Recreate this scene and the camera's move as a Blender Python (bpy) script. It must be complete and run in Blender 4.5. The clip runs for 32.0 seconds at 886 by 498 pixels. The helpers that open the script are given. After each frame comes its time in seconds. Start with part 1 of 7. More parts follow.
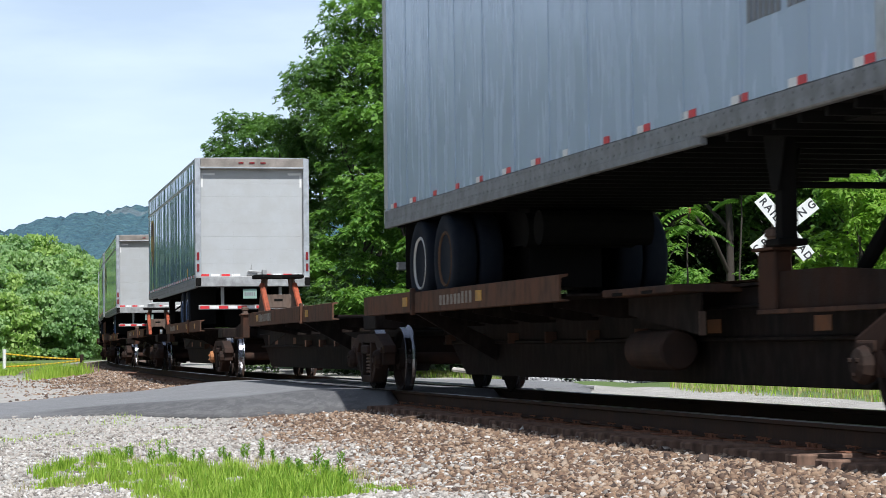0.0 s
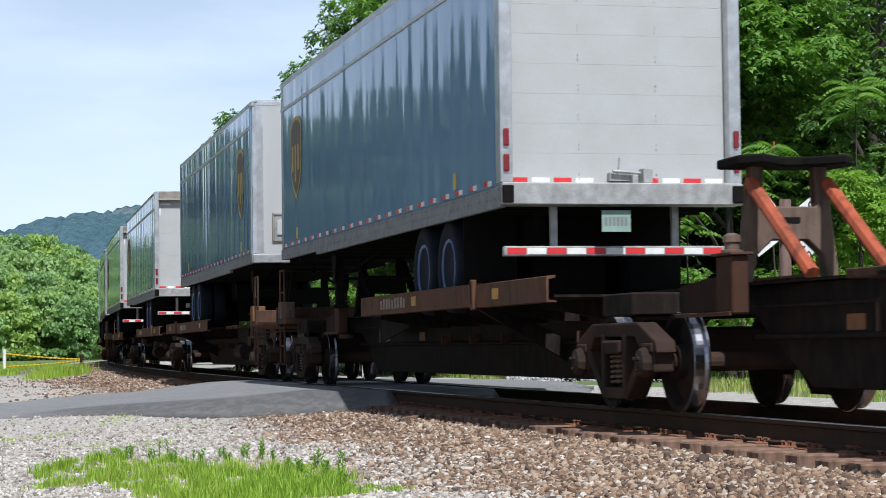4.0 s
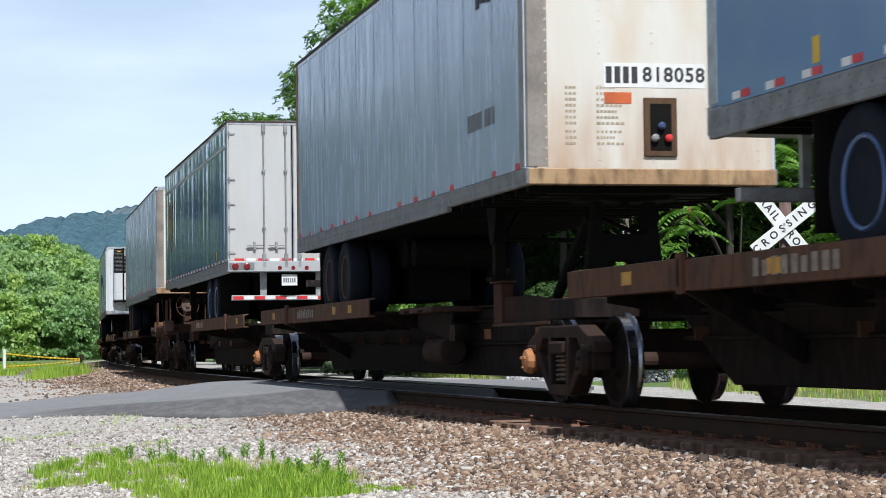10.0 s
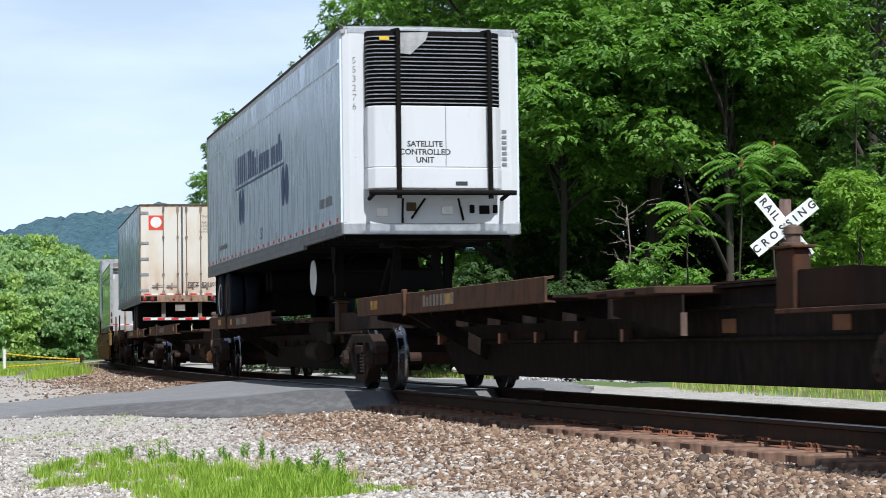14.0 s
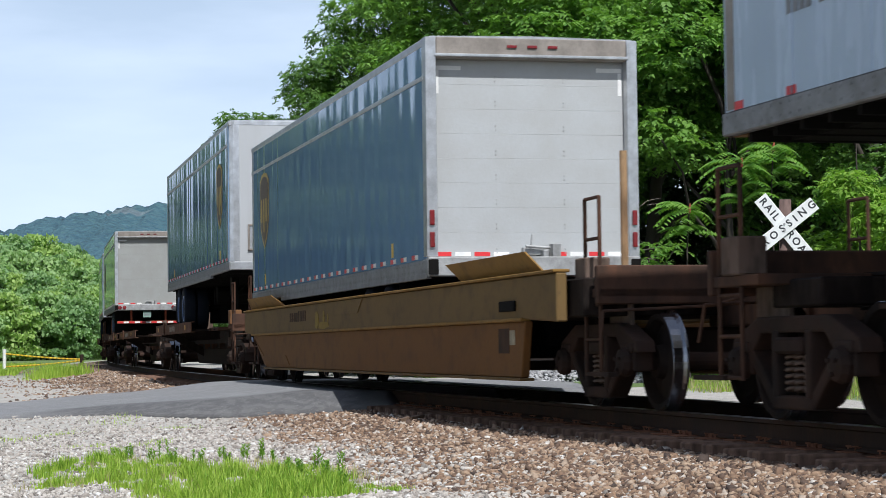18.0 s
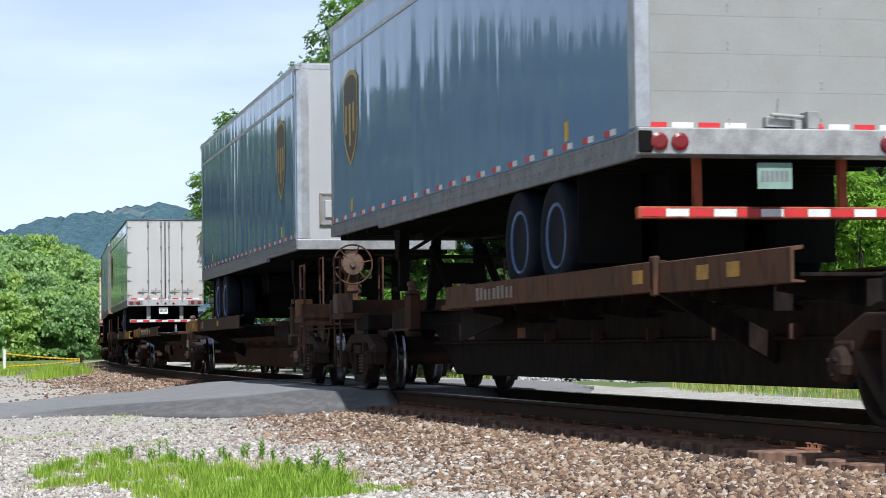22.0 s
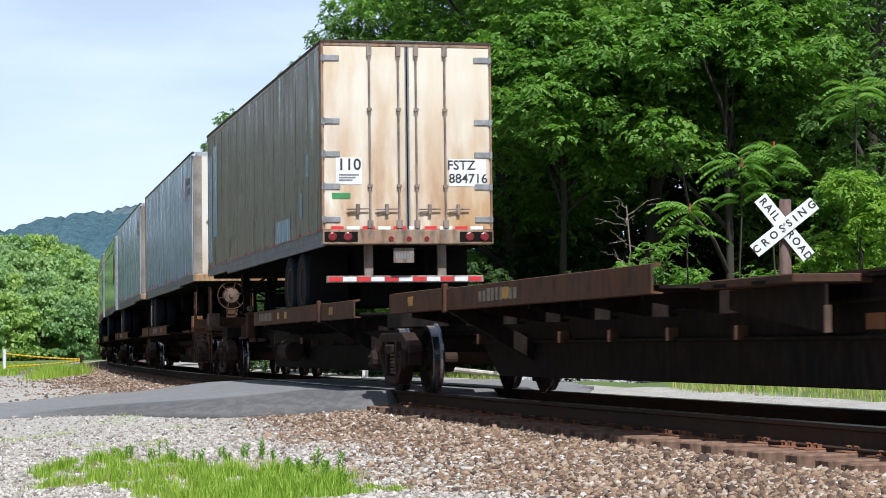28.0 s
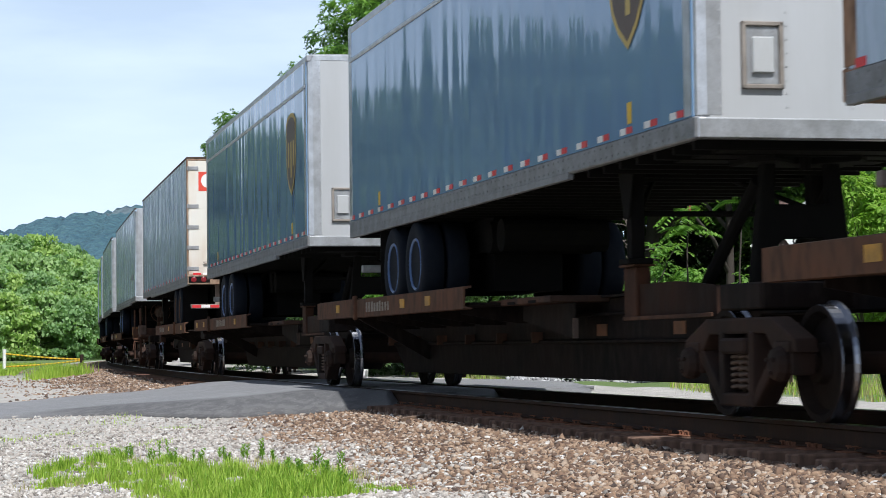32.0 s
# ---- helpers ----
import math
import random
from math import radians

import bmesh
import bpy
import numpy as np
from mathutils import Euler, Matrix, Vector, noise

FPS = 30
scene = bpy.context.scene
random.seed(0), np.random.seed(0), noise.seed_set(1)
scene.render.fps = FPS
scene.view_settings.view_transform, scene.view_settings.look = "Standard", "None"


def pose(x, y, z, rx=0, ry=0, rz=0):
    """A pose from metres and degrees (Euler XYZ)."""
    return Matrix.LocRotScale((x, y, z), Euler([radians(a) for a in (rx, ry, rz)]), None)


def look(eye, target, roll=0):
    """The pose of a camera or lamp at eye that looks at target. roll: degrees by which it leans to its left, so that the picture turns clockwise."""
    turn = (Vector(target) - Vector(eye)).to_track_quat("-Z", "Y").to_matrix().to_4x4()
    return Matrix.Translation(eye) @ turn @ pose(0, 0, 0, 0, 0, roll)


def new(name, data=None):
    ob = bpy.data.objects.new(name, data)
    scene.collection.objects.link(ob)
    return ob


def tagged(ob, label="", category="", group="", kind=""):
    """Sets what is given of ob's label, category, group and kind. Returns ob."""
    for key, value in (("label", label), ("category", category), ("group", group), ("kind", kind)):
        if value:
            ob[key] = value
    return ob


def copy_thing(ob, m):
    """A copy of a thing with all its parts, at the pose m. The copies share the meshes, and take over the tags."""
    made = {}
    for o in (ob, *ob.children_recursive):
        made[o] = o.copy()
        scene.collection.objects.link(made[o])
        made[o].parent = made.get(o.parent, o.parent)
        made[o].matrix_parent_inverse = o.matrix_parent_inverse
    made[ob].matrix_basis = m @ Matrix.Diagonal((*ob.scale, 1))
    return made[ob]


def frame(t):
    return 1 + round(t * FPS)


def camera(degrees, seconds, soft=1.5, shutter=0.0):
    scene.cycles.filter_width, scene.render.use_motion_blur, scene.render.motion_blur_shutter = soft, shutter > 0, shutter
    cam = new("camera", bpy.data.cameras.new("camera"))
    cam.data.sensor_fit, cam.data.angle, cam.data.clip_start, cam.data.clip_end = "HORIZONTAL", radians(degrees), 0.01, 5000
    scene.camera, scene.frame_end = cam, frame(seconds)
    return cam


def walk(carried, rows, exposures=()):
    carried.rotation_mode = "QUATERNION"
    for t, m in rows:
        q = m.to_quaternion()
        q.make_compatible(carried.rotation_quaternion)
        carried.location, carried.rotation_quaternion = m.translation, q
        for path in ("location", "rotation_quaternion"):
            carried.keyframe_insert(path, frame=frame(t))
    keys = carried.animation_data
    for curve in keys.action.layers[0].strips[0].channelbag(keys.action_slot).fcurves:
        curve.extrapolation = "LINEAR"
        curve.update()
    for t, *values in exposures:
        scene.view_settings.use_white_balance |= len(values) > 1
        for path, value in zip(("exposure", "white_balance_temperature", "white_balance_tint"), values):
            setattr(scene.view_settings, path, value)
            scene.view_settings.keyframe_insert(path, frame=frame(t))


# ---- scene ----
# ---------------- camera ----------------
cam = camera(23.37, 32.0, soft=0.6, shutter=0.1)
EYE = (0.0, 0.0, 0.57)
AIM = pose(*EYE, 92.618, 0, 0) @ pose(0, 0, 0, 0, 0, -0.70)
walk(cam, [(0.0, AIM), (32.0, AIM)], [
    (t, stops - 0.04, 5820.0, 10.0) for t, stops in ((0.0, 0.18), (1.0, 0.2), (2.0, -0.06), (3.5, 0.12), (5.0, 0.08), (7.0, 0.08), (8.5, 0.1), (10.0, 0.15), (14.0, 0.18), (15.0, -0.02), (16.5, 0.02), (18.0, 0.06), (20.0, 0.2), (23.5, 0.2), (25.0, 0.08), (26.5, 0.2), (28.0, 0.18), (29.0, 0.06), (30.0, 0.16), (32.0, 0.18))])

# ---------------- sky, sun, exposure ----------------
SUN_AZ, SUN_EL = radians(-73.0), radians(53.0)      # direction towards the sun, from +x
world = bpy.data.worlds.new("world")
scene.world = world
world.use_nodes = True
wn, wl = world.node_tree.nodes, world.node_tree.links
sky = wn.new("ShaderNodeTexSky")
sky.sky_type, sky.sun_disc = "NISHITA", False
sky.sun_elevation, sky.sun_rotation = SUN_EL, math.pi / 2 - SUN_AZ
sky.air_density, sky.dust_density, sky.ozone_density = 1.0, 1.6, 1.0
coord = wn.new("ShaderNodeTexCoord")
stretch = wn.new("ShaderNodeMapping")
stretch.inputs["Scale"].default_value = (2.0, 2.0, 9.0)
cloud = wn.new("ShaderNodeTexNoise")
cloud.inputs["Scale"].default_value, cloud.inputs["Detail"].default_value = 2.6, 7.0
cloud_ramp = wn.new("ShaderNodeValToRGB")
cloud_ramp.color_ramp.elements[0].position, cloud_ramp.color_ramp.elements[1].position = 0.40, 0.80
cloud_mix = wn.new("ShaderNodeMixRGB")
cloud_mix.inputs["Color2"].default_value = (11.4, 12.1, 13.4, 1)
wl.new(coord.outputs["Generated"], stretch.inputs["Vector"])
wl.new(stretch.outputs["Vector"], cloud.inputs["Vector"])
wl.new(cloud.outputs["Fac"], cloud_ramp.inputs["Fac"])
wl.new(cloud_ramp.outputs["Color"], cloud_mix.inputs["Fac"])
# summer haze whitens the sky towards the horizon
split = wn.new("ShaderNodeSeparateXYZ")
wl.new(coord.outputs["Generated"], split.inputs["Vector"])
haze = wn.new("ShaderNodeMapRange")
haze.inputs["From Min"].default_value, haze.inputs["From Max"].default_value = 0.0, 0.40
haze.inputs["To Min"].default_value, haze.inputs["To Max"].default_value = 0.85, 0.0
wl.new(split.outputs["Z"], haze.inputs["Value"])
haze_mix = wn.new("ShaderNodeMixRGB")
haze_mix.inputs["Color2"].default_value = (15.0, 17.0, 19.4, 1)
wl.new(haze.outputs["Result"], haze_mix.inputs["Fac"])
wl.new(sky.outputs["Color"], cloud_mix.inputs["Color1"])
wl.new(cloud_mix.outputs["Color"], haze_mix.inputs["Color1"])
wl.new(haze_mix.outputs["Color"], wn["Background"].inputs["Color"])
wn["Background"].inputs["Strength"].default_value = 0.062
sun = new("sun", bpy.data.lights.new("sun", "SUN"))
sun.data.energy, sun.data.angle, sun.data.color = 5.0, radians(0.55), (1.0, 0.95, 0.87)
sun.matrix_world = look((0, 0, 0), (-math.cos(SUN_EL) * math.cos(SUN_AZ), -math.cos(SUN_EL) * math.sin(SUN_AZ), -math.sin(SUN_EL)))


# ---------------- the line of the track ----------------
def bend(s):
    """Curvature integrated to heading, radians, at s metres along the track (growing towards the camera)."""
    c = max(-120.0, min(25.0, s))
    h = radians(-76.659) + 0.885e-3 * c + 0.337e-5 * c * c + 0.2337e-7 * c ** 3
    if s < -120:
        h += 1.085e-3 * (s + 120)
    return h


TRACK_S = np.arange(-620.0, 620.0, 0.5)
_h = np.array([bend(s + 0.25) for s in TRACK_S])
_i0 = int(np.argmin(abs(TRACK_S)))
_cx, _cy = np.r_[0, np.cumsum(np.cos(_h) * 0.5)][:-1], np.r_[0, np.cumsum(np.sin(_h) * 0.5)][:-1]
TRACK_X, TRACK_Y = _cx - _cx[_i0], _cy - _cy[_i0] + 29.568


def on_track(s, n=0.0):
    x, y, h = np.interp(s, TRACK_S, TRACK_X), np.interp(s, TRACK_S, TRACK_Y), bend(s)
    return x - math.sin(h) * n, y + math.cos(h) * n


def track_coords(x, y):
    """(s, n) of places in the plan; arrays."""
    x, y = np.asarray(x, float).ravel(), np.asarray(y, float).ravel()
    coarse = slice(400, 1400, 8)
    cx, cy, cs = TRACK_X[coarse], TRACK_Y[coarse], TRACK_S[coarse]
    s = np.empty(len(x))
    for a in range(0, len(x), 20000):
        d = (x[a:a + 20000, None] - cx) ** 2 + (y[a:a + 20000, None] - cy) ** 2
        s[a:a + 20000] = cs[d.argmin(1)]
    for _ in range(3):
        h = np.interp(s, TRACK_S, _h)
        s = s + (x - np.interp(s, TRACK_S, TRACK_X)) * np.cos(h) + (y - np.interp(s, TRACK_S, TRACK_Y)) * np.sin(h)
    h = np.interp(s, TRACK_S, _h)
    n = -(x - np.interp(s, TRACK_S, TRACK_X)) * np.sin(h) + (y - np.interp(s, TRACK_S, TRACK_Y)) * np.cos(h)
    return s, n


# ---------------- mesh tools ----------------
def part(name, bm, material, parent=None, label="", smooth=False):
    me = bpy.data.meshes.new(name)
    bm.to_mesh(me)
    bm.free()
    if smooth:
        me.shade_smooth()
    for m in material if isinstance(material, (list, tuple)) else [material]:
        me.materials.append(m)
    ob = new(name, me)
    if parent is not None:
        ob.parent = parent
    if label:
        tagged(ob, label)
    return ob


def share(name, ob, parent, m, label=""):
    """Another part on the same mesh."""
    o = new(name, ob.data)
    o.parent = parent
    o.matrix_basis = m
    if label:
        tagged(o, label)
    return o


def box(bm, x0, x1, y0, y1, z0, z1, m=None):
    v = [bm.verts.new(Vector((x, y, z)) if m is None else m @ Vector((x, y, z))) for z in (z0, z1) for y in (y0, y1) for x in (x0, x1)]
    for f in ((0, 2, 3, 1), (4, 5, 7, 6), (0, 1, 5, 4), (2, 6, 7, 3), (0, 4, 6, 2), (1, 3, 7, 5)):
        bm.faces.new([v[i] for i in f])
    return bm


def soft(bm, w=0.01, seg=1):
    bmesh.ops.bevel(bm, geom=list(bm.edges), offset=w, segments=seg, profile=0.6, affect="EDGES", clamp_overlap=True)
    return bm


def tube(bm, p, q, r, seg=8, r2=None, caps=True):
    p, q = Vector(p), Vector(q)
    d = q - p
    m = Matrix.Translation((p + q) / 2) @ d.to_track_quat("Z", "Y").to_matrix().to_4x4()
    bmesh.ops.create_cone(bm, cap_ends=caps, segments=seg, radius1=r, radius2=r if r2 is None else r2, depth=d.length, matrix=m)
    return bm


def slab(bm, outline, axis, lo, hi):
    """Extrude a closed outline (pairs) along an axis from lo to hi."""
    def at(a, b, c):
        return {"x": (c, a, b), "y": (a, c, b), "z": (a, b, c)}[axis]
    low = [bm.verts.new(at(a, b, lo)) for a, b in outline]
    top = [bm.verts.new(at(a, b, hi)) for a, b in outline]
    k = len(outline)
    bm.faces.new(low[::-1])
    bm.faces.new(top)
    for i in range(k):
        bm.faces.new((low[i], low[(i + 1) % k], top[(i + 1) % k], top[i]))
    bmesh.ops.recalc_face_normals(bm, faces=list(bm.faces))
    return bm


def lathe(bm, profile, axis="y", seg=24, m=None, caps=True):
    """Spin (radius, along) pairs about an axis."""
    rings = []
    for r, a in profile:
        ring = []
        for i in range(seg):
            t = 2 * math.pi * i / seg
            c, d = r * math.cos(t), r * math.sin(t)
            co = Vector({"y": (c, a, d), "z": (c, d, a), "x": (a, c, d)}[axis])
            ring.append(bm.verts.new(m @ co if m is not None else co))
        rings.append(ring)
    for ra, rb in zip(rings, rings[1:]):
        for i in range(seg):
            bm.faces.new((ra[i], ra[(i + 1) % seg], rb[(i + 1) % seg], rb[i]))
    if caps:
        bm.faces.new(rings[0][::-1])
        bm.faces.new(rings[-1])
    bmesh.ops.recalc_face_normals(bm, faces=list(bm.faces))
    return bm


def cloud_mesh(name, verts, faces, material, parent=None, label=""):
    """One mesh from arrays: verts (n,3), faces (m,k)."""
    verts, faces = np.asarray(verts, np.float32), np.asarray(faces, np.int32)
    me = bpy.data.meshes.new(name)
    k = faces.shape[1]
    me.vertices.add(len(verts))
    me.vertices.foreach_set("co", verts.ravel())
    me.loops.add(faces.size)
    me.loops.foreach_set("vertex_index", faces.ravel())
    me.polygons.add(len(faces))
    me.polygons.foreach_set("loop_start", np.arange(0, faces.size, k, dtype=np.int32))
    me.update(calc_edges=True)
    me.validate()
    for m in material if isinstance(material, (list, tuple)) else [material]:
        me.materials.append(m)
    ob = new(name, me)
    if parent is not None:
        ob.parent = parent
    if label:
        tagged(ob, label)
    return ob


# ---------------- materials ----------------
class Mat:
    """A node material: principled shader with colour varied at two scales, and relief."""

    def __init__(self, name, colour, rough=0.6, metal=0.0):
        self.m = bpy.data.materials.new(name)
        self.m.use_nodes = True
        self.n, self.l = self.m.node_tree.nodes, self.m.node_tree.links
        self.b = self.n["Principled BSDF"]
        self.b.inputs["Base Color"].default_value = (*colour, 1)
        self.b.inputs["Roughness"].default_value, self.b.inputs["Metallic"].default_value = rough, metal
        rgb = self.n.new("ShaderNodeRGB")
        rgb.outputs[0].default_value = (*colour, 1)
        self.colour = rgb.outputs[0]
        self.vec = self.n.new("ShaderNodeTexCoord").outputs["Object"]
        self.height = None

    def mapped(self, scale):
        mp = self.n.new("ShaderNodeMapping")
        mp.inputs["Scale"].default_value = scale
        self.l.new(self.vec, mp.inputs["Vector"])
        return mp.outputs["Vector"]

    def noise(self, scale, detail=5.0, stretch=None, rough=0.55, lo=0.35, hi=0.65):
        t = self.n.new("ShaderNodeTexNoise")
        t.inputs["Scale"].default_value, t.inputs["Detail"].default_value, t.inputs["Roughness"].default_value = scale, detail, rough
        self.l.new(self.mapped(stretch) if stretch else self.vec, t.inputs["Vector"])
        r = self.n.new("ShaderNodeMapRange")
        r.inputs["From Min"].default_value, r.inputs["From Max"].default_value = lo, hi
        r.clamp = True
        self.l.new(t.outputs["Fac"], r.inputs["Value"])
        return r.outputs["Result"]

    def blend(self, fac, colour, amount=1.0, how="MIX"):
        mx = self.n.new("ShaderNodeMixRGB")
        mx.blend_type = how
        if amount != 1.0:
            k = self.n.new("ShaderNodeMath")
            k.operation = "MULTIPLY"
            self.l.new(fac, k.inputs[0])
            k.inputs[1].default_value = amount
            fac = k.outputs[0]
        self.l.new(fac, mx.inputs["Fac"])
        self.l.new(self.colour, mx.inputs["Color1"])
        mx.inputs["Color2"].default_value = (*colour, 1)
        self.colour = mx.outputs["Color"]
        return self

    def random(self, colour, amount=0.6, island=False):
        src = self.n.new("ShaderNodeNewGeometry").outputs["Random Per Island"] if island else self.n.new("ShaderNodeObjectInfo").outputs["Random"]
        return self.blend(src, colour, amount)

    def ramp(self, fac, stops):
        r = self.n.new("ShaderNodeValToRGB")
        e = r.color_ramp.elements
        while len(e) < len(stops):
            e.new(0.5)
        for k, (p, c) in zip(e, stops):
            k.position, k.color = p, (*c, 1)
        self.l.new(fac, r.inputs["Fac"])
        self.colour = r.outputs["Color"]
        return self

    def rough_by(self, fac, lo, hi):
        r = self.n.new("ShaderNodeMapRange")
        r.inputs["To Min"].default_value, r.inputs["To Max"].default_value = lo, hi
        self.l.new(fac, r.inputs["Value"])
        self.l.new(r.outputs["Result"], self.b.inputs["Roughness"])
        return self

    def relief(self, fac, strength=0.3, distance=0.01):
        b = self.n.new("ShaderNodeBump")
        b.inputs["Strength"].default_value, b.inputs["Distance"].default_value = strength, distance
        self.l.new(fac, b.inputs["Height"])
        if self.height is not None:
            self.l.new(self.height, b.inputs["Normal"])
        self.height = b.outputs["Normal"]
        return self

    def done(self):
        self.l.new(self.colour, self.b.inputs["Base Color"])
        if self.height is not None:
            self.l.new(self.height, self.b.inputs["Normal"])
        return self.m


def plain(name, colour, rough=0.6, metal=0.0, dirt=(0.05, 0.04, 0.03), amount=0.35, scale=6.0):
    a = Mat(name, colour, rough, metal)
    a.blend(a.noise(scale), dirt, amount)
    a.blend(a.noise(scale * 9, lo=0.4, hi=0.75), dirt, amount * 0.5)
    return a.relief(a.noise(scale * 14), 0.15, 0.004).done()


def leaf_mat(name, dark, light):
    a = Mat(name, dark, 0.55)
    a.random(light, 1.0, island=True)
    a.blend(a.noise(0.35, 3.0), light, 0.55)
    a.b.inputs["Specular IOR Level"].default_value = 0.25
    m = a.done()
    tr = a.n.new("ShaderNodeBsdfTranslucent")
    mix = a.n.new("ShaderNodeMixShader")
    mix.inputs["Fac"].default_value = 0.42
    bright = a.n.new("ShaderNodeMixRGB")
    bright.blend_type, bright.inputs["Fac"].default_value, bright.inputs["Color2"].default_value = "MULTIPLY", 1.0, (1.0, 1.15, 0.5, 1)
    a.l.new(a.colour, bright.inputs["Color1"])
    a.l.new(bright.outputs["Color"], tr.inputs["Color"])
    a.l.new(a.b.outputs["BSDF"], mix.inputs[1])
    a.l.new(tr.outputs["BSDF"], mix.inputs[2])
    a.l.new(mix.outputs["Shader"], a.n["Material Output"].inputs["Surface"])
    return m


def rusty(name, paint, rust=(0.16, 0.075, 0.04), amount=0.6, rough=0.75):
    a = Mat(name, paint, rough)
    a.blend(a.noise(1.7, 6.0), rust, amount)
    a.blend(a.noise(9.0, 5.0, stretch=(1, 1, 0.35), lo=0.45, hi=0.7), (0.035, 0.027, 0.022), 0.65)
    a.relief(a.noise(30.0), 0.25, 0.004)
    a.b.inputs["Specular IOR Level"].default_value = 0.07
    return a.done()

M_LEAF_A = leaf_mat("maple leaves", (0.07, 0.172, 0.04), (0.23, 0.39, 0.08))
M_LEAF_M = leaf_mat("deep green leaves", (0.055, 0.13, 0.04), (0.17, 0.29, 0.075))
M_LEAF_S = leaf_mat("sumac leaves", (0.10, 0.23, 0.04), (0.22, 0.37, 0.07))
# darker leaf copy: shade inside and behind the wood is put into its colour
M_LEAF_SHADED = leaf_mat("shade-darkened leaves", (0.038, 0.076, 0.033), (0.098, 0.16, 0.058))
M_LEAF_C = leaf_mat("bright leaves", (0.15, 0.30, 0.04), (0.28, 0.42, 0.07))
# leaves across the field are coloured paler to stand in for haze
M_LEAF_HAZE = leaf_mat("haze-paled far leaves", (0.23, 0.37, 0.15), (0.37, 0.51, 0.21))
M_LEAF_HAZE2 = leaf_mat("haze-paled bright far leaves", (0.25, 0.39, 0.12), (0.40, 0.53, 0.16))
M_LEAF_HAZE3 = leaf_mat("haze-paled deep far leaves", (0.18, 0.31, 0.14), (0.30, 0.44, 0.19))
M_LEAF_LOT = leaf_mat("lot leaves", (0.12, 0.20, 0.14), (0.22, 0.31, 0.18))
M_BARK = plain("bark", (0.045, 0.036, 0.028), 0.9, amount=0.6, scale=5)
M_FRUIT = plain("sumac fruit", (0.30, 0.07, 0.03), 0.9)
M_DEAD = plain("dead twigs", (0.28, 0.23, 0.19), 0.9)
M_GRASS = leaf_mat("grass blades", (0.16, 0.32, 0.02), (0.44, 0.56, 0.09))
M_STRAW = leaf_mat("dry grass", (0.34, 0.30, 0.14), (0.50, 0.44, 0.24))
M_WEED = leaf_mat("weed leaves", (0.09, 0.22, 0.03), (0.26, 0.43, 0.06))
M_RAIL = rusty("rail steel", (0.04, 0.028, 0.022), (0.08, 0.042, 0.026))
M_RAILTOP = Mat("worn rail head", (0.42, 0.40, 0.38), 0.28, 1.0).done()
M_TIE = rusty("creosoted wood", (0.20, 0.13, 0.095), (0.32, 0.17, 0.11), 0.7, 0.9)
M_PLATE = rusty("tie plate rust", (0.17, 0.08, 0.05), (0.26, 0.12, 0.07), 0.8, 0.85)


def stone_mat(name, stops):
    a = Mat(name, stops[0][1], 0.85)
    a.ramp(a.n.new("ShaderNodeNewGeometry").outputs["Random Per Island"], stops)
    a.blend(a.noise(60.0), (0.08, 0.065, 0.055), 0.35)
    a.relief(a.noise(120.0), 0.3, 0.003)
    return a.done()


M_STONE_BROWN = stone_mat("brown ballast", [(0.0, (0.055, 0.035, 0.026)), (0.25, (0.155, 0.09, 0.055)), (0.5, (0.28, 0.175, 0.105)), (0.8, (0.40, 0.285, 0.19)), (0.96, (0.47, 0.40, 0.33)), (1.0, (0.70, 0.67, 0.62))])
M_STONE_GREY = stone_mat("grey ballast", [(0.0, (0.16, 0.14, 0.12)), (0.4, (0.42, 0.375, 0.325)), (0.85, (0.56, 0.515, 0.455)), (0.96, (0.66, 0.63, 0.58)), (1.0, (0.72, 0.71, 0.69))])
M_STONE_PILE = stone_mat("crushed stone", [(0.0, (0.17, 0.17, 0.175)), (0.6, (0.40, 0.395, 0.39)), (1.0, (0.6, 0.6, 0.6))])


# ---------------- the lie of the land ----------------
def smooth(a, b, v):
    t = np.clip((v - a) / (b - a), 0, 1)
    return t * t * (3 - 2 * t)


ROAD_NEAR, ROAD_FAR = 29.4, 41.5


def far_edge(x):
    return np.interp(x, [-14, -7.6, -5.6, -3.2, 5], [34.4, 35.6, 38.4, ROAD_FAR, ROAD_FAR])


def road_height(x, y, n):
    """Top of the asphalt over the crossing."""
    z = np.interp(n, [-14, -6.5, -3.6, -1.75, 1.75, 4, 9, 30], [-0.34, -0.30, -0.17, -0.015, -0.015, -0.10, -0.3, -0.4])
    return z + 0.012 * np.sin(x * 1.9 + y * 0.7) * smooth(1.9, 3.0, abs(n))


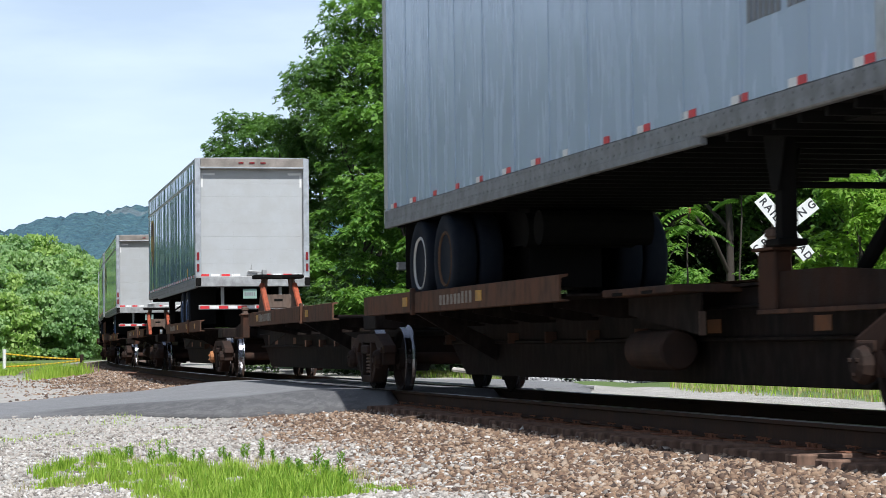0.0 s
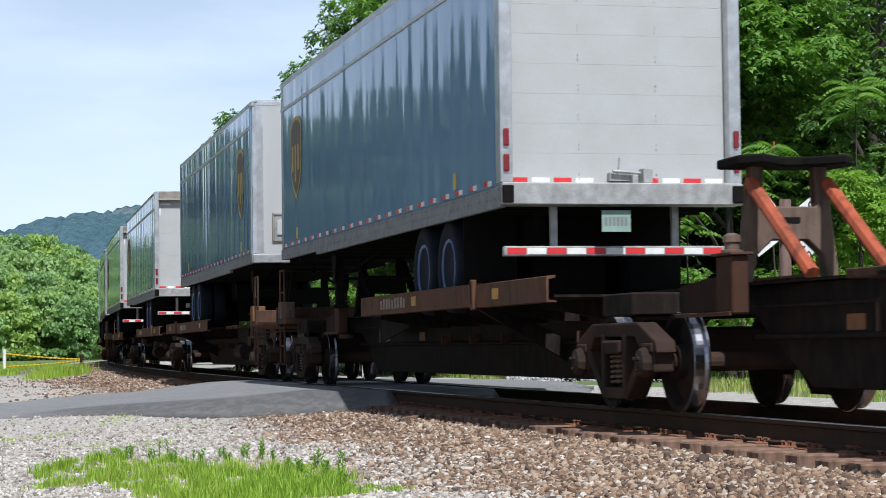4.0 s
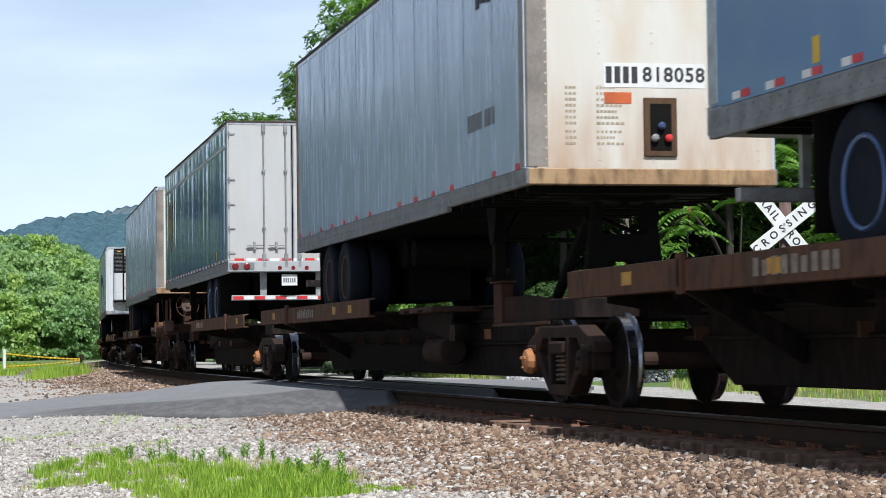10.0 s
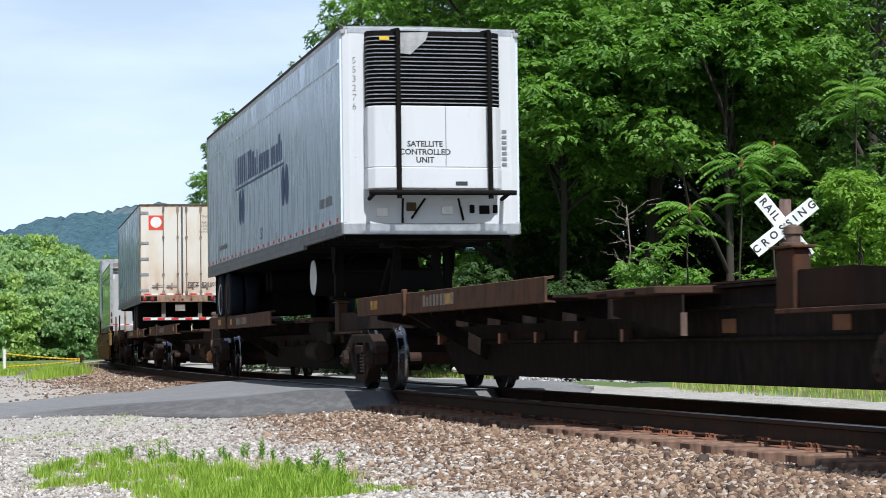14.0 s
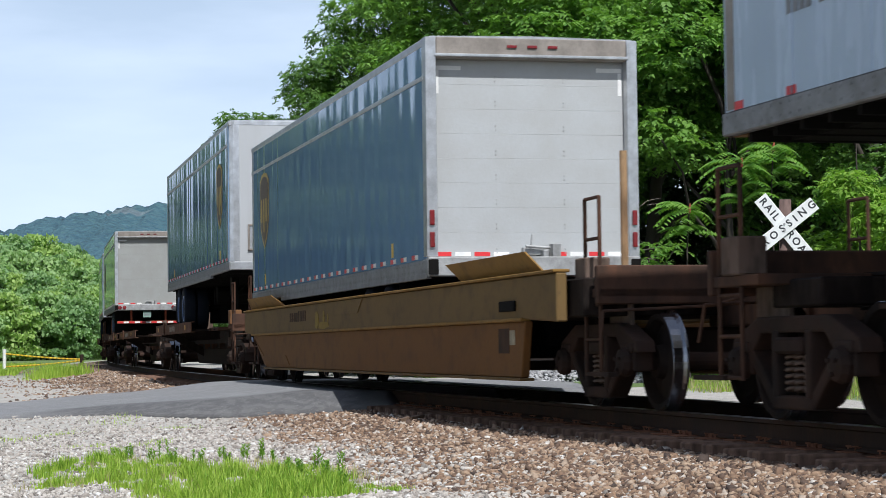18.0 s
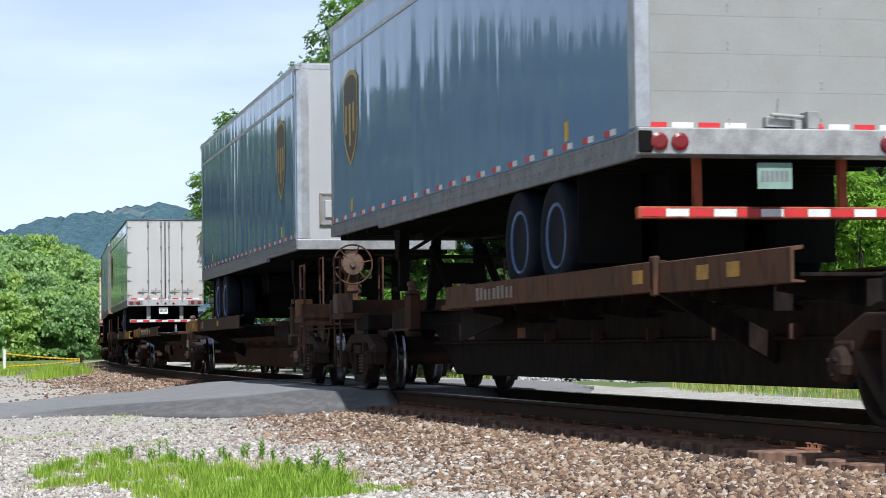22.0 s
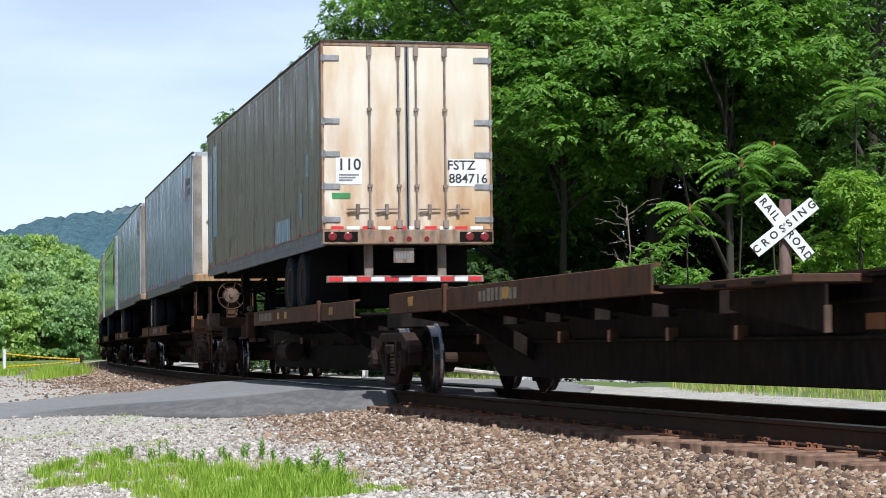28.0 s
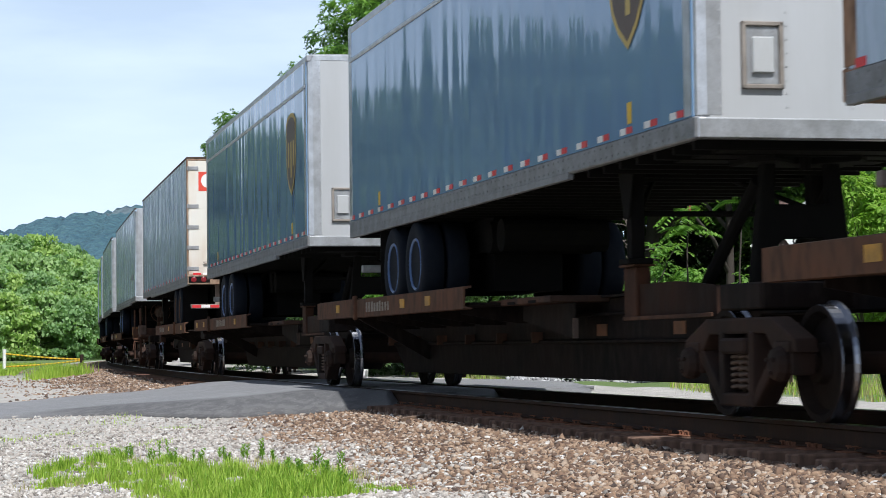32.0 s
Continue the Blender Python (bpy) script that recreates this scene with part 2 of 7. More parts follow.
def land(x, y):
    s, n = track_coords(x, y)
    z = np.interp(n, [-40, -9, -6.0, -4.6, -3.4, -2.2, -1.42, 1.2, 1.9, 2.5, 4.2, 9, 16, 30, 60],
                  [-0.45, -0.48, -0.50, -0.47, -0.43, -0.335, -0.262, -0.232, -0.26, -0.16, -0.15, -0.22, 0.9, 6.0, 15.0])
    far = smooth(55, 95, y)
    z = np.where(n > 9, z, z * (1 - 0.35 * far))
    lump = 0.025 * np.sin(x * 2.3 + 1.1 * y) + 0.02 * np.sin(x * 0.9 - 1.7 * y)
    z = z + lump * smooth(1.6, 2.6, abs(n)) * (1 - 0.5 * far)
    lead = np.interp(n, [-6, -3.5, -2], [3.2, 2.2, 0.9])
    near = ROAD_NEAR + np.clip(4 * (n - 1.9), 0, 16) + 0.27 * np.clip(-n - 1.6, 0, 6)
    ahead = smooth(near - lead, near + 0.2, y)
    y = y - 1.4 * np.clip(n - 2.2, 0, 30)
    under = ahead * (1 - smooth(far_edge(x) - 0.3, far_edge(x) + 1.5, y)) * (abs(n) < 40)
    drop = np.interp(n, [-6, -4.2, -2.5], [0.05, 0.07, 0.09])
    return z * (1 - under) + (road_height(x, y, n) - drop) * under


def ground_material():
    a = Mat("ground", (0.52, 0.48, 0.425), 0.92)
    geo = a.n.new("ShaderNodeNewGeometry")
    a.vec = geo.outputs["Position"]
    a.blend(a.noise(9.0, 8.0), (0.30, 0.28, 0.255), 0.7)
    a.blend(a.noise(45.0, 4.0), (0.62, 0.60, 0.57), 0.5)
    att = a.n.new("ShaderNodeAttribute")
    att.attribute_name = "cover"
    sep = a.n.new("ShaderNodeSeparateColor")
    a.l.new(att.outputs["Color"], sep.inputs["Color"])
    a.blend(sep.outputs["Red"], (0.15, 0.095, 0.068))
    a.blend(sep.outputs["Green"], (0.12, 0.19, 0.045))
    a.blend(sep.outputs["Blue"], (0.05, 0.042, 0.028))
    a.blend(a.noise(3.0, 6.0), (0.16, 0.15, 0.10), 0.25)
    a.relief(a.noise(38.0, 6.0), 0.6, 0.03)
    return a.done()


def build_ground():
    inner = np.radians(np.linspace(75.5, 104.5, 330))
    outer = np.radians(np.linspace(104.5, 435.5, 72)[1:-1])
    ang = np.r_[inner, outer]
    rad = np.r_[np.geomspace(3.0, 11.0, 14)[:-1], np.geomspace(11.0, 60.0, 230)[:-1], np.geomspace(60, 4500, 90)]
    A, R = np.meshgrid(ang, rad)
    x, y = (R * np.cos(A)).ravel(), (R * np.sin(A)).ravel()
    z = land(x, y)
    s, n = track_coords(x, y)
    na, nr = len(ang), len(rad)
    i, j = np.meshgrid(np.arange(nr - 1), np.arange(na), indexing="ij")
    a, b = i * na + j, i * na + (j + 1) % na
    faces = np.stack([a, a + na, b + na, b], -1).reshape(-1, 4)[:, ::-1]
    ob = cloud_mesh("ground", np.c_[x, y, z], faces, ground_material())
    # close the small hole under the camera
    bm = bmesh.new()
    bm.from_mesh(ob.data)
    bm.verts.ensure_lookup_table()
    bm.faces.new([bm.verts[k] for k in range(na)])
    bmesh.ops.recalc_face_normals(bm, faces=list(bm.faces))
    if sum(f.normal.z for f in list(bm.faces)[:200]) < 0:
        bmesh.ops.reverse_faces(bm, faces=list(bm.faces))
    bm.to_mesh(ob.data)
    bm.free()
    col = ob.data.attributes.new("cover", "FLOAT_COLOR", "POINT")
    wob = 0.5 * np.sin(x * 0.8 + 2) + 0.4 * np.sin(y * 1.3 + x * 2.1)
    brown = smooth(-3.6, -2.3, n + 0.45 * wob) * (1 - smooth(1.6, 2.0, n))
    grass = smooth(4.1, 4.8, n + 0.25 * wob) + smooth(74, 92, y) * (1 - smooth(-4.4, -3.4, n))
    grass = np.clip(np.where(n < -3.0, np.maximum(grass, smooth(0.2, 0.9, np.sin(x * 0.5 + 1.5) * np.sin(y * 0.43) + 0.25 * wob) * 0.35 * (n < -6)), grass), 0, 1)
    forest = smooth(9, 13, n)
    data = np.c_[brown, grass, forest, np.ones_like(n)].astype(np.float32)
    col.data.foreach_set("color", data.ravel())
    tagged(ob, "pale grey gravel ground with brown ballast by the track and grass further off", "ground", kind="structure")
    return ob


def build_road():
    a = Mat("asphalt", (0.25, 0.248, 0.252), 0.85)
    geo = a.n.new("ShaderNodeNewGeometry")
    a.vec = geo.outputs["Position"]
    a.blend(a.noise(1.1, 5.0), (0.32, 0.315, 0.31), 0.6)
    a.blend(a.noise(90.0, 3.0), (0.09, 0.09, 0.09), 0.5)
    a.blend(a.noise(2.4, 6.0, stretch=(0.3, 1, 1), lo=0.55, hi=0.7), (0.33, 0.32, 0.30), 0.45)
    att = a.n.new("ShaderNodeAttribute")
    att.attribute_name = "edge_dark"
    a.blend(att.outputs["Fac"], (0.075, 0.072, 0.072), 0.85)
    a.blend(a.noise(6.0, 6.0, lo=0.45, hi=0.6), (0.17, 0.165, 0.16), 0.55)
    a.blend(a.noise(38.0, 2.0, lo=0.62, hi=0.70), (0.34, 0.33, 0.31), 0.4)
    a.relief(a.noise(110.0), 0.5, 0.008)
    asphalt = a.done()
    xs, ys = np.arange(-40, 16.1, 0.4), np.r_[ROAD_NEAR - 0.8, ROAD_NEAR - 0.35, np.linspace(ROAD_NEAR, ROAD_FAR, 26), ROAD_FAR + 0.5]
    X, Y = np.meshgrid(xs, ys)
    wave = 0.18 * np.sin(X * 0.8) + 0.1 * np.sin(X * 2.3)
    fe = far_edge(X)
    Yw = np.where(Y > 30, 30 + (Y - 30) * (fe - 30) / (ROAD_FAR - 30), Y) + (wave + 0.27 * np.clip(-0.97 * X - 1.6, 0, 6)) * np.clip((33.5 - Y) / 3.5, 0, 1)
    Y0 = Yw.copy()
    for _ in range(6):
        s, n = track_coords(X, Yw)
        n = n.reshape(X.shape)
        Yn = Y0 + 1.4 * np.clip(n - 2.2, 0, 30)
        Yw = 0.5 * Yw + 0.5 * Yn
    s, n = track_coords(X, Yw)
    n = n.reshape(X.shape)
    z = road_height(X, Yw, n)
    edge = np.zeros_like(ys)
    edge[0], edge[1], edge[-1] = -0.20, -0.08, -0.10
    z = z + edge[:, None] * np.interp(abs(n), [1.2, 2.8, 4.6, 14], [1.3, 1.1, 0.35, 0.3])
    # flangeways and rails cut through: the sheet is built in strips between the rails
    strips = [(-99, -0.80), (-0.66, 0.66), (0.80, 99)]
    for k, (lo, hi) in enumerate(strips):
        V, Fc = [], []
        for r in range(len(ys)):
            for c in range(len(xs)):
                px, py, pn = X[r, c], Yw[r, c], n[r, c]
                V.append((px, py, z[r, c], pn))
        W = len(xs)
        for r in range(len(ys) - 1):
            for c in range(W - 1):
                q = (r * W + c, r * W + c + 1, (r + 1) * W + c + 1, (r + 1) * W + c)
                nn = [V[i][3] for i in q]
                if max(nn) > lo and min(nn) < hi and min(V[i][1] - 4 * (V[i][3] - 1.9) for i in q) > ROAD_NEAR - 1.2 or max(nn) < 1.6 and max(nn) > lo and min(nn) < hi:
                    Fc.append(q)
        out = []
        for px, py, pz, pn in V:
            t = min(max(pn, lo), hi) - pn
            out.append((px + t * 0.973, py + t * 0.23, pz))
        ob = cloud_mesh("road", out, Fc, asphalt)
        fr = ob.data.attributes.new("edge_dark", "FLOAT", "POINT")
        rowk = np.repeat(np.arange(len(ys)), len(xs))
        # darker asphalt along the near edge of the hump
        edge_dark = np.clip(np.interp(n.ravel(), [-8, -5.5, -1.5], [0.4, 2.0, 5.5]) - rowk - 0.7 * np.sin(X.ravel() * 1.7), 0, 1) * np.interp(n.ravel(), [-6.8, -4.8, -1.3, -0.9], [0, 1, 1, 0.2])
        fr.data.foreach_set("value", edge_dark.astype(np.float32))
        tagged(ob, "worn grey asphalt road over the level crossing", "road", kind="structure")
        sol = ob.modifiers.new("thick", "SOLIDIFY")
        sol.thickness, sol.offset = 0.06, -1


def build_track():
    track = new("railway_track")
    tagged(track, "rusty steel rails on creosoted wooden ties in ballast", "railway track", kind="structure")
    prof = [(-0.07, -0.178), (0.07, -0.178), (0.07, -0.165), (0.012, -0.145), (0.009, -0.045), (0.036, -0.035), (0.036, -0.006), (0.030, 0.0), (-0.030, 0.0), (-0.036, -0.006), (-0.036, -0.035), (-0.009, -0.045), (-0.012, -0.145), (-0.07, -0.165)]
    ss = np.r_[np.arange(-300, -40, 4.0), np.arange(-40, 60.1, 1.0), np.arange(64, 300, 8)]
    for side in (-1, 1):
        bm = bmesh.new()
        rings = []
        for s in ss:
            ring = []
            for a, b in prof:
                x, y = on_track(s, side * 0.754 + a)
                ring.append(bm.verts.new((x, y, b)))
            rings.append(ring)
        k = len(prof)
        for ra, rb in zip(rings, rings[1:]):
            for i in range(k):
                f = bm.faces.new((ra[i], ra[(i + 1) % k], rb[(i + 1) % k], rb[i]))
                f.material_index = 1 if i in (6, 7, 8) else 0
        bmesh.ops.recalc_face_normals(bm, faces=list(bm.faces))
        part("rail", bm, [M_RAIL, M_RAILTOP], track, "rusty rail with a worn bright head")
    return track


def build_ties(track):
    bm = soft(box(bmesh.new(), -0.115, 0.115, -1.30, 1.30, -0.36, -0.19), 0.012)
    for v in bm.verts:
        v.co.x += 0.008 * math.sin(v.co.y * 7)
    first = part("tie", bm, M_TIE, track)
    pl = bmesh.new()
    soft(box(pl, -0.10, 0.10, -0.19, 0.19, -0.192, -0.178), 0.004)
    for dx in (-0.06, 0.06):
        for dy in (-0.10, 0.12):
            tube(pl, (dx, dy, -0.18), (dx, dy, -0.15), 0.008, 6)
            box(pl, dx - 0.014, dx + 0.014, dy - 0.016, dy + 0.016, -0.152, -0.142)
        box(pl, dx - 0.014, dx + 0.014, -0.085, -0.05, -0.178, -0.15)
    plate = part("tie_plate", pl, M_PLATE, track)
    rng = random.Random(4)
    rest = []
    for i in range(-330, 120):
        s = i * 0.52
        x, y = on_track(s)
        if ROAD_NEAR < y < far_edge(x):
            continue
        h = math.degrees(bend(s))
        m = pose(x, y, rng.uniform(-0.012, 0.006), 0, rng.uniform(-0.6, 0.6), h + rng.uniform(-1.2, 1.2)) @ pose(0, rng.uniform(-0.05, 0.05), 0)
        if 0 < s < 26:
            share("tie", first, track, m)
            for side in (-1, 1):
                share("tie_plate", plate, track, m @ pose(0, side * 0.754, 0, 0, 0, 0 if side < 0 else 180))
        else:
            rest.append(m)
    bmr = bmesh.new()
    for m in rest:
        box(bmr, -0.115, 0.115, -1.30, 1.30, -0.36, -0.19, m)
    tagged(part("far_ties", bmr, M_TIE, track), kind="stuff")
    bpy.data.objects.remove(first)
    bpy.data.objects.remove(plate)


# ---------------- stones ----------------
def stone_shapes(count, rng):
    bm = bmesh.new()
    bmesh.ops.create_icosphere(bm, subdivisions=1, radius=1.0)
    base = np.array([v.co[:] for v in bm.verts])
    faces = np.array([[v.index for v in f.verts] for f in bm.faces])
    bm.free()
    shapes = []
    for _ in range(count):
        v = base * rng.uniform(0.55, 1.25, (len(base), 1)) * rng.uniform([0.75, 0.6, 0.42], [1.25, 1.0, 0.85])
        shapes.append(v)
    return shapes, faces


def scatter(name, xyz, size, material, label, rng, parent=None):
    shapes, faces = stone_shapes(14, rng)
    n = len(xyz)
    nv = len(shapes[0])
    pick = rng.integers(0, len(shapes), n)
    V = np.array(shapes)[pick] * size[:, None, None]
    a, b = rng.uniform(0, 6.283, n), rng.normal(0, 0.5, n)
    ca, sa, cb, sb = np.cos(a)[:, None], np.sin(a)[:, None], np.cos(b)[:, None], np.sin(b)[:, None]
    x, y, z = V[..., 0], V[..., 1], V[..., 2]
    x, z = x * cb - z * sb, x * sb + z * cb
    x, y = x * ca - y * sa, x * sa + y * ca
    V = np.stack([x, y, z], -1) + xyz[:, None, :]
    F = (faces[None] + (np.arange(n) * nv)[:, None, None]).reshape(-1, 3)
    ob = cloud_mesh(name, V.reshape(-1, 3), F, material, parent)
    tagged(ob, label, kind="stuff")
    return ob


def build_stones():
    rng = np.random.default_rng(3)
    # near fan of the shoulder, denser close to the camera
    def fan(count, y0, y1):
        u = rng.uniform(0, 1, count)
        y = y0 * (y1 / y0) ** u
        x = y * rng.uniform(-0.225, 0.225, count)
        return x, y
    x, y = fan(100000, 12.0, 32.5)
    s, n = track_coords(x, y)
    wob = 0.5 * np.sin(x * 0.8 + 2) + 0.4 * np.sin(y * 1.3 + x * 2.1) + rng.normal(0, 0.7, len(x))
    keep = (n < -1.30 + 0.14 * np.sin(y * 5) * np.sin(y * 1.7)) & (n > -9)
    x, y, n, wob = x[keep], y[keep], n[keep], wob[keep]
    edge = y < ROAD_NEAR - 0.55 + 0.27 * np.clip(-n - 1.6, 0, 6) + 0.18 * np.sin(x * 0.8) + np.clip(rng.normal(0, 0.28, len(x)), -0.3, 0.75)
    x, y, n, wob = x[edge], y[edge], n[edge], wob[edge]
    brown = (n + 0.55 * wob) > -2.85
    size = np.clip(rng.lognormal(-3.62, 0.33, len(x)), 0.011, 0.06)
    size = np.where(brown, size * 0.80, size * 0.70)
    z = land(x, y) + size * 0.12
    P = np.c_[x, y, z]
    thin = brown | (rng.uniform(0, 1, len(x)) < np.interp(n, [-7, -5.5, -3.5], [0.35, 0.75, 1.0]))
    b = brown & thin
    g = ~brown & thin
    tagged(scatter("brown_ballast", P[b], size[b], M_STONE_BROWN, "loose brown and rust-stained ballast stones", rng), category="ballast")
    tagged(scatter("grey_gravel", P[g], size[g], M_STONE_GREY, "loose pale grey crushed stones", rng), category="gravel")
    # between the rails and beyond the crossing
    k = 16000
    s = rng.uniform(-1, 24, k)
    n = rng.uniform(-1.9, 2.4, k)
    pts = np.array([on_track(a, b) for a, b in zip(s, n)])
    size = np.clip(rng.lognormal(-3.55, 0.3, k), 0.012, 0.06)
    z = land(pts[:, 0], pts[:, 1]) + np.where(abs(n) < 1.3, -0.015, 0.0)
    tagged(scatter("track_ballast", np.c_[pts, z], size, M_STONE_BROWN, "brown ballast stones between the ties", rng), category="ballast")
    k = 11000
    s = rng.uniform(-75, -10, k)
    n = -1.2 - rng.gamma(2.0, 0.75, k)
    pts = np.array([on_track(a, b) for a, b in zip(s, n)])
    ok = (pts[:, 1] > far_edge(pts[:, 0]) + 0.3)
    pts, n = pts[ok], n[ok]
    size = np.clip(rng.lognormal(-3.3, 0.3, len(pts)), 0.02, 0.08)
    tagged(scatter("far_ballast", np.c_[pts, land(pts[:, 0], pts[:, 1])], size, M_STONE_BROWN, "brown ballast bank beyond the crossing", rng), category="ballast")
    # heap of crushed stone on the far side of the track
    k = 5200
    a, r = rng.uniform(0, 6.283, k), np.sqrt(rng.uniform(0, 1, k))
    px, py = 3.15 + 2.0 * r * np.cos(a), 44.5 + 1.6 * r * np.sin(a)
    pz = land(px, py) + 0.58 * np.clip(1 - r ** 2.0, 0, 1) * (1 + 0.2 * np.sin(px * 3))
    tagged(scatter("gravel_heap", np.c_[px, py, pz], np.clip(rng.lognormal(-3.1, 0.3, k), 0.02, 0.08), M_STONE_PILE, "heap of grey crushed stone on the grass", rng), category="gravel heap")


# ---------------- plants ----------------
def leaf_cloud(centres, size, rng, flat=0.5, shape=None):
    """Small folded leaves, four corners each, facing up and outwards."""
    n = len(centres)
    up = rng.normal(0, 1, (n, 3)) * [1, 1, flat] + [0, 0, 0.55]
    up /= np.linalg.norm(up, axis=1, keepdims=True)
    side = np.cross(up, rng.normal(0, 1, (n, 3)))
    side /= np.linalg.norm(side, axis=1, keepdims=True) + 1e-9
    fore = np.cross(side, up)
    sz = size * rng.uniform(0.6, 1.35, (n, 1))
    c = np.asarray(centres)
    p0, p2 = c - fore * sz, c + fore * sz
    p1 = c + side * sz * 0.62 + up * sz * 0.16
    p3 = c - side * sz * 0.62 + up * sz * 0.16
    V = np.stack([p0, p1, p2, p3], 1).reshape(-1, 3)
    F = np.arange(n * 4).reshape(-1, 4)
    return V, F


def sprays(centres, outward, size, per, rng):
    """Compound leaves: leaflets in pairs along short drooping stalks that point outwards."""
    n = len(centres)
    d = outward * [1, 1, 0.25] + rng.normal(0, 0.45, (n, 3)) * [1, 1, 0.4] - [0, 0, 0.25]
    d /= np.linalg.norm(d, axis=1, keepdims=True) + 1e-9
    side = np.cross(d, [0, 0, 1.0])
    side /= np.linalg.norm(side, axis=1, keepdims=True) + 1e-9
    up = np.cross(side, d)
    V = []
    for j in range(per):
        t = (j // 2 + 0.5) / (per / 2)
        sgn = 1 if j % 2 else -1
        base = centres + d * size * (3.4 * t)[..., None] if np.ndim(t) else centres + d * (size * 2.2 * t) - np.array([0, 0, size * 0.6]) * t * t
        out = side * sgn * 0.9 + d * 0.45 + up * rng.normal(-0.15, 0.3, (n, 1))
        ln = size * rng.uniform(0.9, 1.5, (n, 1)) * (1.15 - 0.35 * t)
        wd = np.cross(out, up)
        wd /= np.linalg.norm(wd, axis=1, keepdims=True) + 1e-9
        p0, p2 = base, base + out * ln - [0, 0, size * 0.25]
        m = base + out * ln * 0.5 + up * ln * 0.06
        V.append(np.stack([p0, m + wd * ln * 0.33, p2, m - wd * ln * 0.33], 1))
    V = np.concatenate(V).reshape(-1, 3)
    return V, np.arange(len(V)).reshape(-1, 4)


def limb(bm, p, q, r, r2, seg=7, steps=4, rng=None, wobble=0.12):
    p, q = Vector(p), Vector(q)
    last, lr = p, r
    for i in range(1, steps + 1):
        t = i / steps
        c = p.lerp(q, t) + Vector((rng.uniform(-1, 1), rng.uniform(-1, 1), rng.uniform(-0.4, 0.4))) * wobble * (q - p).length * 0.3 * (t < 1)
        nr = r + (r2 - r) * t
        tube(bm, last, c, lr, seg, nr, caps=False)
        last, lr = c, nr
    return last


def tree(name, x, y, height, spread, leaves, leaf, material, seed, label, crown_from=0.25, lean=(0, 0), clumps=46, base_z=None, fine=False, limbs=9):
    rng = np.random.default_rng(seed)
    z0 = float(land(np.array([x]), np.array([y]))[0]) - 0.1 if base_z is None else base_z
    root = new(name)
    root.location = (x, y, z0)
    tagged(root, label, "tree")
    # clumps spread through an uneven egg of foliage
    C = []
    for i in range(clumps):
        t = rng.uniform(0, 1) ** 0.8
        h = height * (crown_from + (1 - crown_from) * t)
        w = spread * (0.35 + 1.0 * math.sin(math.pi * min(1, 0.18 + t * 0.82)) ** 0.8) * 0.78
        a = rng.uniform(0, 6.283)
        d = w * math.sqrt(rng.uniform(0.12, 1))
        C.append((math.cos(a) * d + lean[0] * t, math.sin(a) * d + lean[1] * t, h - 0.1 * d))
    C = np.array(C)
    rad = spread * rng.uniform(0.17, 0.36, clumps) * (46 / clumps) ** 0.28
    bm = bmesh.new()
    limb(bm, (0, 0, 0), (lean[0] * 0.5, lean[1] * 0.5, height * 0.72), 0.013 * height, 0.004 * height, rng=rng, wobble=0.05)
    part("trunk", bm, M_BARK, root, smooth=True)
    for i in range(min(limbs, clumps)):
        bm = bmesh.new()
        c = C[i]
        h = max(0.12 * height, c[2] * rng.uniform(0.45, 0.75))
        limb(bm, (lean[0] * 0.5 * h / height, lean[1] * 0.5 * h / height, h), c, 0.0055 * height, 0.0015 * height, 6, rng=rng)
        part("limb", bm, M_BARK, root, smooth=True)
    pick = rng.choice(clumps, leaves, p=rad ** 2 / (rad ** 2).sum())
    d = rng.normal(0, 1, (leaves, 3))
    d /= np.linalg.norm(d, axis=1, keepdims=True)
    d[:, 2] = abs(d[:, 2]) * np.where(rng.uniform(0, 1, leaves) < 0.8, 1, -0.6)
    r = rad[pick][:, None] * (0.5 + 0.6 * rng.uniform(0, 1, (leaves, 1)) ** 0.6)
    P = C[pick] + d * r * [1.0, 1.0, 0.72]
    if fine:
        k = leaves // 8
        V, F = sprays(P[:k], d[:k], leaf, 8, rng)
    else:
        P += rng.normal(0, 0.03 * spread, (leaves, 1)) * d * 0.6
        V, F = leaf_cloud(P, leaf, rng)
    cloud_mesh("crown", V, F, material, root)
    return root


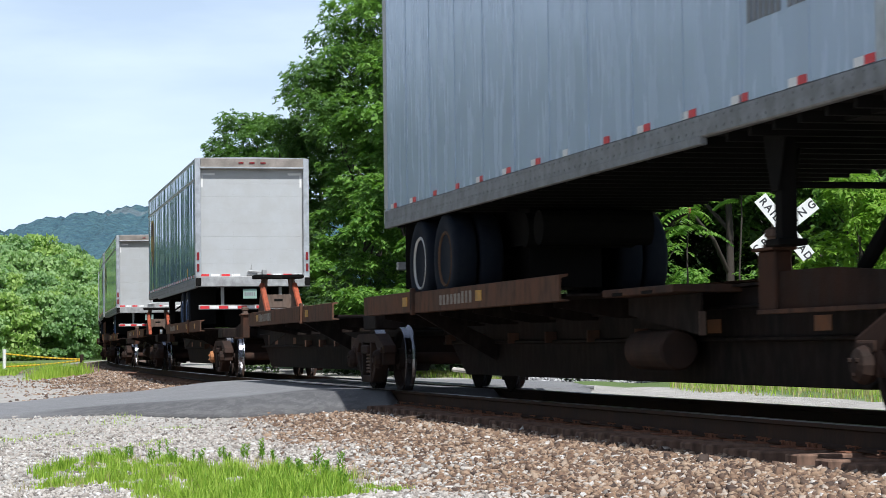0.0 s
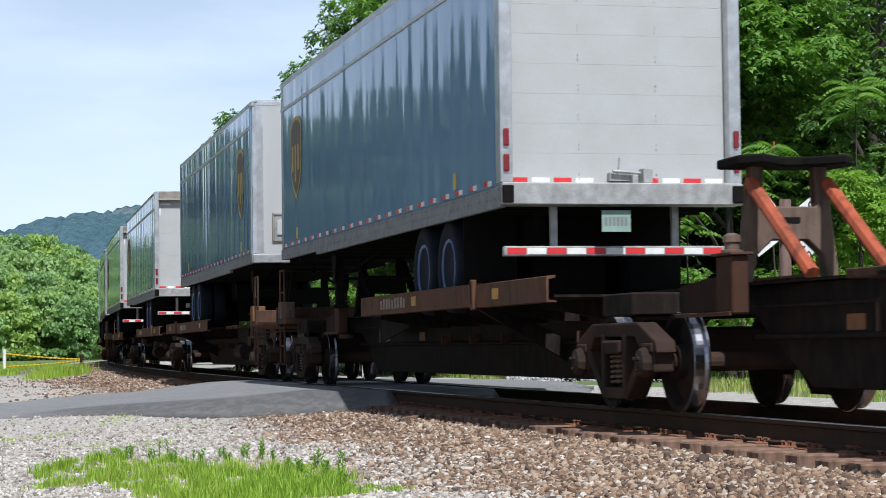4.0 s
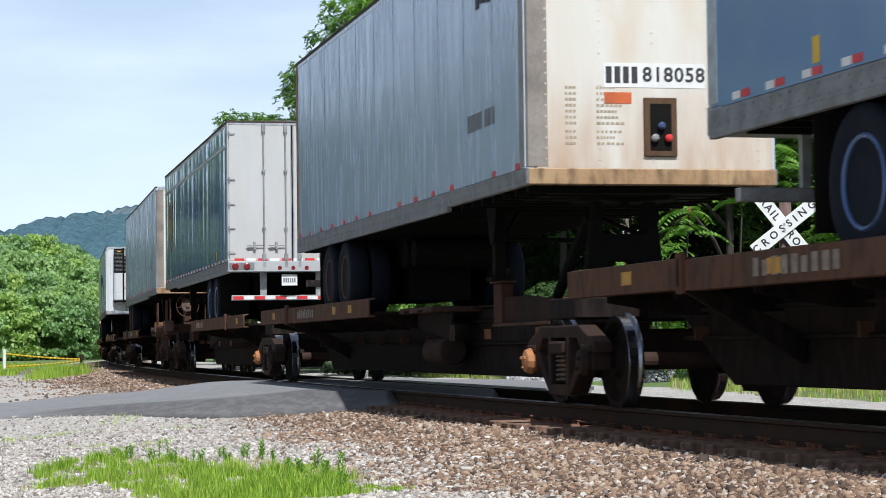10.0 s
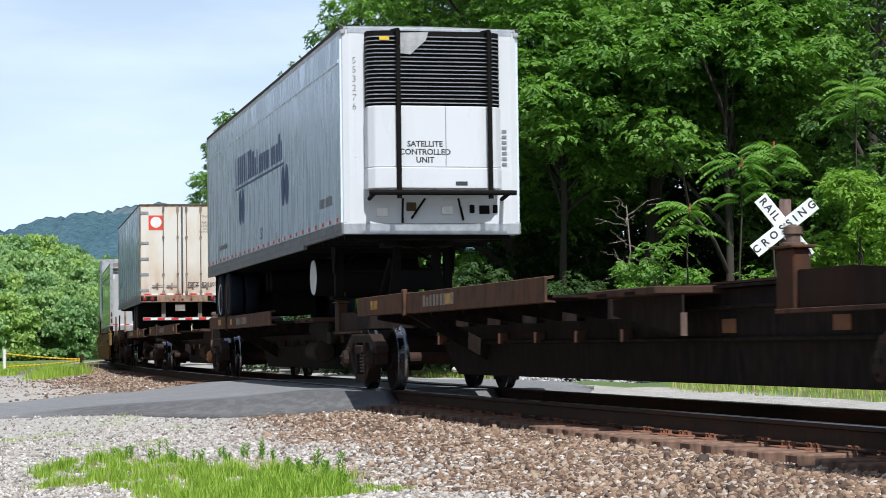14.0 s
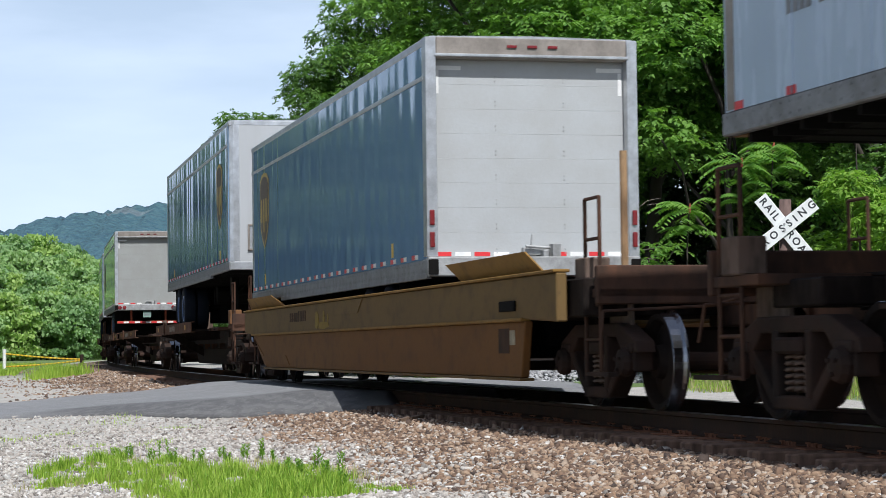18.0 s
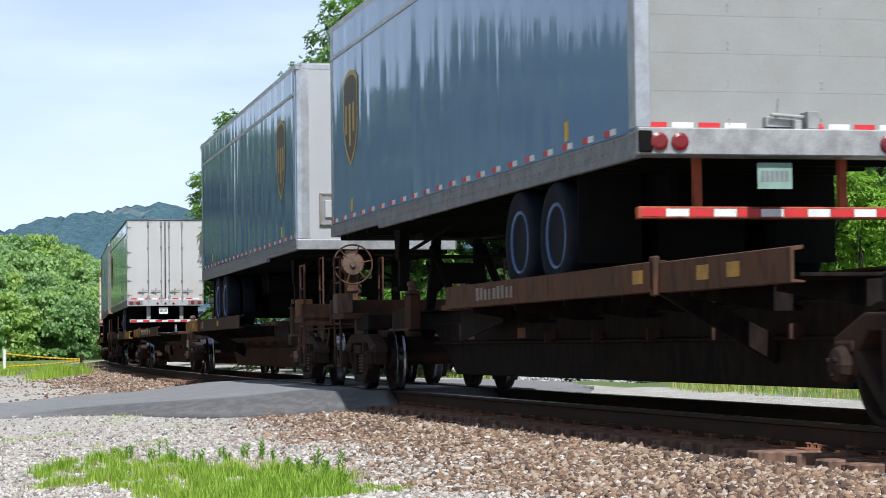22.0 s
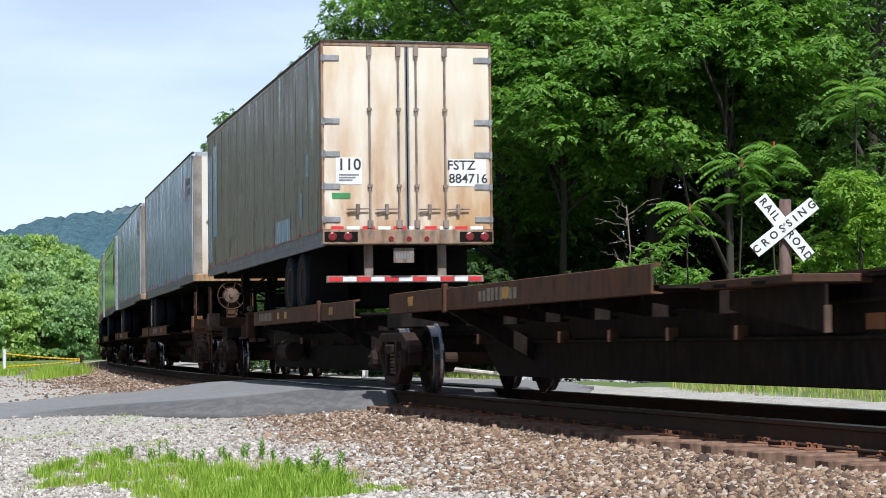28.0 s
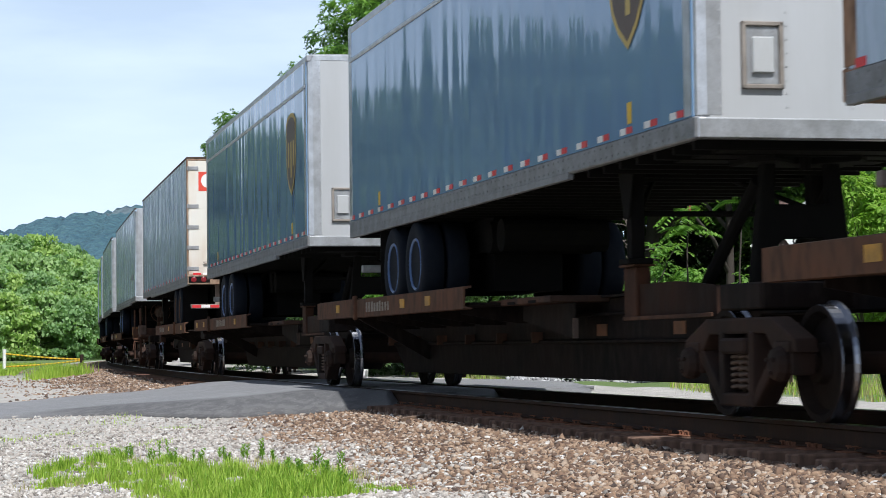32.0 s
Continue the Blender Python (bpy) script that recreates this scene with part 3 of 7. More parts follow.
def sumac(x, y, top, seed):
    """Slender stem with a crown of long feathered fronds and rusty fruit spikes."""
    rng = np.random.default_rng(seed)
    z0 = float(land(np.array([x]), np.array([y]))[0]) - 0.05
    root = new("sumac")
    root.location = (x, y, z0)
    tagged(root, "young sumac with long feathery bright green fronds", "shrub", "bushes by the crossing")
    h = top - z0
    bm = bmesh.new()
    limb(bm, (0, 0, 0), (0.05, 0, h - 0.3), 0.024, 0.014, rng=rng, wobble=0.05)
    part("trunk", bm, M_BARK, root, smooth=True)
    for k in range(20):
        a = rng.uniform(0, 6.283)
        start = np.array([0.05, 0, h - 0.35 - 0.75 * rng.uniform(0, 1) * (k > 8)])
        L = rng.uniform(0.5, 0.8)
        d = np.array([math.cos(a), math.sin(a), rng.uniform(0.3, 1.1)])
        side = np.array([-math.sin(a), math.cos(a), 0.0])
        V = []
        for j in range(10):
            t = 0.15 + 0.85 * j / 9
            c = start + d * L * t - np.array([0, 0, 0.8 * L]) * t * t
            ll = 0.215 * (1.1 - 0.7 * abs(t - 0.45))
            for sg in (-1, 1):
                o = side * sg * 0.8 * ll + d * ll * 0.25 - np.array([0, 0, 0.62 * ll])
                w = np.cross(o / np.linalg.norm(o), [0, 0, 1.0]) * 0.042
                V += [c, c + o * 0.5 + w, c + o, c + o * 0.5 - w]
        fr = cloud_mesh("frond", V, np.arange(len(V)).reshape(-1, 4), M_LEAF_S, root)
        tagged(fr, kind="stuff")
    if top > 5:
        return
    bm = bmesh.new()
    tube(bm, (0.05, 0, h - 0.38), (0.07, 0, h - 0.20), 0.035, 8, 0.012)
    part("fruit_spike", bm, M_FRUIT, root, "rust-red fruit spike")


def dead_branch(x, y, top):
    rng = np.random.default_rng(77)
    z0 = float(land(np.array([x]), np.array([y]))[0])
    root = new("dead_tree")
    root.location = (x, y, z0)
    tagged(root, "bare grey dead sapling with thin twigs", "tree")
    bm = bmesh.new()
    limb(bm, (0, 0, -0.1), (0.1, 0, top - z0), 0.03, 0.012, rng=rng)
    part("trunk", bm, M_DEAD, root)
    for k in range(14):
        bm = bmesh.new()
        h = rng.uniform(0.6, 1.0) * (top - z0)
        p = Vector((0.1 * h / (top - z0), 0, h))
        q = p + Vector((rng.uniform(-0.9, 0.9), rng.uniform(-0.4, 0.1), rng.uniform(-0.2, 0.45)))
        limb(bm, p, q, 0.012, 0.004, 5, rng=rng, wobble=0.5)
        limb(bm, p.lerp(q, 0.6), q + Vector((rng.uniform(-0.3, 0.3), 0, rng.uniform(-0.3, 0.2))), 0.006, 0.003, 5, rng=rng, wobble=0.5)
        part("twig", bm, M_DEAD, root)


def build_woods():
    G = "trees by the line"
    big = [  # x, y, height, spread, leaves, leaf, material, seed, crown_from, clumps
        (1.8, 60, 17.5, 4.6, 120000, 0.105, M_LEAF_A, 11, 0.22, 150),
        (5.6, 56, 17.0, 5.0, 120000, 0.105, M_LEAF_A, 12, 0.33, 150),
        (12.2, 60, 18.5, 4.6, 44000, 0.14, M_LEAF_M, 13, 0.15, 100),
        (5.2, 70, 20.0, 5.6, 26000, 0.2, M_LEAF_SHADED, 14, 0.10, 60),
        (16.0, 66, 20.0, 6.0, 24000, 0.2, M_LEAF_SHADED, 15, 0.08, 60),
        (9.5, 72, 21.0, 6.0, 24000, 0.2, M_LEAF_SHADED, 16, 0.06, 60),
        (-5.9, 75, 9.0, 2.7, 56000, 0.09, M_LEAF_M, 17, 0.10, 80),
        (-2.1, 73, 13.4, 3.4, 90000, 0.092, M_LEAF_M, 18, 0.08, 110),
        (-8.6, 95, 11.3, 2.3, 26000, 0.11, M_LEAF_M, 19, 0.10, 60),
        (-5.6, 98, 12.2, 3.2, 10000, 0.15, M_LEAF_SHADED, 20, 0.08, 44),
        (-13.2, 124, 11.6, 2.0, 9000, 0.16, M_LEAF_A, 24, 0.08, 44),
        (-10.2, 126, 12.6, 3.4, 8000, 0.18, M_LEAF_SHADED, 25, 0.08, 44),
        (6.9, 51.5, 10.5, 3.0, 40000, 0.115, M_LEAF_A, 21, 0.52, 70),
        (3.0, 53.0, 9.6, 3.2, 40000, 0.115, M_LEAF_A, 22, 0.50, 70),
        (12.0, 50, 11.5, 2.8, 22000, 0.12, M_LEAF_M, 23, 0.18, 70),
        (-2.3, 60.0, 7.4, 1.5, 24000, 0.09, M_LEAF_A, 54, 0.10, 60),
        (-0.9, 53.5, 6.9, 1.6, 26000, 0.10, M_LEAF_A, 51, 0.10, 60),
        (-0.6, 82, 16.5, 4.6, 20000, 0.2, M_LEAF_SHADED, 26, 0.04, 60),
        (2.2, 86, 19.0, 5.0, 20000, 0.22, M_LEAF_SHADED, 27, 0.03, 60),
        (6.5, 84, 21.0, 6.0, 18000, 0.24, M_LEAF_SHADED, 28, 0.03, 60),
        (12.5, 82, 22.0, 6.5, 18000, 0.24, M_LEAF_SHADED, 29, 0.03, 60),
        (18.5, 80, 22.0, 6.5, 18000, 0.24, M_LEAF_SHADED, 30, 0.03, 60),
    ]
    for x, y, h, w, k, leaf, m, seed, cf, cl in big:
        t = tree("tree", x, y, h, w, k, leaf, m, seed, "tall broad-leaved tree in full summer leaf by the railway" if m is M_LEAF_A else "dark shaded broad-leaved tree at the wood's edge", cf, clumps=cl, fine=True)
        tagged(t, group=G)
    # low growth in front of the wood
    low = [
        (4.4, 44.5, 3.1, 1.15, 8000, 0.075, M_LEAF_A, 31, "leafy green bush beside the crossing"),
        (8.0, 41.0, 3.7, 1.25, 8000, 0.085, M_LEAF_C, 32, "bright yellow-green shrub beside the crossing sign"),
        (9.6, 43.5, 3.2, 1.6, 6000, 0.085, M_LEAF_C, 33, "bright yellow-green shrub beside the crossing sign"),
        (5.6, 43.0, 1.5, 1.2, 4500, 0.05, M_LEAF_C, 34, "pale low shrub in the grass"),
        (2.8, 47.5, 2.2, 1.7, 5000, 0.075, M_LEAF_SHADED, 35, "dark low bush at the wood's edge"),
        (0.6, 50.5, 2.6, 1.9, 6000, 0.08, M_LEAF_SHADED, 36, "dark low bush at the wood's edge"),
        (-2.2, 56, 2.8, 2.0, 6000, 0.09, M_LEAF_SHADED, 37, "dark low bush at the wood's edge"),
        (-4.6, 66, 3.4, 2.2, 6000, 0.1, M_LEAF_SHADED, 38, "dark low bush at the wood's edge"),
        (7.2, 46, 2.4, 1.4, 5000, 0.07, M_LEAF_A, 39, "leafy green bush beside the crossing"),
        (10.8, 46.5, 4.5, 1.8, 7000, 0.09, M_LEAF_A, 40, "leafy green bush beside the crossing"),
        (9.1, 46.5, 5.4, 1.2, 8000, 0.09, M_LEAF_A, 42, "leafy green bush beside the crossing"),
        (3.75, 63.0, 4.6, 2.4, 8000, 0.12, M_LEAF_SHADED, 43, "undergrowth with leaves coloured dark for the wood's shade"),
        (3.1, 59.0, 3.6, 2.0, 7000, 0.11, M_LEAF_SHADED, 44, "undergrowth with leaves coloured dark for the wood's shade"),
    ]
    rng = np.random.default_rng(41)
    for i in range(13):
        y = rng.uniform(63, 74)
        low.append((y * (-0.015 + 0.019 * i), y, rng.uniform(5.0, 7.5), 2.9, 8000, 0.14, M_LEAF_SHADED, 150 + i, "undergrowth with leaves coloured dark for the wood's shade"))
    for x, y, h, w, k, leaf, m, seed, label in low:
        tagged(tree("bush", x, y, h, w, k, leaf, m, seed, label, 0.08, clumps=30, fine=True, limbs=4), category="bush", group="bushes by the crossing")
    for i, (x, y, h) in enumerate(((5.55, 40.0, 4.25), (6.25, 40.6, 4.6), (8.5, 44.0, 6.1), (9.5, 45.0, 6.3), (4.75, 41.6, 3.5))):
        sumac(x, y, h, 200 + i)
    dead_branch(3.9, 46.5, 3.6)
    # woods beyond the field
    rng = np.random.default_rng(8)
    for i in range(64):
        back = i % 4
        y = (225, 262, 300, 345)[back] + rng.uniform(-12, 12)
        f = -0.232 + 0.082 * ((i // 4) + rng.uniform(0, 0.9)) / 16
        x = f * y
        if float(track_coords([x], [y])[1][0]) > -9:
            continue
        rise = np.interp(f, [-0.21, -0.185, -0.165, -0.15], [0.0525, 0.0500, 0.0435, 0.038])
        hgt = 0.57 + 1.1 * rise * y * (0.52, 0.70, 0.85, 0.99)[back] * rng.uniform(0.9, 1.0)
        m = (M_LEAF_HAZE, M_LEAF_HAZE2, M_LEAF_HAZE, M_LEAF_HAZE3)[(i * 7 + i // 4) % 4]
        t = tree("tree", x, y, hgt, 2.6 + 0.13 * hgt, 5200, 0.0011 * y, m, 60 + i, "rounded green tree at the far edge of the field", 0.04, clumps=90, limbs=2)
        tagged(t, group="trees across the field")
    # wood on the camera's other side, mirrored in the trailers' sides
    for i in range(40):
        y = 8 + i * 4.7 + rng.uniform(-1.5, 1.5)
        x = -max(34.0, 0.24 * y) - rng.uniform(2, 9)
        t = tree("tree", x, y, rng.uniform(12.6, 15.0), rng.uniform(4.4, 5.4), 4200, 0.66, M_LEAF_LOT, 120 + i, "broad-leaved tree across the gravel lot", 0.06, clumps=24, limbs=2)
        tagged(t, group="trees across the lot")


def build_hill():
    # distance haze is mixed into the forest's blue-green base colours
    a = Mat("hazed far forest", (0.055, 0.125, 0.16), 1.0)
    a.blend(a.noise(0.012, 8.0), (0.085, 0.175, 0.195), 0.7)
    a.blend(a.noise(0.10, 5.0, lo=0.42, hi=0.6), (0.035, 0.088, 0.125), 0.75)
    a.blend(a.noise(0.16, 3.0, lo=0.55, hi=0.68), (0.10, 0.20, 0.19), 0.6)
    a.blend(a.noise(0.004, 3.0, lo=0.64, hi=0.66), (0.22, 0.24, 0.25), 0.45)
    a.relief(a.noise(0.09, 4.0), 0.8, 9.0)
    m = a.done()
    xs = np.linspace(-1700, 900, 420)
    crest = np.interp(xs / 3000, [-0.6, -0.3, -0.207, -0.187, -0.165, -0.150, -0.138, -0.12, 0.0, 0.3], [90, 130, 163, 176, 190, 197, 201, 196, 170, 120])
    crest = crest + 6.5 + 2.2 * np.sin(xs * 0.043) + 1.4 * np.sin(xs * 0.11 + 1) + np.random.default_rng(2).normal(0, 1.5, len(xs))
    V = []
    rows = 26
    for r in range(rows):
        t = r / (rows - 1)
        for x, c in zip(xs, crest):
            V.append((x, 2200 + 800 * t + 40 * math.sin(x * 0.01 + 5 * t), -5 + (c + 5) * (t ** 1.2) + 5 * math.sin(x * 0.017 + 9 * t) * (1 - t)))
    for x, c in zip(xs, crest):
        V.append((x, 3500, -5))
    n = len(xs)
    F = [(r * n + c, r * n + c + 1, (r + 1) * n + c + 1, (r + 1) * n + c) for r in range(rows) for c in range(n - 1)]
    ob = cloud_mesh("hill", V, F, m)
    tagged(ob, "distant wooded hill, haze painted into its blue-green", "hill", kind="structure")

# ---------------- the train ----------------
M_STEEL = rusty("car body steel", (0.010, 0.0085, 0.008), (0.026, 0.015, 0.011), 0.6)
M_DECK = rusty("side sill brown", (0.10, 0.06, 0.041), (0.15, 0.068, 0.038), 0.7)
M_OCHRE = rusty("side sill ochre", (0.38, 0.22, 0.05), (0.15, 0.075, 0.04), 0.8)
M_SILLDARK = rusty("side sill dark brown", (0.05, 0.035, 0.025), (0.10, 0.05, 0.03), 0.6)
M_STENCIL = plain("pale stencil paint", (0.42, 0.36, 0.24), 0.8, amount=0.5, scale=12)
M_SPINE = rusty("red-brown spine paint", (0.045, 0.025, 0.018), (0.10, 0.043, 0.024), 0.7)
M_SILLBROWN = rusty("brown centre sill", (0.018, 0.011, 0.009), (0.05, 0.023, 0.014), 0.7)
M_CAST = rusty("cast steel", (0.022, 0.017, 0.015), (0.085, 0.046, 0.032), 0.6)
M_WHEEL = rusty("wheel steel", (0.014, 0.012, 0.011), (0.035, 0.022, 0.017), 0.6)
M_TREAD = Mat("polished tread", (0.26, 0.26, 0.28), 0.24, 1.0).done()
M_RED = rusty("red lead paint", (0.42, 0.10, 0.05), (0.2, 0.08, 0.05), 0.4)
M_ORANGE = plain("orange bearing cap", (0.42, 0.17, 0.055), 0.6)
# centre-sill reflectors: grime plus the shade under the deck, in one dull orange
M_DIMREF = plain("grimy orange reflector, dimmed for shade", (0.27, 0.10, 0.03), 0.7, amount=0.5)
M_YREF = plain("yellow reflector", (0.58, 0.30, 0.03), 0.55, amount=0.45, scale=9)
# dust tone, also standing in for sunlight on hitches and flanges
M_DUST_LIT = rusty("dusty sunlit primer steel", (0.155, 0.115, 0.092), (0.11, 0.066, 0.045), 0.6)
M_RUSTBOX = rusty("rusty orange box paint", (0.20, 0.10, 0.045), (0.13, 0.065, 0.035), 0.6)
M_ORANGEBOX = plain("bright orange paint", (0.80, 0.16, 0.03), 0.6, amount=0.2)
M_GEAR = rusty("rusty end gear", (0.055, 0.034, 0.026), (0.15, 0.072, 0.042), 0.7)
def well_mat(name, paint, stain, low):
    """Sun-faded car paint with soft stains drawn out along the car."""
    a = Mat(name, paint, 0.7)
    a.blend(a.noise(0.5, 5.0, stretch=(1, 1, 2.2)), stain, 0.55)
    a.blend(a.noise(2.6, 6.0, stretch=(1, 1, 1.4), lo=0.5, hi=0.72), low, 0.6)
    a.blend(a.noise(14.0, 4.0, lo=0.55, hi=0.75), (0.05, 0.038, 0.028), 0.35)
    a.relief(a.noise(5.0, 4.0), 0.12, 0.01)
    a.b.inputs["Specular IOR Level"].default_value = 0.12
    return a.done()


M_WELL = well_mat("well car ochre", (0.165, 0.105, 0.04), (0.125, 0.08, 0.036), (0.075, 0.05, 0.03))
M_WELL_LOW = well_mat("well car brown", (0.17, 0.080, 0.024), (0.13, 0.06, 0.021), (0.08, 0.042, 0.022))
M_WELL_BRIGHT = well_mat("well car guide orange", (0.25, 0.14, 0.035), (0.19, 0.11, 0.036), (0.11, 0.065, 0.03))
M_WORN_YELLOW = well_mat("worn yellow paint", (0.27, 0.185, 0.035), (0.17, 0.11, 0.04), (0.13, 0.085, 0.038))
M_FADED = plain("faded lettering", (0.30, 0.26, 0.21), 0.8, amount=0.5, scale=14)
M_TYRE = plain("tyre rubber", (0.010, 0.013, 0.020), 0.8, dirt=(0.022, 0.024, 0.028), amount=0.4)
M_TYRE.node_tree.nodes["Principled BSDF"].inputs["Specular IOR Level"].default_value = 0.08
M_RIM_BLUE = plain("painted rim", (0.09, 0.16, 0.34), 0.35, 0.4, amount=0.3)
M_RIM_WHITE = plain("white rim", (0.55, 0.54, 0.50), 0.5, amount=0.35)
M_RIM_RUST = rusty("rusty rim", (0.11, 0.068, 0.04), (0.08, 0.045, 0.028))
M_SILL_TAN = rusty("tan front sill", (0.40, 0.27, 0.15), (0.26, 0.14, 0.07))
M_BLACK = plain("black underframe", (0.009, 0.0085, 0.008), 0.85, dirt=(0.016, 0.014, 0.012))
M_BLACK.node_tree.nodes["Principled BSDF"].inputs["Specular IOR Level"].default_value = 0.05
M_TAPE_R = plain("red tape", (0.62, 0.03, 0.035), 0.4, amount=0.15)
M_TAPE_W = plain("white tape", (0.80, 0.79, 0.76), 0.4, amount=0.15)
M_LAMP = plain("red lamp lens", (0.19, 0.010, 0.014), 0.25, amount=0.2)
M_ALU = plain("aluminium trim", (0.62, 0.63, 0.64), 0.38, 0.75, dirt=(0.2, 0.19, 0.18), amount=0.4)
M_GREYRAIL = plain("grey bottom rail", (0.24, 0.25, 0.26), 0.55, 0.1, amount=0.45)
M_DOOR_W = plain("white door panel", (0.415, 0.425, 0.425), 0.5, dirt=(0.35, 0.34, 0.32), amount=0.4, scale=2.5)
M_DOOR_D = plain("dull grey door panel", (0.31, 0.315, 0.30), 0.5, dirt=(0.25, 0.24, 0.22), amount=0.4, scale=2.5)
M_GALV = plain("galvanised steel", (0.46, 0.46, 0.45), 0.5, 0.4, amount=0.4)
M_RODRUST = rusty("rusted grey lock rod", (0.30, 0.26, 0.23), (0.20, 0.12, 0.08), 0.6, 0.6)
M_ROOFEDGE = rusty("dark roof edge", (0.06, 0.05, 0.045), (0.12, 0.075, 0.05), 0.6)
M_CORNER = plain("dull corner post", (0.33, 0.29, 0.25), 0.5, 0.3, amount=0.4, scale=3.0)
M_PLACARD = plain("brown placard", (0.20, 0.15, 0.10), 0.6, amount=0.3)
M_LOUVRE = plain("grey louvre edge", (0.30, 0.31, 0.33), 0.5, 0.2, amount=0.3)
M_TABLE = plain("faded table print", (0.40, 0.33, 0.22), 0.7, amount=0.3, scale=14)
M_ROD = plain("dull lock rod steel", (0.36, 0.365, 0.37), 0.5, 0.3, amount=0.45)
M_GOLD = plain("gold emblem", (0.55, 0.40, 0.10), 0.5, amount=0.2)
M_EMBLEM = plain("brown emblem", (0.10, 0.065, 0.045), 0.5, amount=0.2)
M_NAVY = plain("navy emblem", (0.035, 0.065, 0.16), 0.5, amount=0.15)
M_INK = plain("black lettering", (0.03, 0.03, 0.035), 0.6, amount=0.1)
M_INKGREY = plain("grey lettering", (0.20, 0.21, 0.22), 0.6, amount=0.2)
M_PLATE_G = plain("number plate", (0.25, 0.37, 0.31), 0.5, amount=0.2)
M_YELLOW = plain("yellow sticker", (0.70, 0.45, 0.02), 0.5, amount=0.2)
M_REDSIGN = plain("red sign", (0.68, 0.06, 0.03), 0.5, amount=0.2)


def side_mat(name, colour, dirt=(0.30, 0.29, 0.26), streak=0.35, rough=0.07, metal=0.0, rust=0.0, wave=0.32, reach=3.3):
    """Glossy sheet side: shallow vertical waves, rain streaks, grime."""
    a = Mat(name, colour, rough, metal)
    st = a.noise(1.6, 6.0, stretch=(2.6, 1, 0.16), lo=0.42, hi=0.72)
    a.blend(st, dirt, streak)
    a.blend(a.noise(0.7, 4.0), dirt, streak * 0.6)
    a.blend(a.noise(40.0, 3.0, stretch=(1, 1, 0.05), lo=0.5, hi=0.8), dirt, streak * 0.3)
    if rust:
        # rust bleeds in patches, heaviest along the foot of the wall
        a.blend(a.noise(1.1, 7.0, stretch=(1.5, 1.5, 0.5), lo=0.48, hi=0.78), (0.50, 0.31, 0.12), rust)
        sep = a.n.new("ShaderNodeSeparateXYZ")
        a.l.new(a.vec, sep.inputs["Vector"])
        foot = a.n.new("ShaderNodeMapRange")
        foot.inputs["From Min"].default_value, foot.inputs["From Max"].default_value = reach, 2.2
        a.l.new(sep.outputs["Z"], foot.inputs["Value"])
        both = a.n.new("ShaderNodeMath")
        both.operation = "MULTIPLY"
        a.l.new(foot.outputs["Result"], both.inputs[0])
        a.l.new(a.noise(2.5, 6.0, stretch=(1.4, 1.4, 0.35), lo=0.32, hi=0.62), both.inputs[1])
        a.blend(both.outputs[0], (0.36, 0.17, 0.06), min(0.95, rust * 1.25))
    a.rough_by(a.noise(3.0, 4.0, stretch=(2, 1, 0.3)), rough * 0.7, rough * 2.2)
    a.relief(a.noise(1.0, 0.3, stretch=(2.6, 1, 0.12), lo=0.1, hi=0.9), wave, 0.035)
    a.relief(a.noise(1.0, 1.0, stretch=(7.5, 1, 0.10), lo=0.1, hi=0.9), wave, 0.0035)
    a.b.inputs["Specular IOR Level"].default_value = 0.32
    a.b.inputs["Coat Weight"].default_value = 0.05
    a.b.inputs["Coat Roughness"].default_value = 0.05
    m = a.done()
    if a.height is not None:
        a.l.new(a.height, a.b.inputs["Coat Normal"])
    return m


# grey and white sides carry the blue of skylight in their base colour
SIDE = {
    "grey": side_mat("grey side with skylight blue", (0.165, 0.275, 0.43), (0.19, 0.27, 0.385), 0.25, 0.045, wave=0.36),
    "grey2": side_mat("pale grey side with skylight blue", (0.195, 0.305, 0.475), (0.22, 0.305, 0.43), 0.25, 0.045, wave=0.36),
    "silver": side_mat("white side with skylight blue", (0.43, 0.525, 0.645), (0.34, 0.40, 0.455), 0.22, 0.16, wave=0.2),
    "white": side_mat("clean white side with skylight blue", (0.62, 0.70, 0.79), (0.52, 0.58, 0.64), 0.15, 0.2, wave=0.14),
    "tan": side_mat("weathered tan side", (0.275, 0.255, 0.20), (0.19, 0.165, 0.125), 0.45, 0.3, wave=0.2),
}
END = {
    "clean": side_mat("clean white front wall", (0.60, 0.61, 0.62), (0.50, 0.51, 0.51), 0.25, 0.35),
    "white": side_mat("white front wall", (0.42, 0.43, 0.44), (0.32, 0.315, 0.30), 0.4, 0.4),
    "door": side_mat("streaked white door", (0.50, 0.505, 0.50), (0.40, 0.385, 0.345), 0.35, 0.5, rust=0.12),
    "rusty": side_mat("heavily rusted cream door", (0.74, 0.70, 0.62), (0.58, 0.40, 0.18), 0.45, 0.5, rust=0.85, reach=4.6),
    "stained": side_mat("rust stained white wall", (0.66, 0.64, 0.585), (0.55, 0.48, 0.36), 0.4, 0.5, rust=0.5),
}

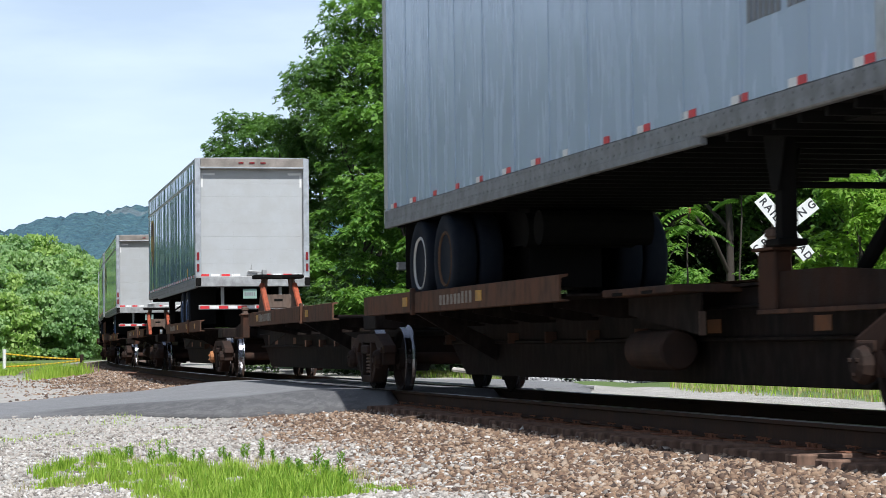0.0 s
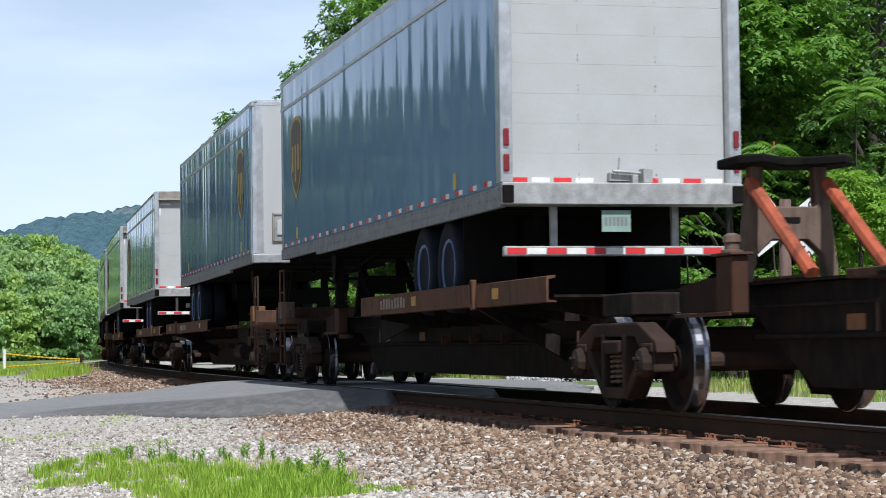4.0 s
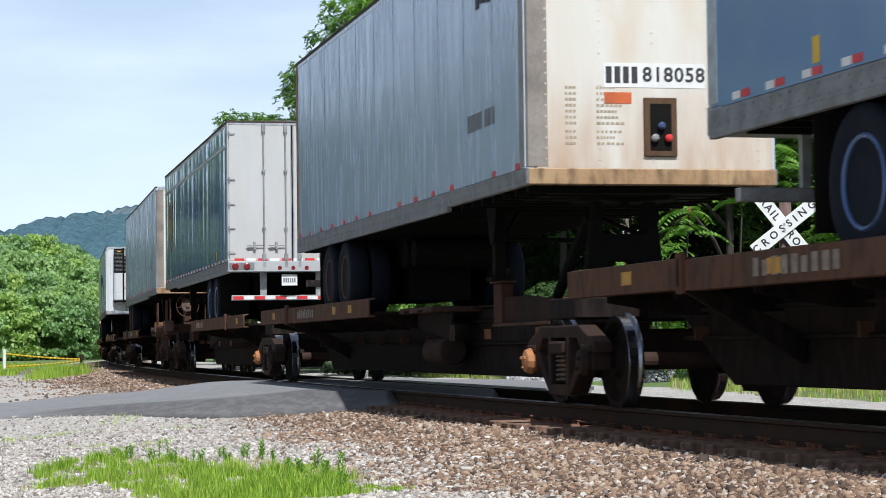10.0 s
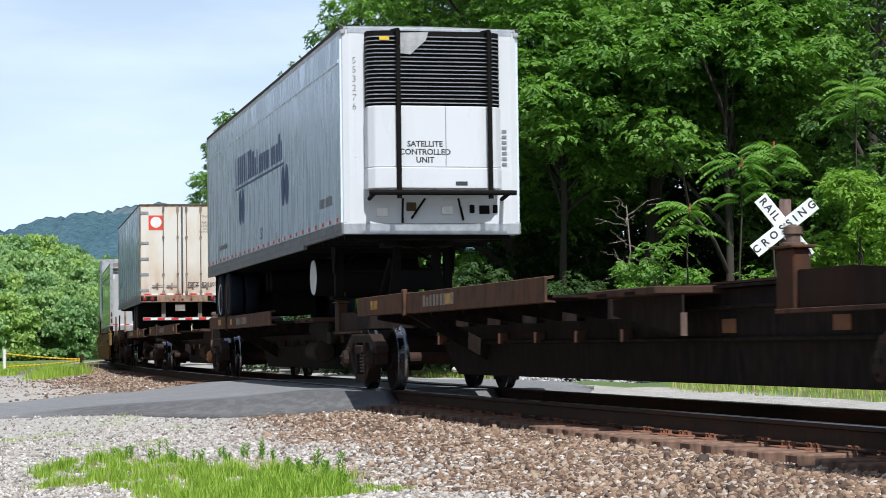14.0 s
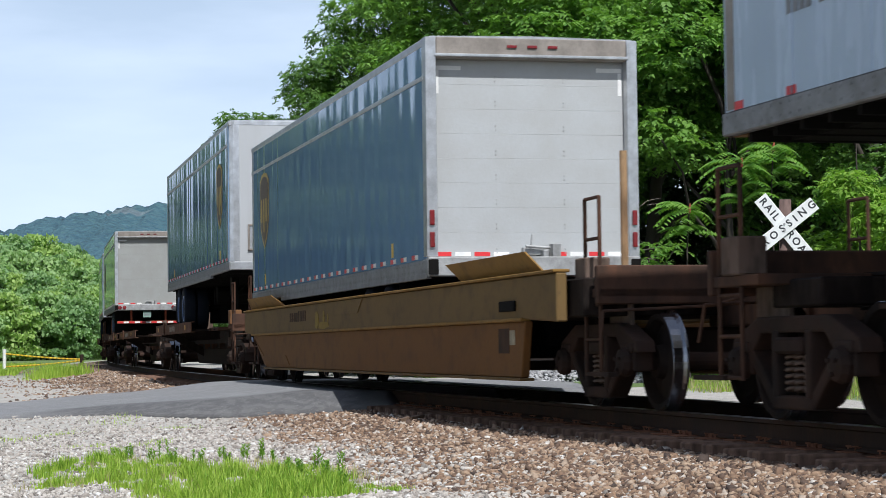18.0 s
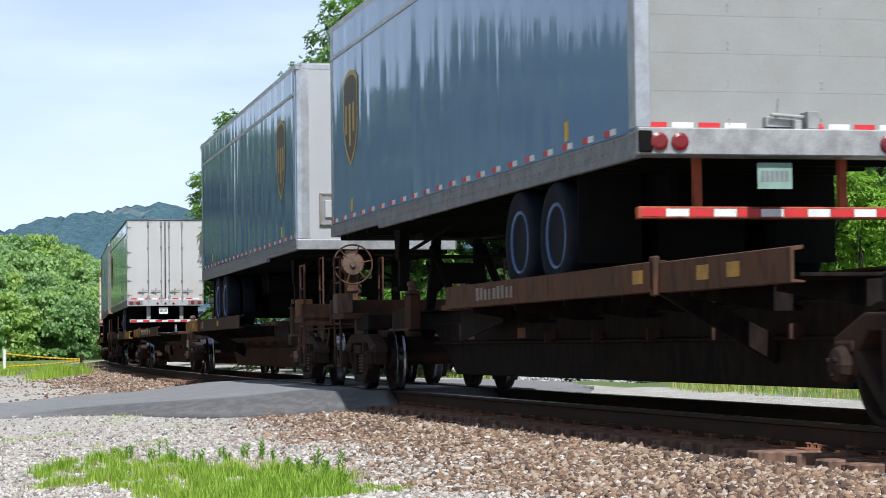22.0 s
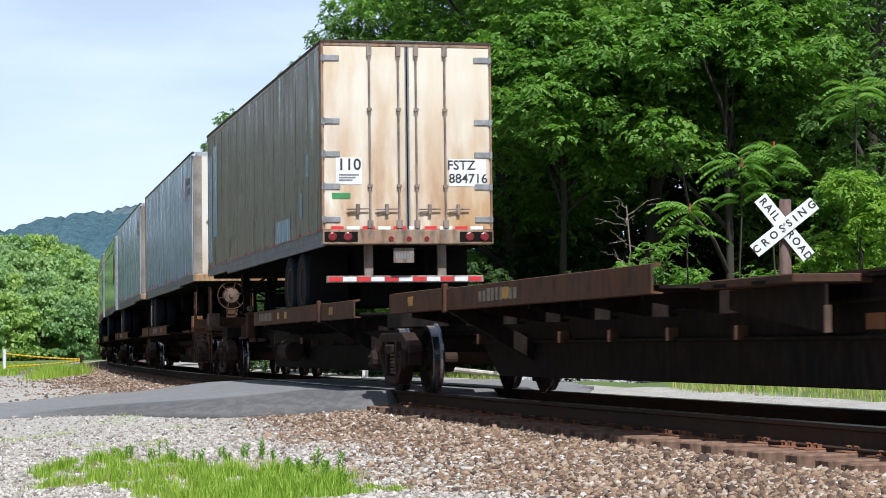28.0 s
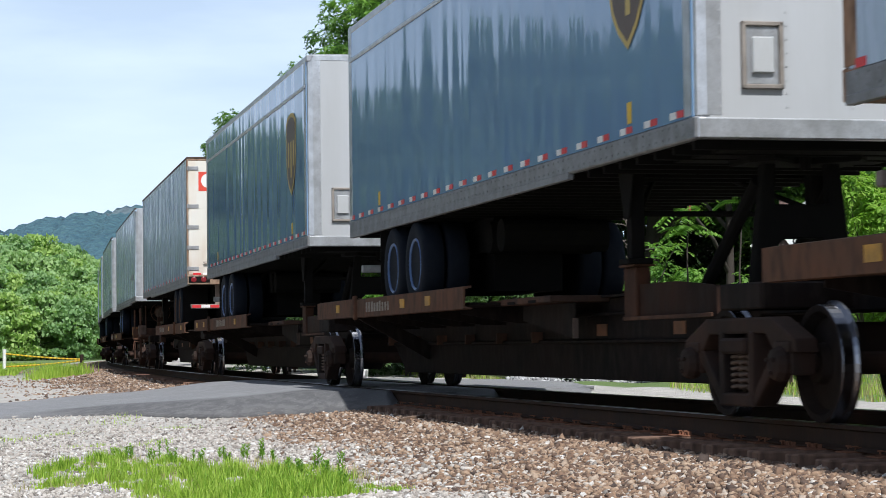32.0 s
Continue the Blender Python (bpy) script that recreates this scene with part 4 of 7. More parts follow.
# truck centres along the train, and the platforms hung between them
CARS = [
    ("A", [219.6, 202.8, 186.1, 169.1, 152.8, 136.4], "TLLLL", 8.8),
    ("B", [131.95, 114.4, 96.5, 79.2], "TLL", 9.7),
    ("C", [74.8, 57.5, 39.0, 21.7], "TTL", 9.5),
    ("D", [17.3, 1.0, -16.6, -33.3, -49.8, -66.2], "TTTTL", 8.8),
    ("W", [-70.6, -89.8], "W", 0.0),
    ("F", [-94.2, -111.9, -131.0, -148.0], "TTL", 9.7),
    ("G", [-152.4, -169.7, -188.3, -205.3], "TTL", 9.8),
    ("H", [-209.8, -228.0, -246.4, -263.9], "TTL", 9.7),
    ("I", [-268.4, -284.6, -301.7, -318.9, -335.6, -352.2], "TTTTL", 8.8),
    ("J", [-356.6, -373.3, -390.1, -407.0, -423.8, -440.5], "TTTTL", 8.8),
    ("K", [-444.9, -462.4, -480.0], "TT", 9.5),
]
OCHRE_CARS = "G"
TRAVEL = [(0, -202.79), (1, -187.74), (2, -172.65), (3, -157.40), (4, -142.0), (5, -126.49), (6, -111.05), (7, -95.5), (8, -79.87), (9, -64.15), (10, -48.35),
          (11, -32.4), (12, -16.3), (13, -0.1), (14, 16.15), (15, 32.42), (16, 48.5), (17, 64.65), (18, 80.9), (19, 97.35), (20, 114.08), (21, 130.81), (22, 147.48),
          (23, 164.13), (24, 180.76), (25, 197.4), (26, 214.15), (27, 231.0), (28, 248.0), (29, 264.86), (30, 281.70), (31, 298.53), (32, 315.37)]


def spot(u, t_shift):
    x, y = on_track(u + t_shift)
    return Vector((x, y, 0.0))


def rows_between(u0, u1, along=0.0):
    """Rows of poses for a body that rides on two points of the train; its origin lies 'along' metres ahead of their middle."""
    rows = []
    for t, s in TRAVEL:
        a, b = spot(u0, s), spot(u1, s)
        d = b - a
        m = Matrix.Translation((a + b) / 2) @ Matrix.Rotation(math.atan2(d.y, d.x), 4, "Z")
        rows.append((float(t), m @ Matrix.Translation((along, 0, 0))))
    return rows


KEYED = []      # (object, rows)


def build_truck(orange=False):
    root = new("rail_truck")
    tagged(root, "rusty two-axle freight car truck with coil springs and bright wheel treads", "railway truck", "trucks under the train")
    R = 0.42
    wm = bmesh.new()
    lathe(wm, [(0.10, -0.09), (0.14, -0.09), (0.15, -0.02), (0.33, 0.02), (0.37, -0.06), (R - 0.006, -0.068), (R - 0.008, 0.0), (R + 0.018, 0.068), (0.36, 0.069), (0.32, 0.04)], "y", 36)
    wheel = part("wheel", wm, M_WHEEL, None, smooth=False)
    tm = bmesh.new()
    lathe(tm, [(R - 0.004, -0.068), (R, -0.064), (R + 0.003, 0.02), (R + 0.03, 0.045), (R + 0.03, 0.062), (R + 0.02, 0.068)], "y", 44, caps=False)
    tread = part("tread", tm, M_TREAD, None, "bright worn wheel tread", smooth=False)
    for ax in (-0.89, 0.89):
        ab = bmesh.new()
        lathe(ab, [(0.06, -1.12), (0.075, -1.0), (0.075, -0.8), (0.085, -0.6), (0.08, 0.0), (0.085, 0.6), (0.075, 0.8), (0.075, 1.0), (0.06, 1.12)], "y", 14)
        axle = part("axle", ab, M_CAST, root)
        axle.matrix_basis = pose(ax, 0, R)
        for sd in (-1, 1):
            w = share("wheel", wheel, root, pose(ax, sd * 0.76, R, 0, 0, 0 if sd < 0 else 180))
            share("tread", tread, w, Matrix.Identity(4))
            cb = bmesh.new()
            lathe(cb, [(0.12, -0.05), (0.13, 0.0), (0.11, 0.05), (0.05, 0.07)], "y", 12)
            for q in range(3):
                qa = 2.1 * q + 0.5
                tube(cb, (0.062 * math.cos(qa), 0.04, 0.062 * math.sin(qa)), (0.062 * math.cos(qa), 0.085, 0.062 * math.sin(qa)), 0.016, 6)
            c = part("bearing_cap", cb, M_ORANGE if (orange and ax < 0) else M_CAST, root)
            c.matrix_basis = pose(ax, sd * 1.12, R, 0, 0, 0 if sd > 0 else 180)
    for sd in (-1, 1):
        # cast side frame with two windows
        fb = bmesh.new()
        y0, y1 = (sd * 1.0 - 0.09, sd * 1.0 + 0.09)
        slab(fb, [(-1.12, 0.50), (-1.08, 0.60), (-0.62, 0.76), (0.62, 0.76), (1.08, 0.60), (1.12, 0.50), (0.72, 0.50), (0.55, 0.64), (-0.55, 0.64), (-0.72, 0.50)], "y", y0, y1)
        slab(fb, [(-0.86, 0.52), (-0.70, 0.52), (-0.30, 0.20), (-0.34, 0.10)], "y", y0, y1)
        slab(fb, [(0.86, 0.52), (0.34, 0.10), (0.30, 0.20), (0.70, 0.52)], "y", y0, y1)
        slab(fb, [(-0.36, 0.10), (0.36, 0.10), (0.30, 0.20), (-0.30, 0.20)], "y", y0 - 0.01, y1 + 0.01)
        for c in (-0.29, 0.29):
            box(fb, c - 0.05, c + 0.05, y0 - 0.01, y1 + 0.01, 0.18, 0.66)
        for c in (-0.89, 0.89):
            box(fb, c - 0.14, c + 0.14, y0 - 0.02, y1 + 0.02, 0.50, 0.58)
            box(fb, c - 0.15, c - 0.11, y0, y1, 0.34, 0.52)
            box(fb, c + 0.11, c + 0.15, y0, y1, 0.34, 0.52)
        part("side_frame", soft(fb, 0.022, 2), M_CAST, root)
        for c in (-0.16, 0.0, 0.16):
            sb = bmesh.new()
            rings = []
            for k in range(49):
                a, z = 2 * math.pi * k / 8, 0.21 + 0.27 * k / 48
                mid, outw = Vector((0.058 * math.cos(a), 0.058 * math.sin(a), z)), Vector((math.cos(a), math.sin(a), 0))
                rings.append([sb.verts.new(mid + outw * (0.014 * math.cos(q)) + Vector((0, 0, 0.014 * math.sin(q)))) for q in (0, 1.257, 2.513, 3.77, 5.027)])
            for ra, rb in zip(rings, rings[1:]):
                for i in range(5):
                    sb.faces.new((ra[i], ra[(i + 1) % 5], rb[(i + 1) % 5], rb[i]))
            bmesh.ops.recalc_face_normals(sb, faces=list(sb.faces))
            sp = part("coil_spring", sb, M_DUST_LIT, root, "dusty coil spring", smooth=True)
            sp.matrix_basis = pose(c, sd * 1.0, 0)
        bb = soft(box(bmesh.new(), -0.24, 0.24, sd * 1.0 - 0.13, sd * 1.0 + 0.13, 0.49, 0.61), 0.02)
        part("bolster_end", bb, M_CAST, root)
        for c in (-0.42, 0.42):
            kb = bmesh.new()
            slab(kb, [(c - 0.06, 0.28), (c + 0.06, 0.28), (c + 0.05, 0.58), (c - 0.05, 0.58)], "y", sd * 0.72 - 0.05, sd * 0.72 + 0.05)
            part("brake_shoe", soft(kb, 0.012), M_CAST, root)
    part("bolster", soft(box(bmesh.new(), -0.22, 0.22, -0.95, 0.95, 0.46, 0.72), 0.03), M_CAST, root)
    beam = bmesh.new()
    for c in (-0.42, 0.42):
        tube(beam, (c, -0.74, 0.42), (c, 0.74, 0.42), 0.035, 8)
    part("brake_beam", beam, M_CAST, root)
    bpy.data.objects.remove(wheel)
    bpy.data.objects.remove(tread)
    return root


def bars(bm, x0, x1, y, z0, z1, count, rng, out=-0.004):
    """Unreadable lettering as a row of plain bars on a face looking to -y."""
    w = (x1 - x0) / count
    for i in range(count):
        a = x0 + i * w
        box(bm, a + 0.12 * w, a + w * rng.uniform(0.6, 0.86), y + out, y + out + 0.003, z0, z1 - rng.choice((0, 0, 0.15)) * (z1 - z0))
    return bm


def build_platform(L, wing, wlen, paint, seed, first, last, hitch, brake_z=1.8, orange=False):
    """One unit of a spine car; x runs ahead, the trucks stand at -L/2 and L/2."""
    rng = random.Random(seed)
    root = new("spine_car_platform")
    tagged(root, "skeletal spine car unit of dark rusty steel with wheel-parking side sills" if paint is M_DECK else "skeletal spine car unit with faded ochre side sills", "railway car", "units of the train")
    h = L / 2
    f = 1 if wing == "L" else -1
    # deep centre sill, fish-bellied between the trucks
    sb = bmesh.new()
    slab(sb, [(-h - 0.5, 0.80), (-h + 1.35, 0.80), (-h + 2.5, 0.22), (h - 2.5, 0.22), (h - 1.35, 0.80), (h + 0.5, 0.80), (h + 0.5, 1.04), (-h - 0.5, 1.04)], "y", -0.33, 0.33)
    part("centre_sill", soft(sb, 0.01), M_SPINE if paint is M_OCHRE else M_STEEL, root)
    for dx in (3.3, 5.6):
        px = -f * (h - dx)
        part("reflector", box(bmesh.new(), px - 0.16, px + 0.16, -0.337, -0.331, 0.66, 0.78), M_DIMREF, root, "grimy orange reflector, dimmed for shade")
    fb = bmesh.new()
    box(fb, -h - 0.45, h + 0.45, -0.42, 0.42, 1.043, 1.066)
    part("top_flange", fb, M_STEEL, root)
    # the wheel-parking platform
    xa, xb = (h - 1.15 - wlen, h - 1.15) if f > 0 else (-h + 1.15, -h + 1.15 + wlen)
    brk = xb - 2.7 if f > 0 else xa + 2.9
    db = bmesh.new()
    box(db, xa + 0.05, xb - 0.05, -1.27, -0.58, 1.02, 1.045)
    box(db, xa + 0.05, xb - 0.05, 0.58, 1.27, 1.02, 1.045)
    part("wheel_deck", db, M_STEEL, root)
    for sd in (-1, 1):
        for a, b, dz in ((xa, brk - 0.02, 0.0), (brk + 0.02, xb, -0.012)):
            cb = bmesh.new()
            yo = sd * 1.36
            slab(cb, [(yo, 0.99 + dz), (yo, 1.225 + dz), (yo - sd * 0.09, 1.24 + dz), (yo - sd * 0.09, 1.215 + dz), (yo - sd * 0.022, 1.20 + dz), (yo - sd * 0.022, 1.01 + dz), (yo - sd * 0.10, 1.0 + dz), (yo - sd * 0.10, 0.985 + dz)], "x", a, b)
            dark = paint is M_OCHRE and (a >= brk) == (f < 0)
            sill = part("side_sill", cb, M_SILLDARK if dark else paint, root)
            if sd < 0:
                for k in range(rng.choice((1, 1, 2))):
                    xx = rng.uniform(a + 0.3, b - 0.5)
                    rb = box(bmesh.new(), xx, xx + 0.24, yo - 0.006, yo, 1.06 + dz, 1.17 + dz)
                    part("reflector", rb, M_YREF, sill, "faded yellow reflector")
                lx = a + 0.6 + rng.uniform(0, 0.8)
                if dark and f < 0:
                    text = "2-28" if first else "TWIN 28-ALL PURPOSE SPINE"
                    wd = words("lettering", text, 0.20, Matrix.Identity(4), M_STENCIL, sill, "worn pale stencilled lettering", 0.003, 1.25)
                    wd.matrix_basis = pose(a + (0.35 if first else 0.45) - min(v.co.x for v in wd.data.vertices), yo - 0.004, 1.11 + dz, 90, 0, 0)
                elif b - lx > 2.2:
                    lb = bars(bmesh.new(), lx, lx + 1.5, yo, 1.05 + dz, 1.18 + dz, 9, rng)
                    tagged(part("lettering", lb, M_FADED, sill, "faded unreadable stencilled lettering"), kind="stuff")
        # outrigger brace at the break
        ob = bmesh.new()
        slab(ob, [(sd * 1.40, 1.23), (sd * 1.40, 1.0), (sd * 0.36, 0.40), (sd * 0.34, 0.62), (sd * 1.22, 1.06), (sd * 1.24, 1.23)], "x", brk - 0.035, brk + 0.035)
        part("outrigger", soft(ob, 0.008), M_STEEL, root)
        if sd < 0:
            part("sill_splice", soft(box(bmesh.new(), brk - 0.055, brk + 0.055, -1.40, -1.345, 0.95, 1.27), 0.012), M_GEAR, root, "rusty splice bracket on the side sill")
        for k in range(6 if sd < 0 else 0):
            gx = xa + 0.8 + k * (wlen - 1.3) / 5
            if abs(gx - brk) < 0.3:
                continue
            gb = bmesh.new()
            slab(gb, [(sd * 1.26, 0.99), (sd * 1.26, 0.93), (sd * 0.62, 0.82), (sd * 0.34, 0.82), (sd * 0.34, 1.02)], "x", gx - 0.012, gx + 0.012)
            part("rib", gb, M_STEEL, root)
            # tab added in lighter rust to stand in for a sunlit square
            tb = box(bmesh.new(), gx - 0.02, gx + 0.02, min(sd * 0.335, sd * 0.46), max(sd * 0.335, sd * 0.43), 0.60, 0.72)
            part("sunlit_rib_tab", tb, M_GEAR, root)
    # bridge plate with hand holes past the platform
    bx = (xa - 1.9, xa - 0.02) if f > 0 else (xb + 0.02, xb + 1.9)
    bb = bmesh.new()
    slab(bb, [(-0.95, 1.0), (0.95, 1.0), (0.95, 1.07), (-0.95, 1.07)], "x", bx[0], bx[1])
    part("walk_plate", soft(bb, 0.01), M_GEAR, root)
    d = -f
    tip, root_x = (bx[0], bx[1]) if f > 0 else (bx[1], bx[0])
    gb = slab(bmesh.new(), [(root_x, 0.995), (tip, 0.995), (tip, 0.64), (root_x, 0.84)], "y", -0.70, -0.68)
    part("wing_gusset", gb, M_STEEL, root)
    # end flange coloured paler than its gusset for the sun on its face
    part("gusset_flange", box(bmesh.new(), min(tip, tip + d * 0.02), max(tip, tip + d * 0.02), -0.72, -0.665, 0.64, 0.84), M_DUST_LIT, root)
    for q in (0.3, 1.1):
        xs = root_x + d * q
        # flat black strip drawn for the shade inside a hand hole
        part("hand_hole_dark", box(bmesh.new(), min(xs, xs + d * 0.28), max(xs, xs + d * 0.28), -0.956, -0.951, 1.005, 1.035), M_BLACK, root)
    # base of the hitch: cheek plates, ledge and a knob
    b0, b1, b2 = (h - 3.3, h - 2.0, h - 1.05) if f < 0 else (h - 2.2, h - 1.6, h - 0.95)
    def run(a, b):
        return min(d * a, d * b), max(d * a, d * b)
    base = part("hitch_base", soft(box(bmesh.new(), *run(b0, b0 + 0.34), -0.86, -0.72, 0.80, 1.26), 0.012), M_SPINE, root, "dusty brown hitch pedestal")
    part("pedestal_cap", soft(box(bmesh.new(), *run(b0 - 0.04, b0 + 0.38), -0.89, -0.69, 1.262, 1.285), 0.005), M_GEAR, base)
    part("side_plate", slab(bmesh.new(), [(d * (b0 + 0.35), 0.80), (d * (b0 + 0.35), 1.10), (d * b1, 1.10), (d * b2, 1.04), (d * b2, 0.80)], "y", -0.83, -0.80), M_SILLBROWN, base)
    part("base_ledge", soft(box(bmesh.new(), *run(b0 + 0.02, b2), -0.88, -0.865, 0.785, 0.82), 0.004), M_GEAR, base)
    if orange:
        part("orange_box", soft(box(bmesh.new(), *run(h - 2.35, h - 1.95), -0.55, -0.15, 1.07, 1.30), 0.01), M_ORANGEBOX, root, "bright orange equipment box on the deck")
    kn = bmesh.new()
    lathe(kn, [(0.09, 1.286), (0.09, 1.305), (0.06, 1.31), (0.06, 1.36), (0.075, 1.37), (0.07, 1.42), (0.03, 1.44)], "z", 12, Matrix.Translation((d * (b0 + 0.17), -0.79, 0)))
    part("knob", kn, M_DUST_LIT, base)
    # fifth-wheel hitch: raised under a trailer, else folded
    hx = -f * (h - 1.3)
    if hitch != "down":
        hb = bmesh.new()
        # portal of two leaning legs, a cross plate with an arch below it
        if hitch == "panel":
            slab(hb, [(-0.46, 1.06), (0.46, 1.06), (0.36, 1.96), (0.27, 1.96), (0.26, 1.80), (-0.26, 1.80), (-0.27, 1.96), (-0.36, 1.96)], "x", hx - 0.07, hx + 0.07)
        else:
            slab(hb, [(-0.44, 1.06), (-0.34, 1.06), (-0.29, 1.30), (-0.16, 1.42), (0.16, 1.42), (0.29, 1.30), (0.34, 1.06), (0.44, 1.06), (0.33, 2.05), (0.23, 2.05), (0.24, 1.70), (-0.24, 1.70), (-0.23, 2.05), (-0.33, 2.05)], "x", hx - 0.07, hx + 0.07)
        # hitches under trailers go black: the shade there is put into colour
        hcol, scol = {"empty": (M_DUST_LIT, M_RED), "brown": (M_DUST_LIT, M_GEAR), "panel": (M_DUST_LIT, M_GEAR)}.get(hitch, (M_BLACK, M_BLACK))
        stand = part("hitch_stand", soft(hb, 0.012), hcol, root)
        if hitch != "up":
            for z in (1.56, 1.42) if hitch == "panel" else (1.56,):
                # flat black patch drawn for the shade inside the slot
                part("hitch_slot_dark", box(bmesh.new(), hx + 0.07, hx + 0.074, -0.09, 0.09, z, z + (0.10 if hitch == "panel" else 0.05)), M_BLACK, stand)
            for sd in (-1, 1):
                post = bmesh.new()
                z0 = 1.93 if hitch == "panel" else 1.74
                tube(post, (hx, sd * 0.30, z0), (hx, sd * 0.28, 2.04), 0.07, 12)
                part("hitch_post", post, M_GEAR, stand)
        tb = bmesh.new()
        slab(tb, [(hx - 0.30, -0.5), (hx + 0.20, -0.52), (hx + 0.42, -0.36), (hx + 0.12, -0.08), (hx + 0.12, 0.08), (hx + 0.42, 0.36), (hx + 0.20, 0.52), (hx - 0.30, 0.5)], "z", 2.03, 2.11)
        part("hitch_plate", soft(tb, 0.015), M_BLACK, root)
        pb = bmesh.new()
        for sd in (-1, 1):
            tube(pb, (hx + f * 0.05, sd * 0.34, 1.9), (hx + f * 1.25, sd * 0.34, 1.10), 0.06, 8)
        part("hitch_strut", pb, scol, root)
    else:
        hb = bmesh.new()
        slab(hb, [(hx - 1.0, 1.06), (hx + 1.1, 1.06), (hx + 0.9, 1.24), (hx - 0.5, 1.40), (hx - 0.9, 1.40)] if f < 0 else [(hx + 1.0, 1.06), (hx - 1.1, 1.06), (hx - 0.9, 1.24), (hx + 0.5, 1.40), (hx + 0.9, 1.40)], "y", -0.42, 0.42)
        part("folded_hitch", soft(hb, 0.02), M_CAST, root)
    # brake gear under the sill
    if rng.random() < 0.4:
        gb = bmesh.new()
        gx = -f * (wlen * 0.5 - 2.2)
        tube(gb, (gx - 0.5, -0.62, 0.52), (gx + 0.5, -0.62, 0.52), 0.18, 16)
        part("air_reservoir", soft(gb, 0.02), M_CAST, root)
    rb = bmesh.new()
    tube(rb, (-h + 1.5, -0.37, 0.62), (h - 1.5, -0.37, 0.60), 0.022, 6)
    tube(rb, (-h + 1.5, -0.40, 0.86), (h - 1.5, -0.40, 0.88), 0.018, 6)
    part("brake_pipe", rb, M_STEEL, root)
    # body bolsters over the trucks
    for e in (-1, 1):
        eb = bmesh.new()
        slab(eb, [(e * h - 0.42, 0.82), (e * h + 0.42, 0.82), (e * h + 0.42, 1.02), (e * h - 0.42, 1.02)], "y", -1.05, 1.05)
        part("body_bolster", soft(eb, 0.015), M_STEEL, root)
    for e, want in ((1, first), (-1, last)):
        if want:
            end_gear(root, e, h, rng, e > 0, brake_z)
    return root


def end_gear(root, e, h, rng, brake=True, brake_z=1.8):
    """Coupler, end platform, ladders and hand brake at a car's outer end."""
    x0 = e * (h + 0.45)
    cb = bmesh.new()
    box(cb, min(x0, x0 + e * 1.55), max(x0, x0 + e * 1.55), -0.10, 0.10, 0.72, 0.92)
    slab(cb, [(x0 + e * 1.35, -0.16), (x0 + e * 1.80, -0.20), (x0 + e * 1.86, 0.02), (x0 + e * 1.66, 0.06), (x0 + e * 1.66, 0.17), (x0 + e * 1.35, 0.16)], "z", 0.66, 0.98)
    part("coupler", soft(cb, 0.015), M_GEAR, root)
    xe = e * (h + 1.0)
    pb = bmesh.new()
    box(pb, min(xe - e * 0.9, xe), max(xe - e * 0.9, xe), -1.30, 1.30, 0.98, 1.06)
    part("end_platform", soft(pb, 0.008), M_GEAR, root)
    sb = bmesh.new()
    box(sb, min(xe, xe - e * 0.08), max(xe, xe - e * 0.08), -1.32, 1.32, 0.92, 1.26)
    part("end_sill", soft(sb, 0.012), M_GEAR, root)
    hb = bmesh.new()
    tube(hb, (x0 + e * 1.2, 0.25, 0.8), (x0 + e * 1.75, 0.3, 0.45), 0.03, 8)
    tube(hb, (x0 + e * 1.75, 0.3, 0.45), (x0 + e * 1.95, 0.1, 0.5), 0.03, 8)
    part("air_hose", hb, M_BLACK, root)
    for y in (-1.26, 1.26):
        lb = bmesh.new()
        for dx in (0.0, 0.42):
            tube(lb, (xe - e * (0.1 + dx), y, 0.30), (xe - e * (0.1 + dx), y, 1.86), 0.018, 7)
        for z in (0.32, 0.62, 0.92, 1.5, 1.86):
            tube(lb, (xe - e * 0.1, y, z), (xe - e * 0.52, y, z), 0.016, 7)
        part("ladder", lb, M_GEAR, root)
        fb = bmesh.new()
        box(fb, xe - 0.35, xe + 0.25, y - 0.05, y + 0.05, 0.30, 0.335)
        part("step", fb, M_CAST, root)
    if brake and brake_z:
        wb = bmesh.new()
        yb, zb, xw = -0.42, brake_z, xe - e * 0.5
        seg = 28
        for i in range(seg):
            a0, a1 = 2 * math.pi * i / seg, 2 * math.pi * (i + 1) / seg
            tube(wb, (xw, yb + 0.31 * math.cos(a0), zb + 0.31 * math.sin(a0)), (xw, yb + 0.31 * math.cos(a1), zb + 0.31 * math.sin(a1)), 0.014, 6, caps=False)
        for i in range(6):
            a0 = math.pi * i / 3 + 0.2
            tube(wb, (xw, yb, zb), (xw, yb + 0.31 * math.cos(a0), zb + 0.31 * math.sin(a0)), 0.012, 6)
        bwheel = part("brake_wheel", wb, M_GEAR, root)
        hub = bmesh.new()
        lathe(hub, [(0.17, xw - e * 0.012), (0.165, xw + e * 0.004), (0.05, xw + e * 0.02), (0.045, xw + e * 0.05)], "x", 20, Matrix.Translation((0, yb, zb)))
        part("hub_plate", hub, M_DUST_LIT, bwheel, "dusty tan hub plate")
        gb = bmesh.new()
        lathe(gb, [(0.19, xw - e * 0.10), (0.20, xw - e * 0.06), (0.10, xw - e * 0.02)], "x", 18, Matrix.Translation((0, yb, zb)))
        box(gb, min(xw - e * 0.22, xw - e * 0.10), max(xw - e * 0.22, xw - e * 0.10), yb - 0.10, yb + 0.10, 1.06, zb + 0.22)
        part("brake_housing", soft(gb, 0.006), M_GEAR, root)
        for y in (yb - 0.46, yb + 0.5):
            rb = bmesh.new()
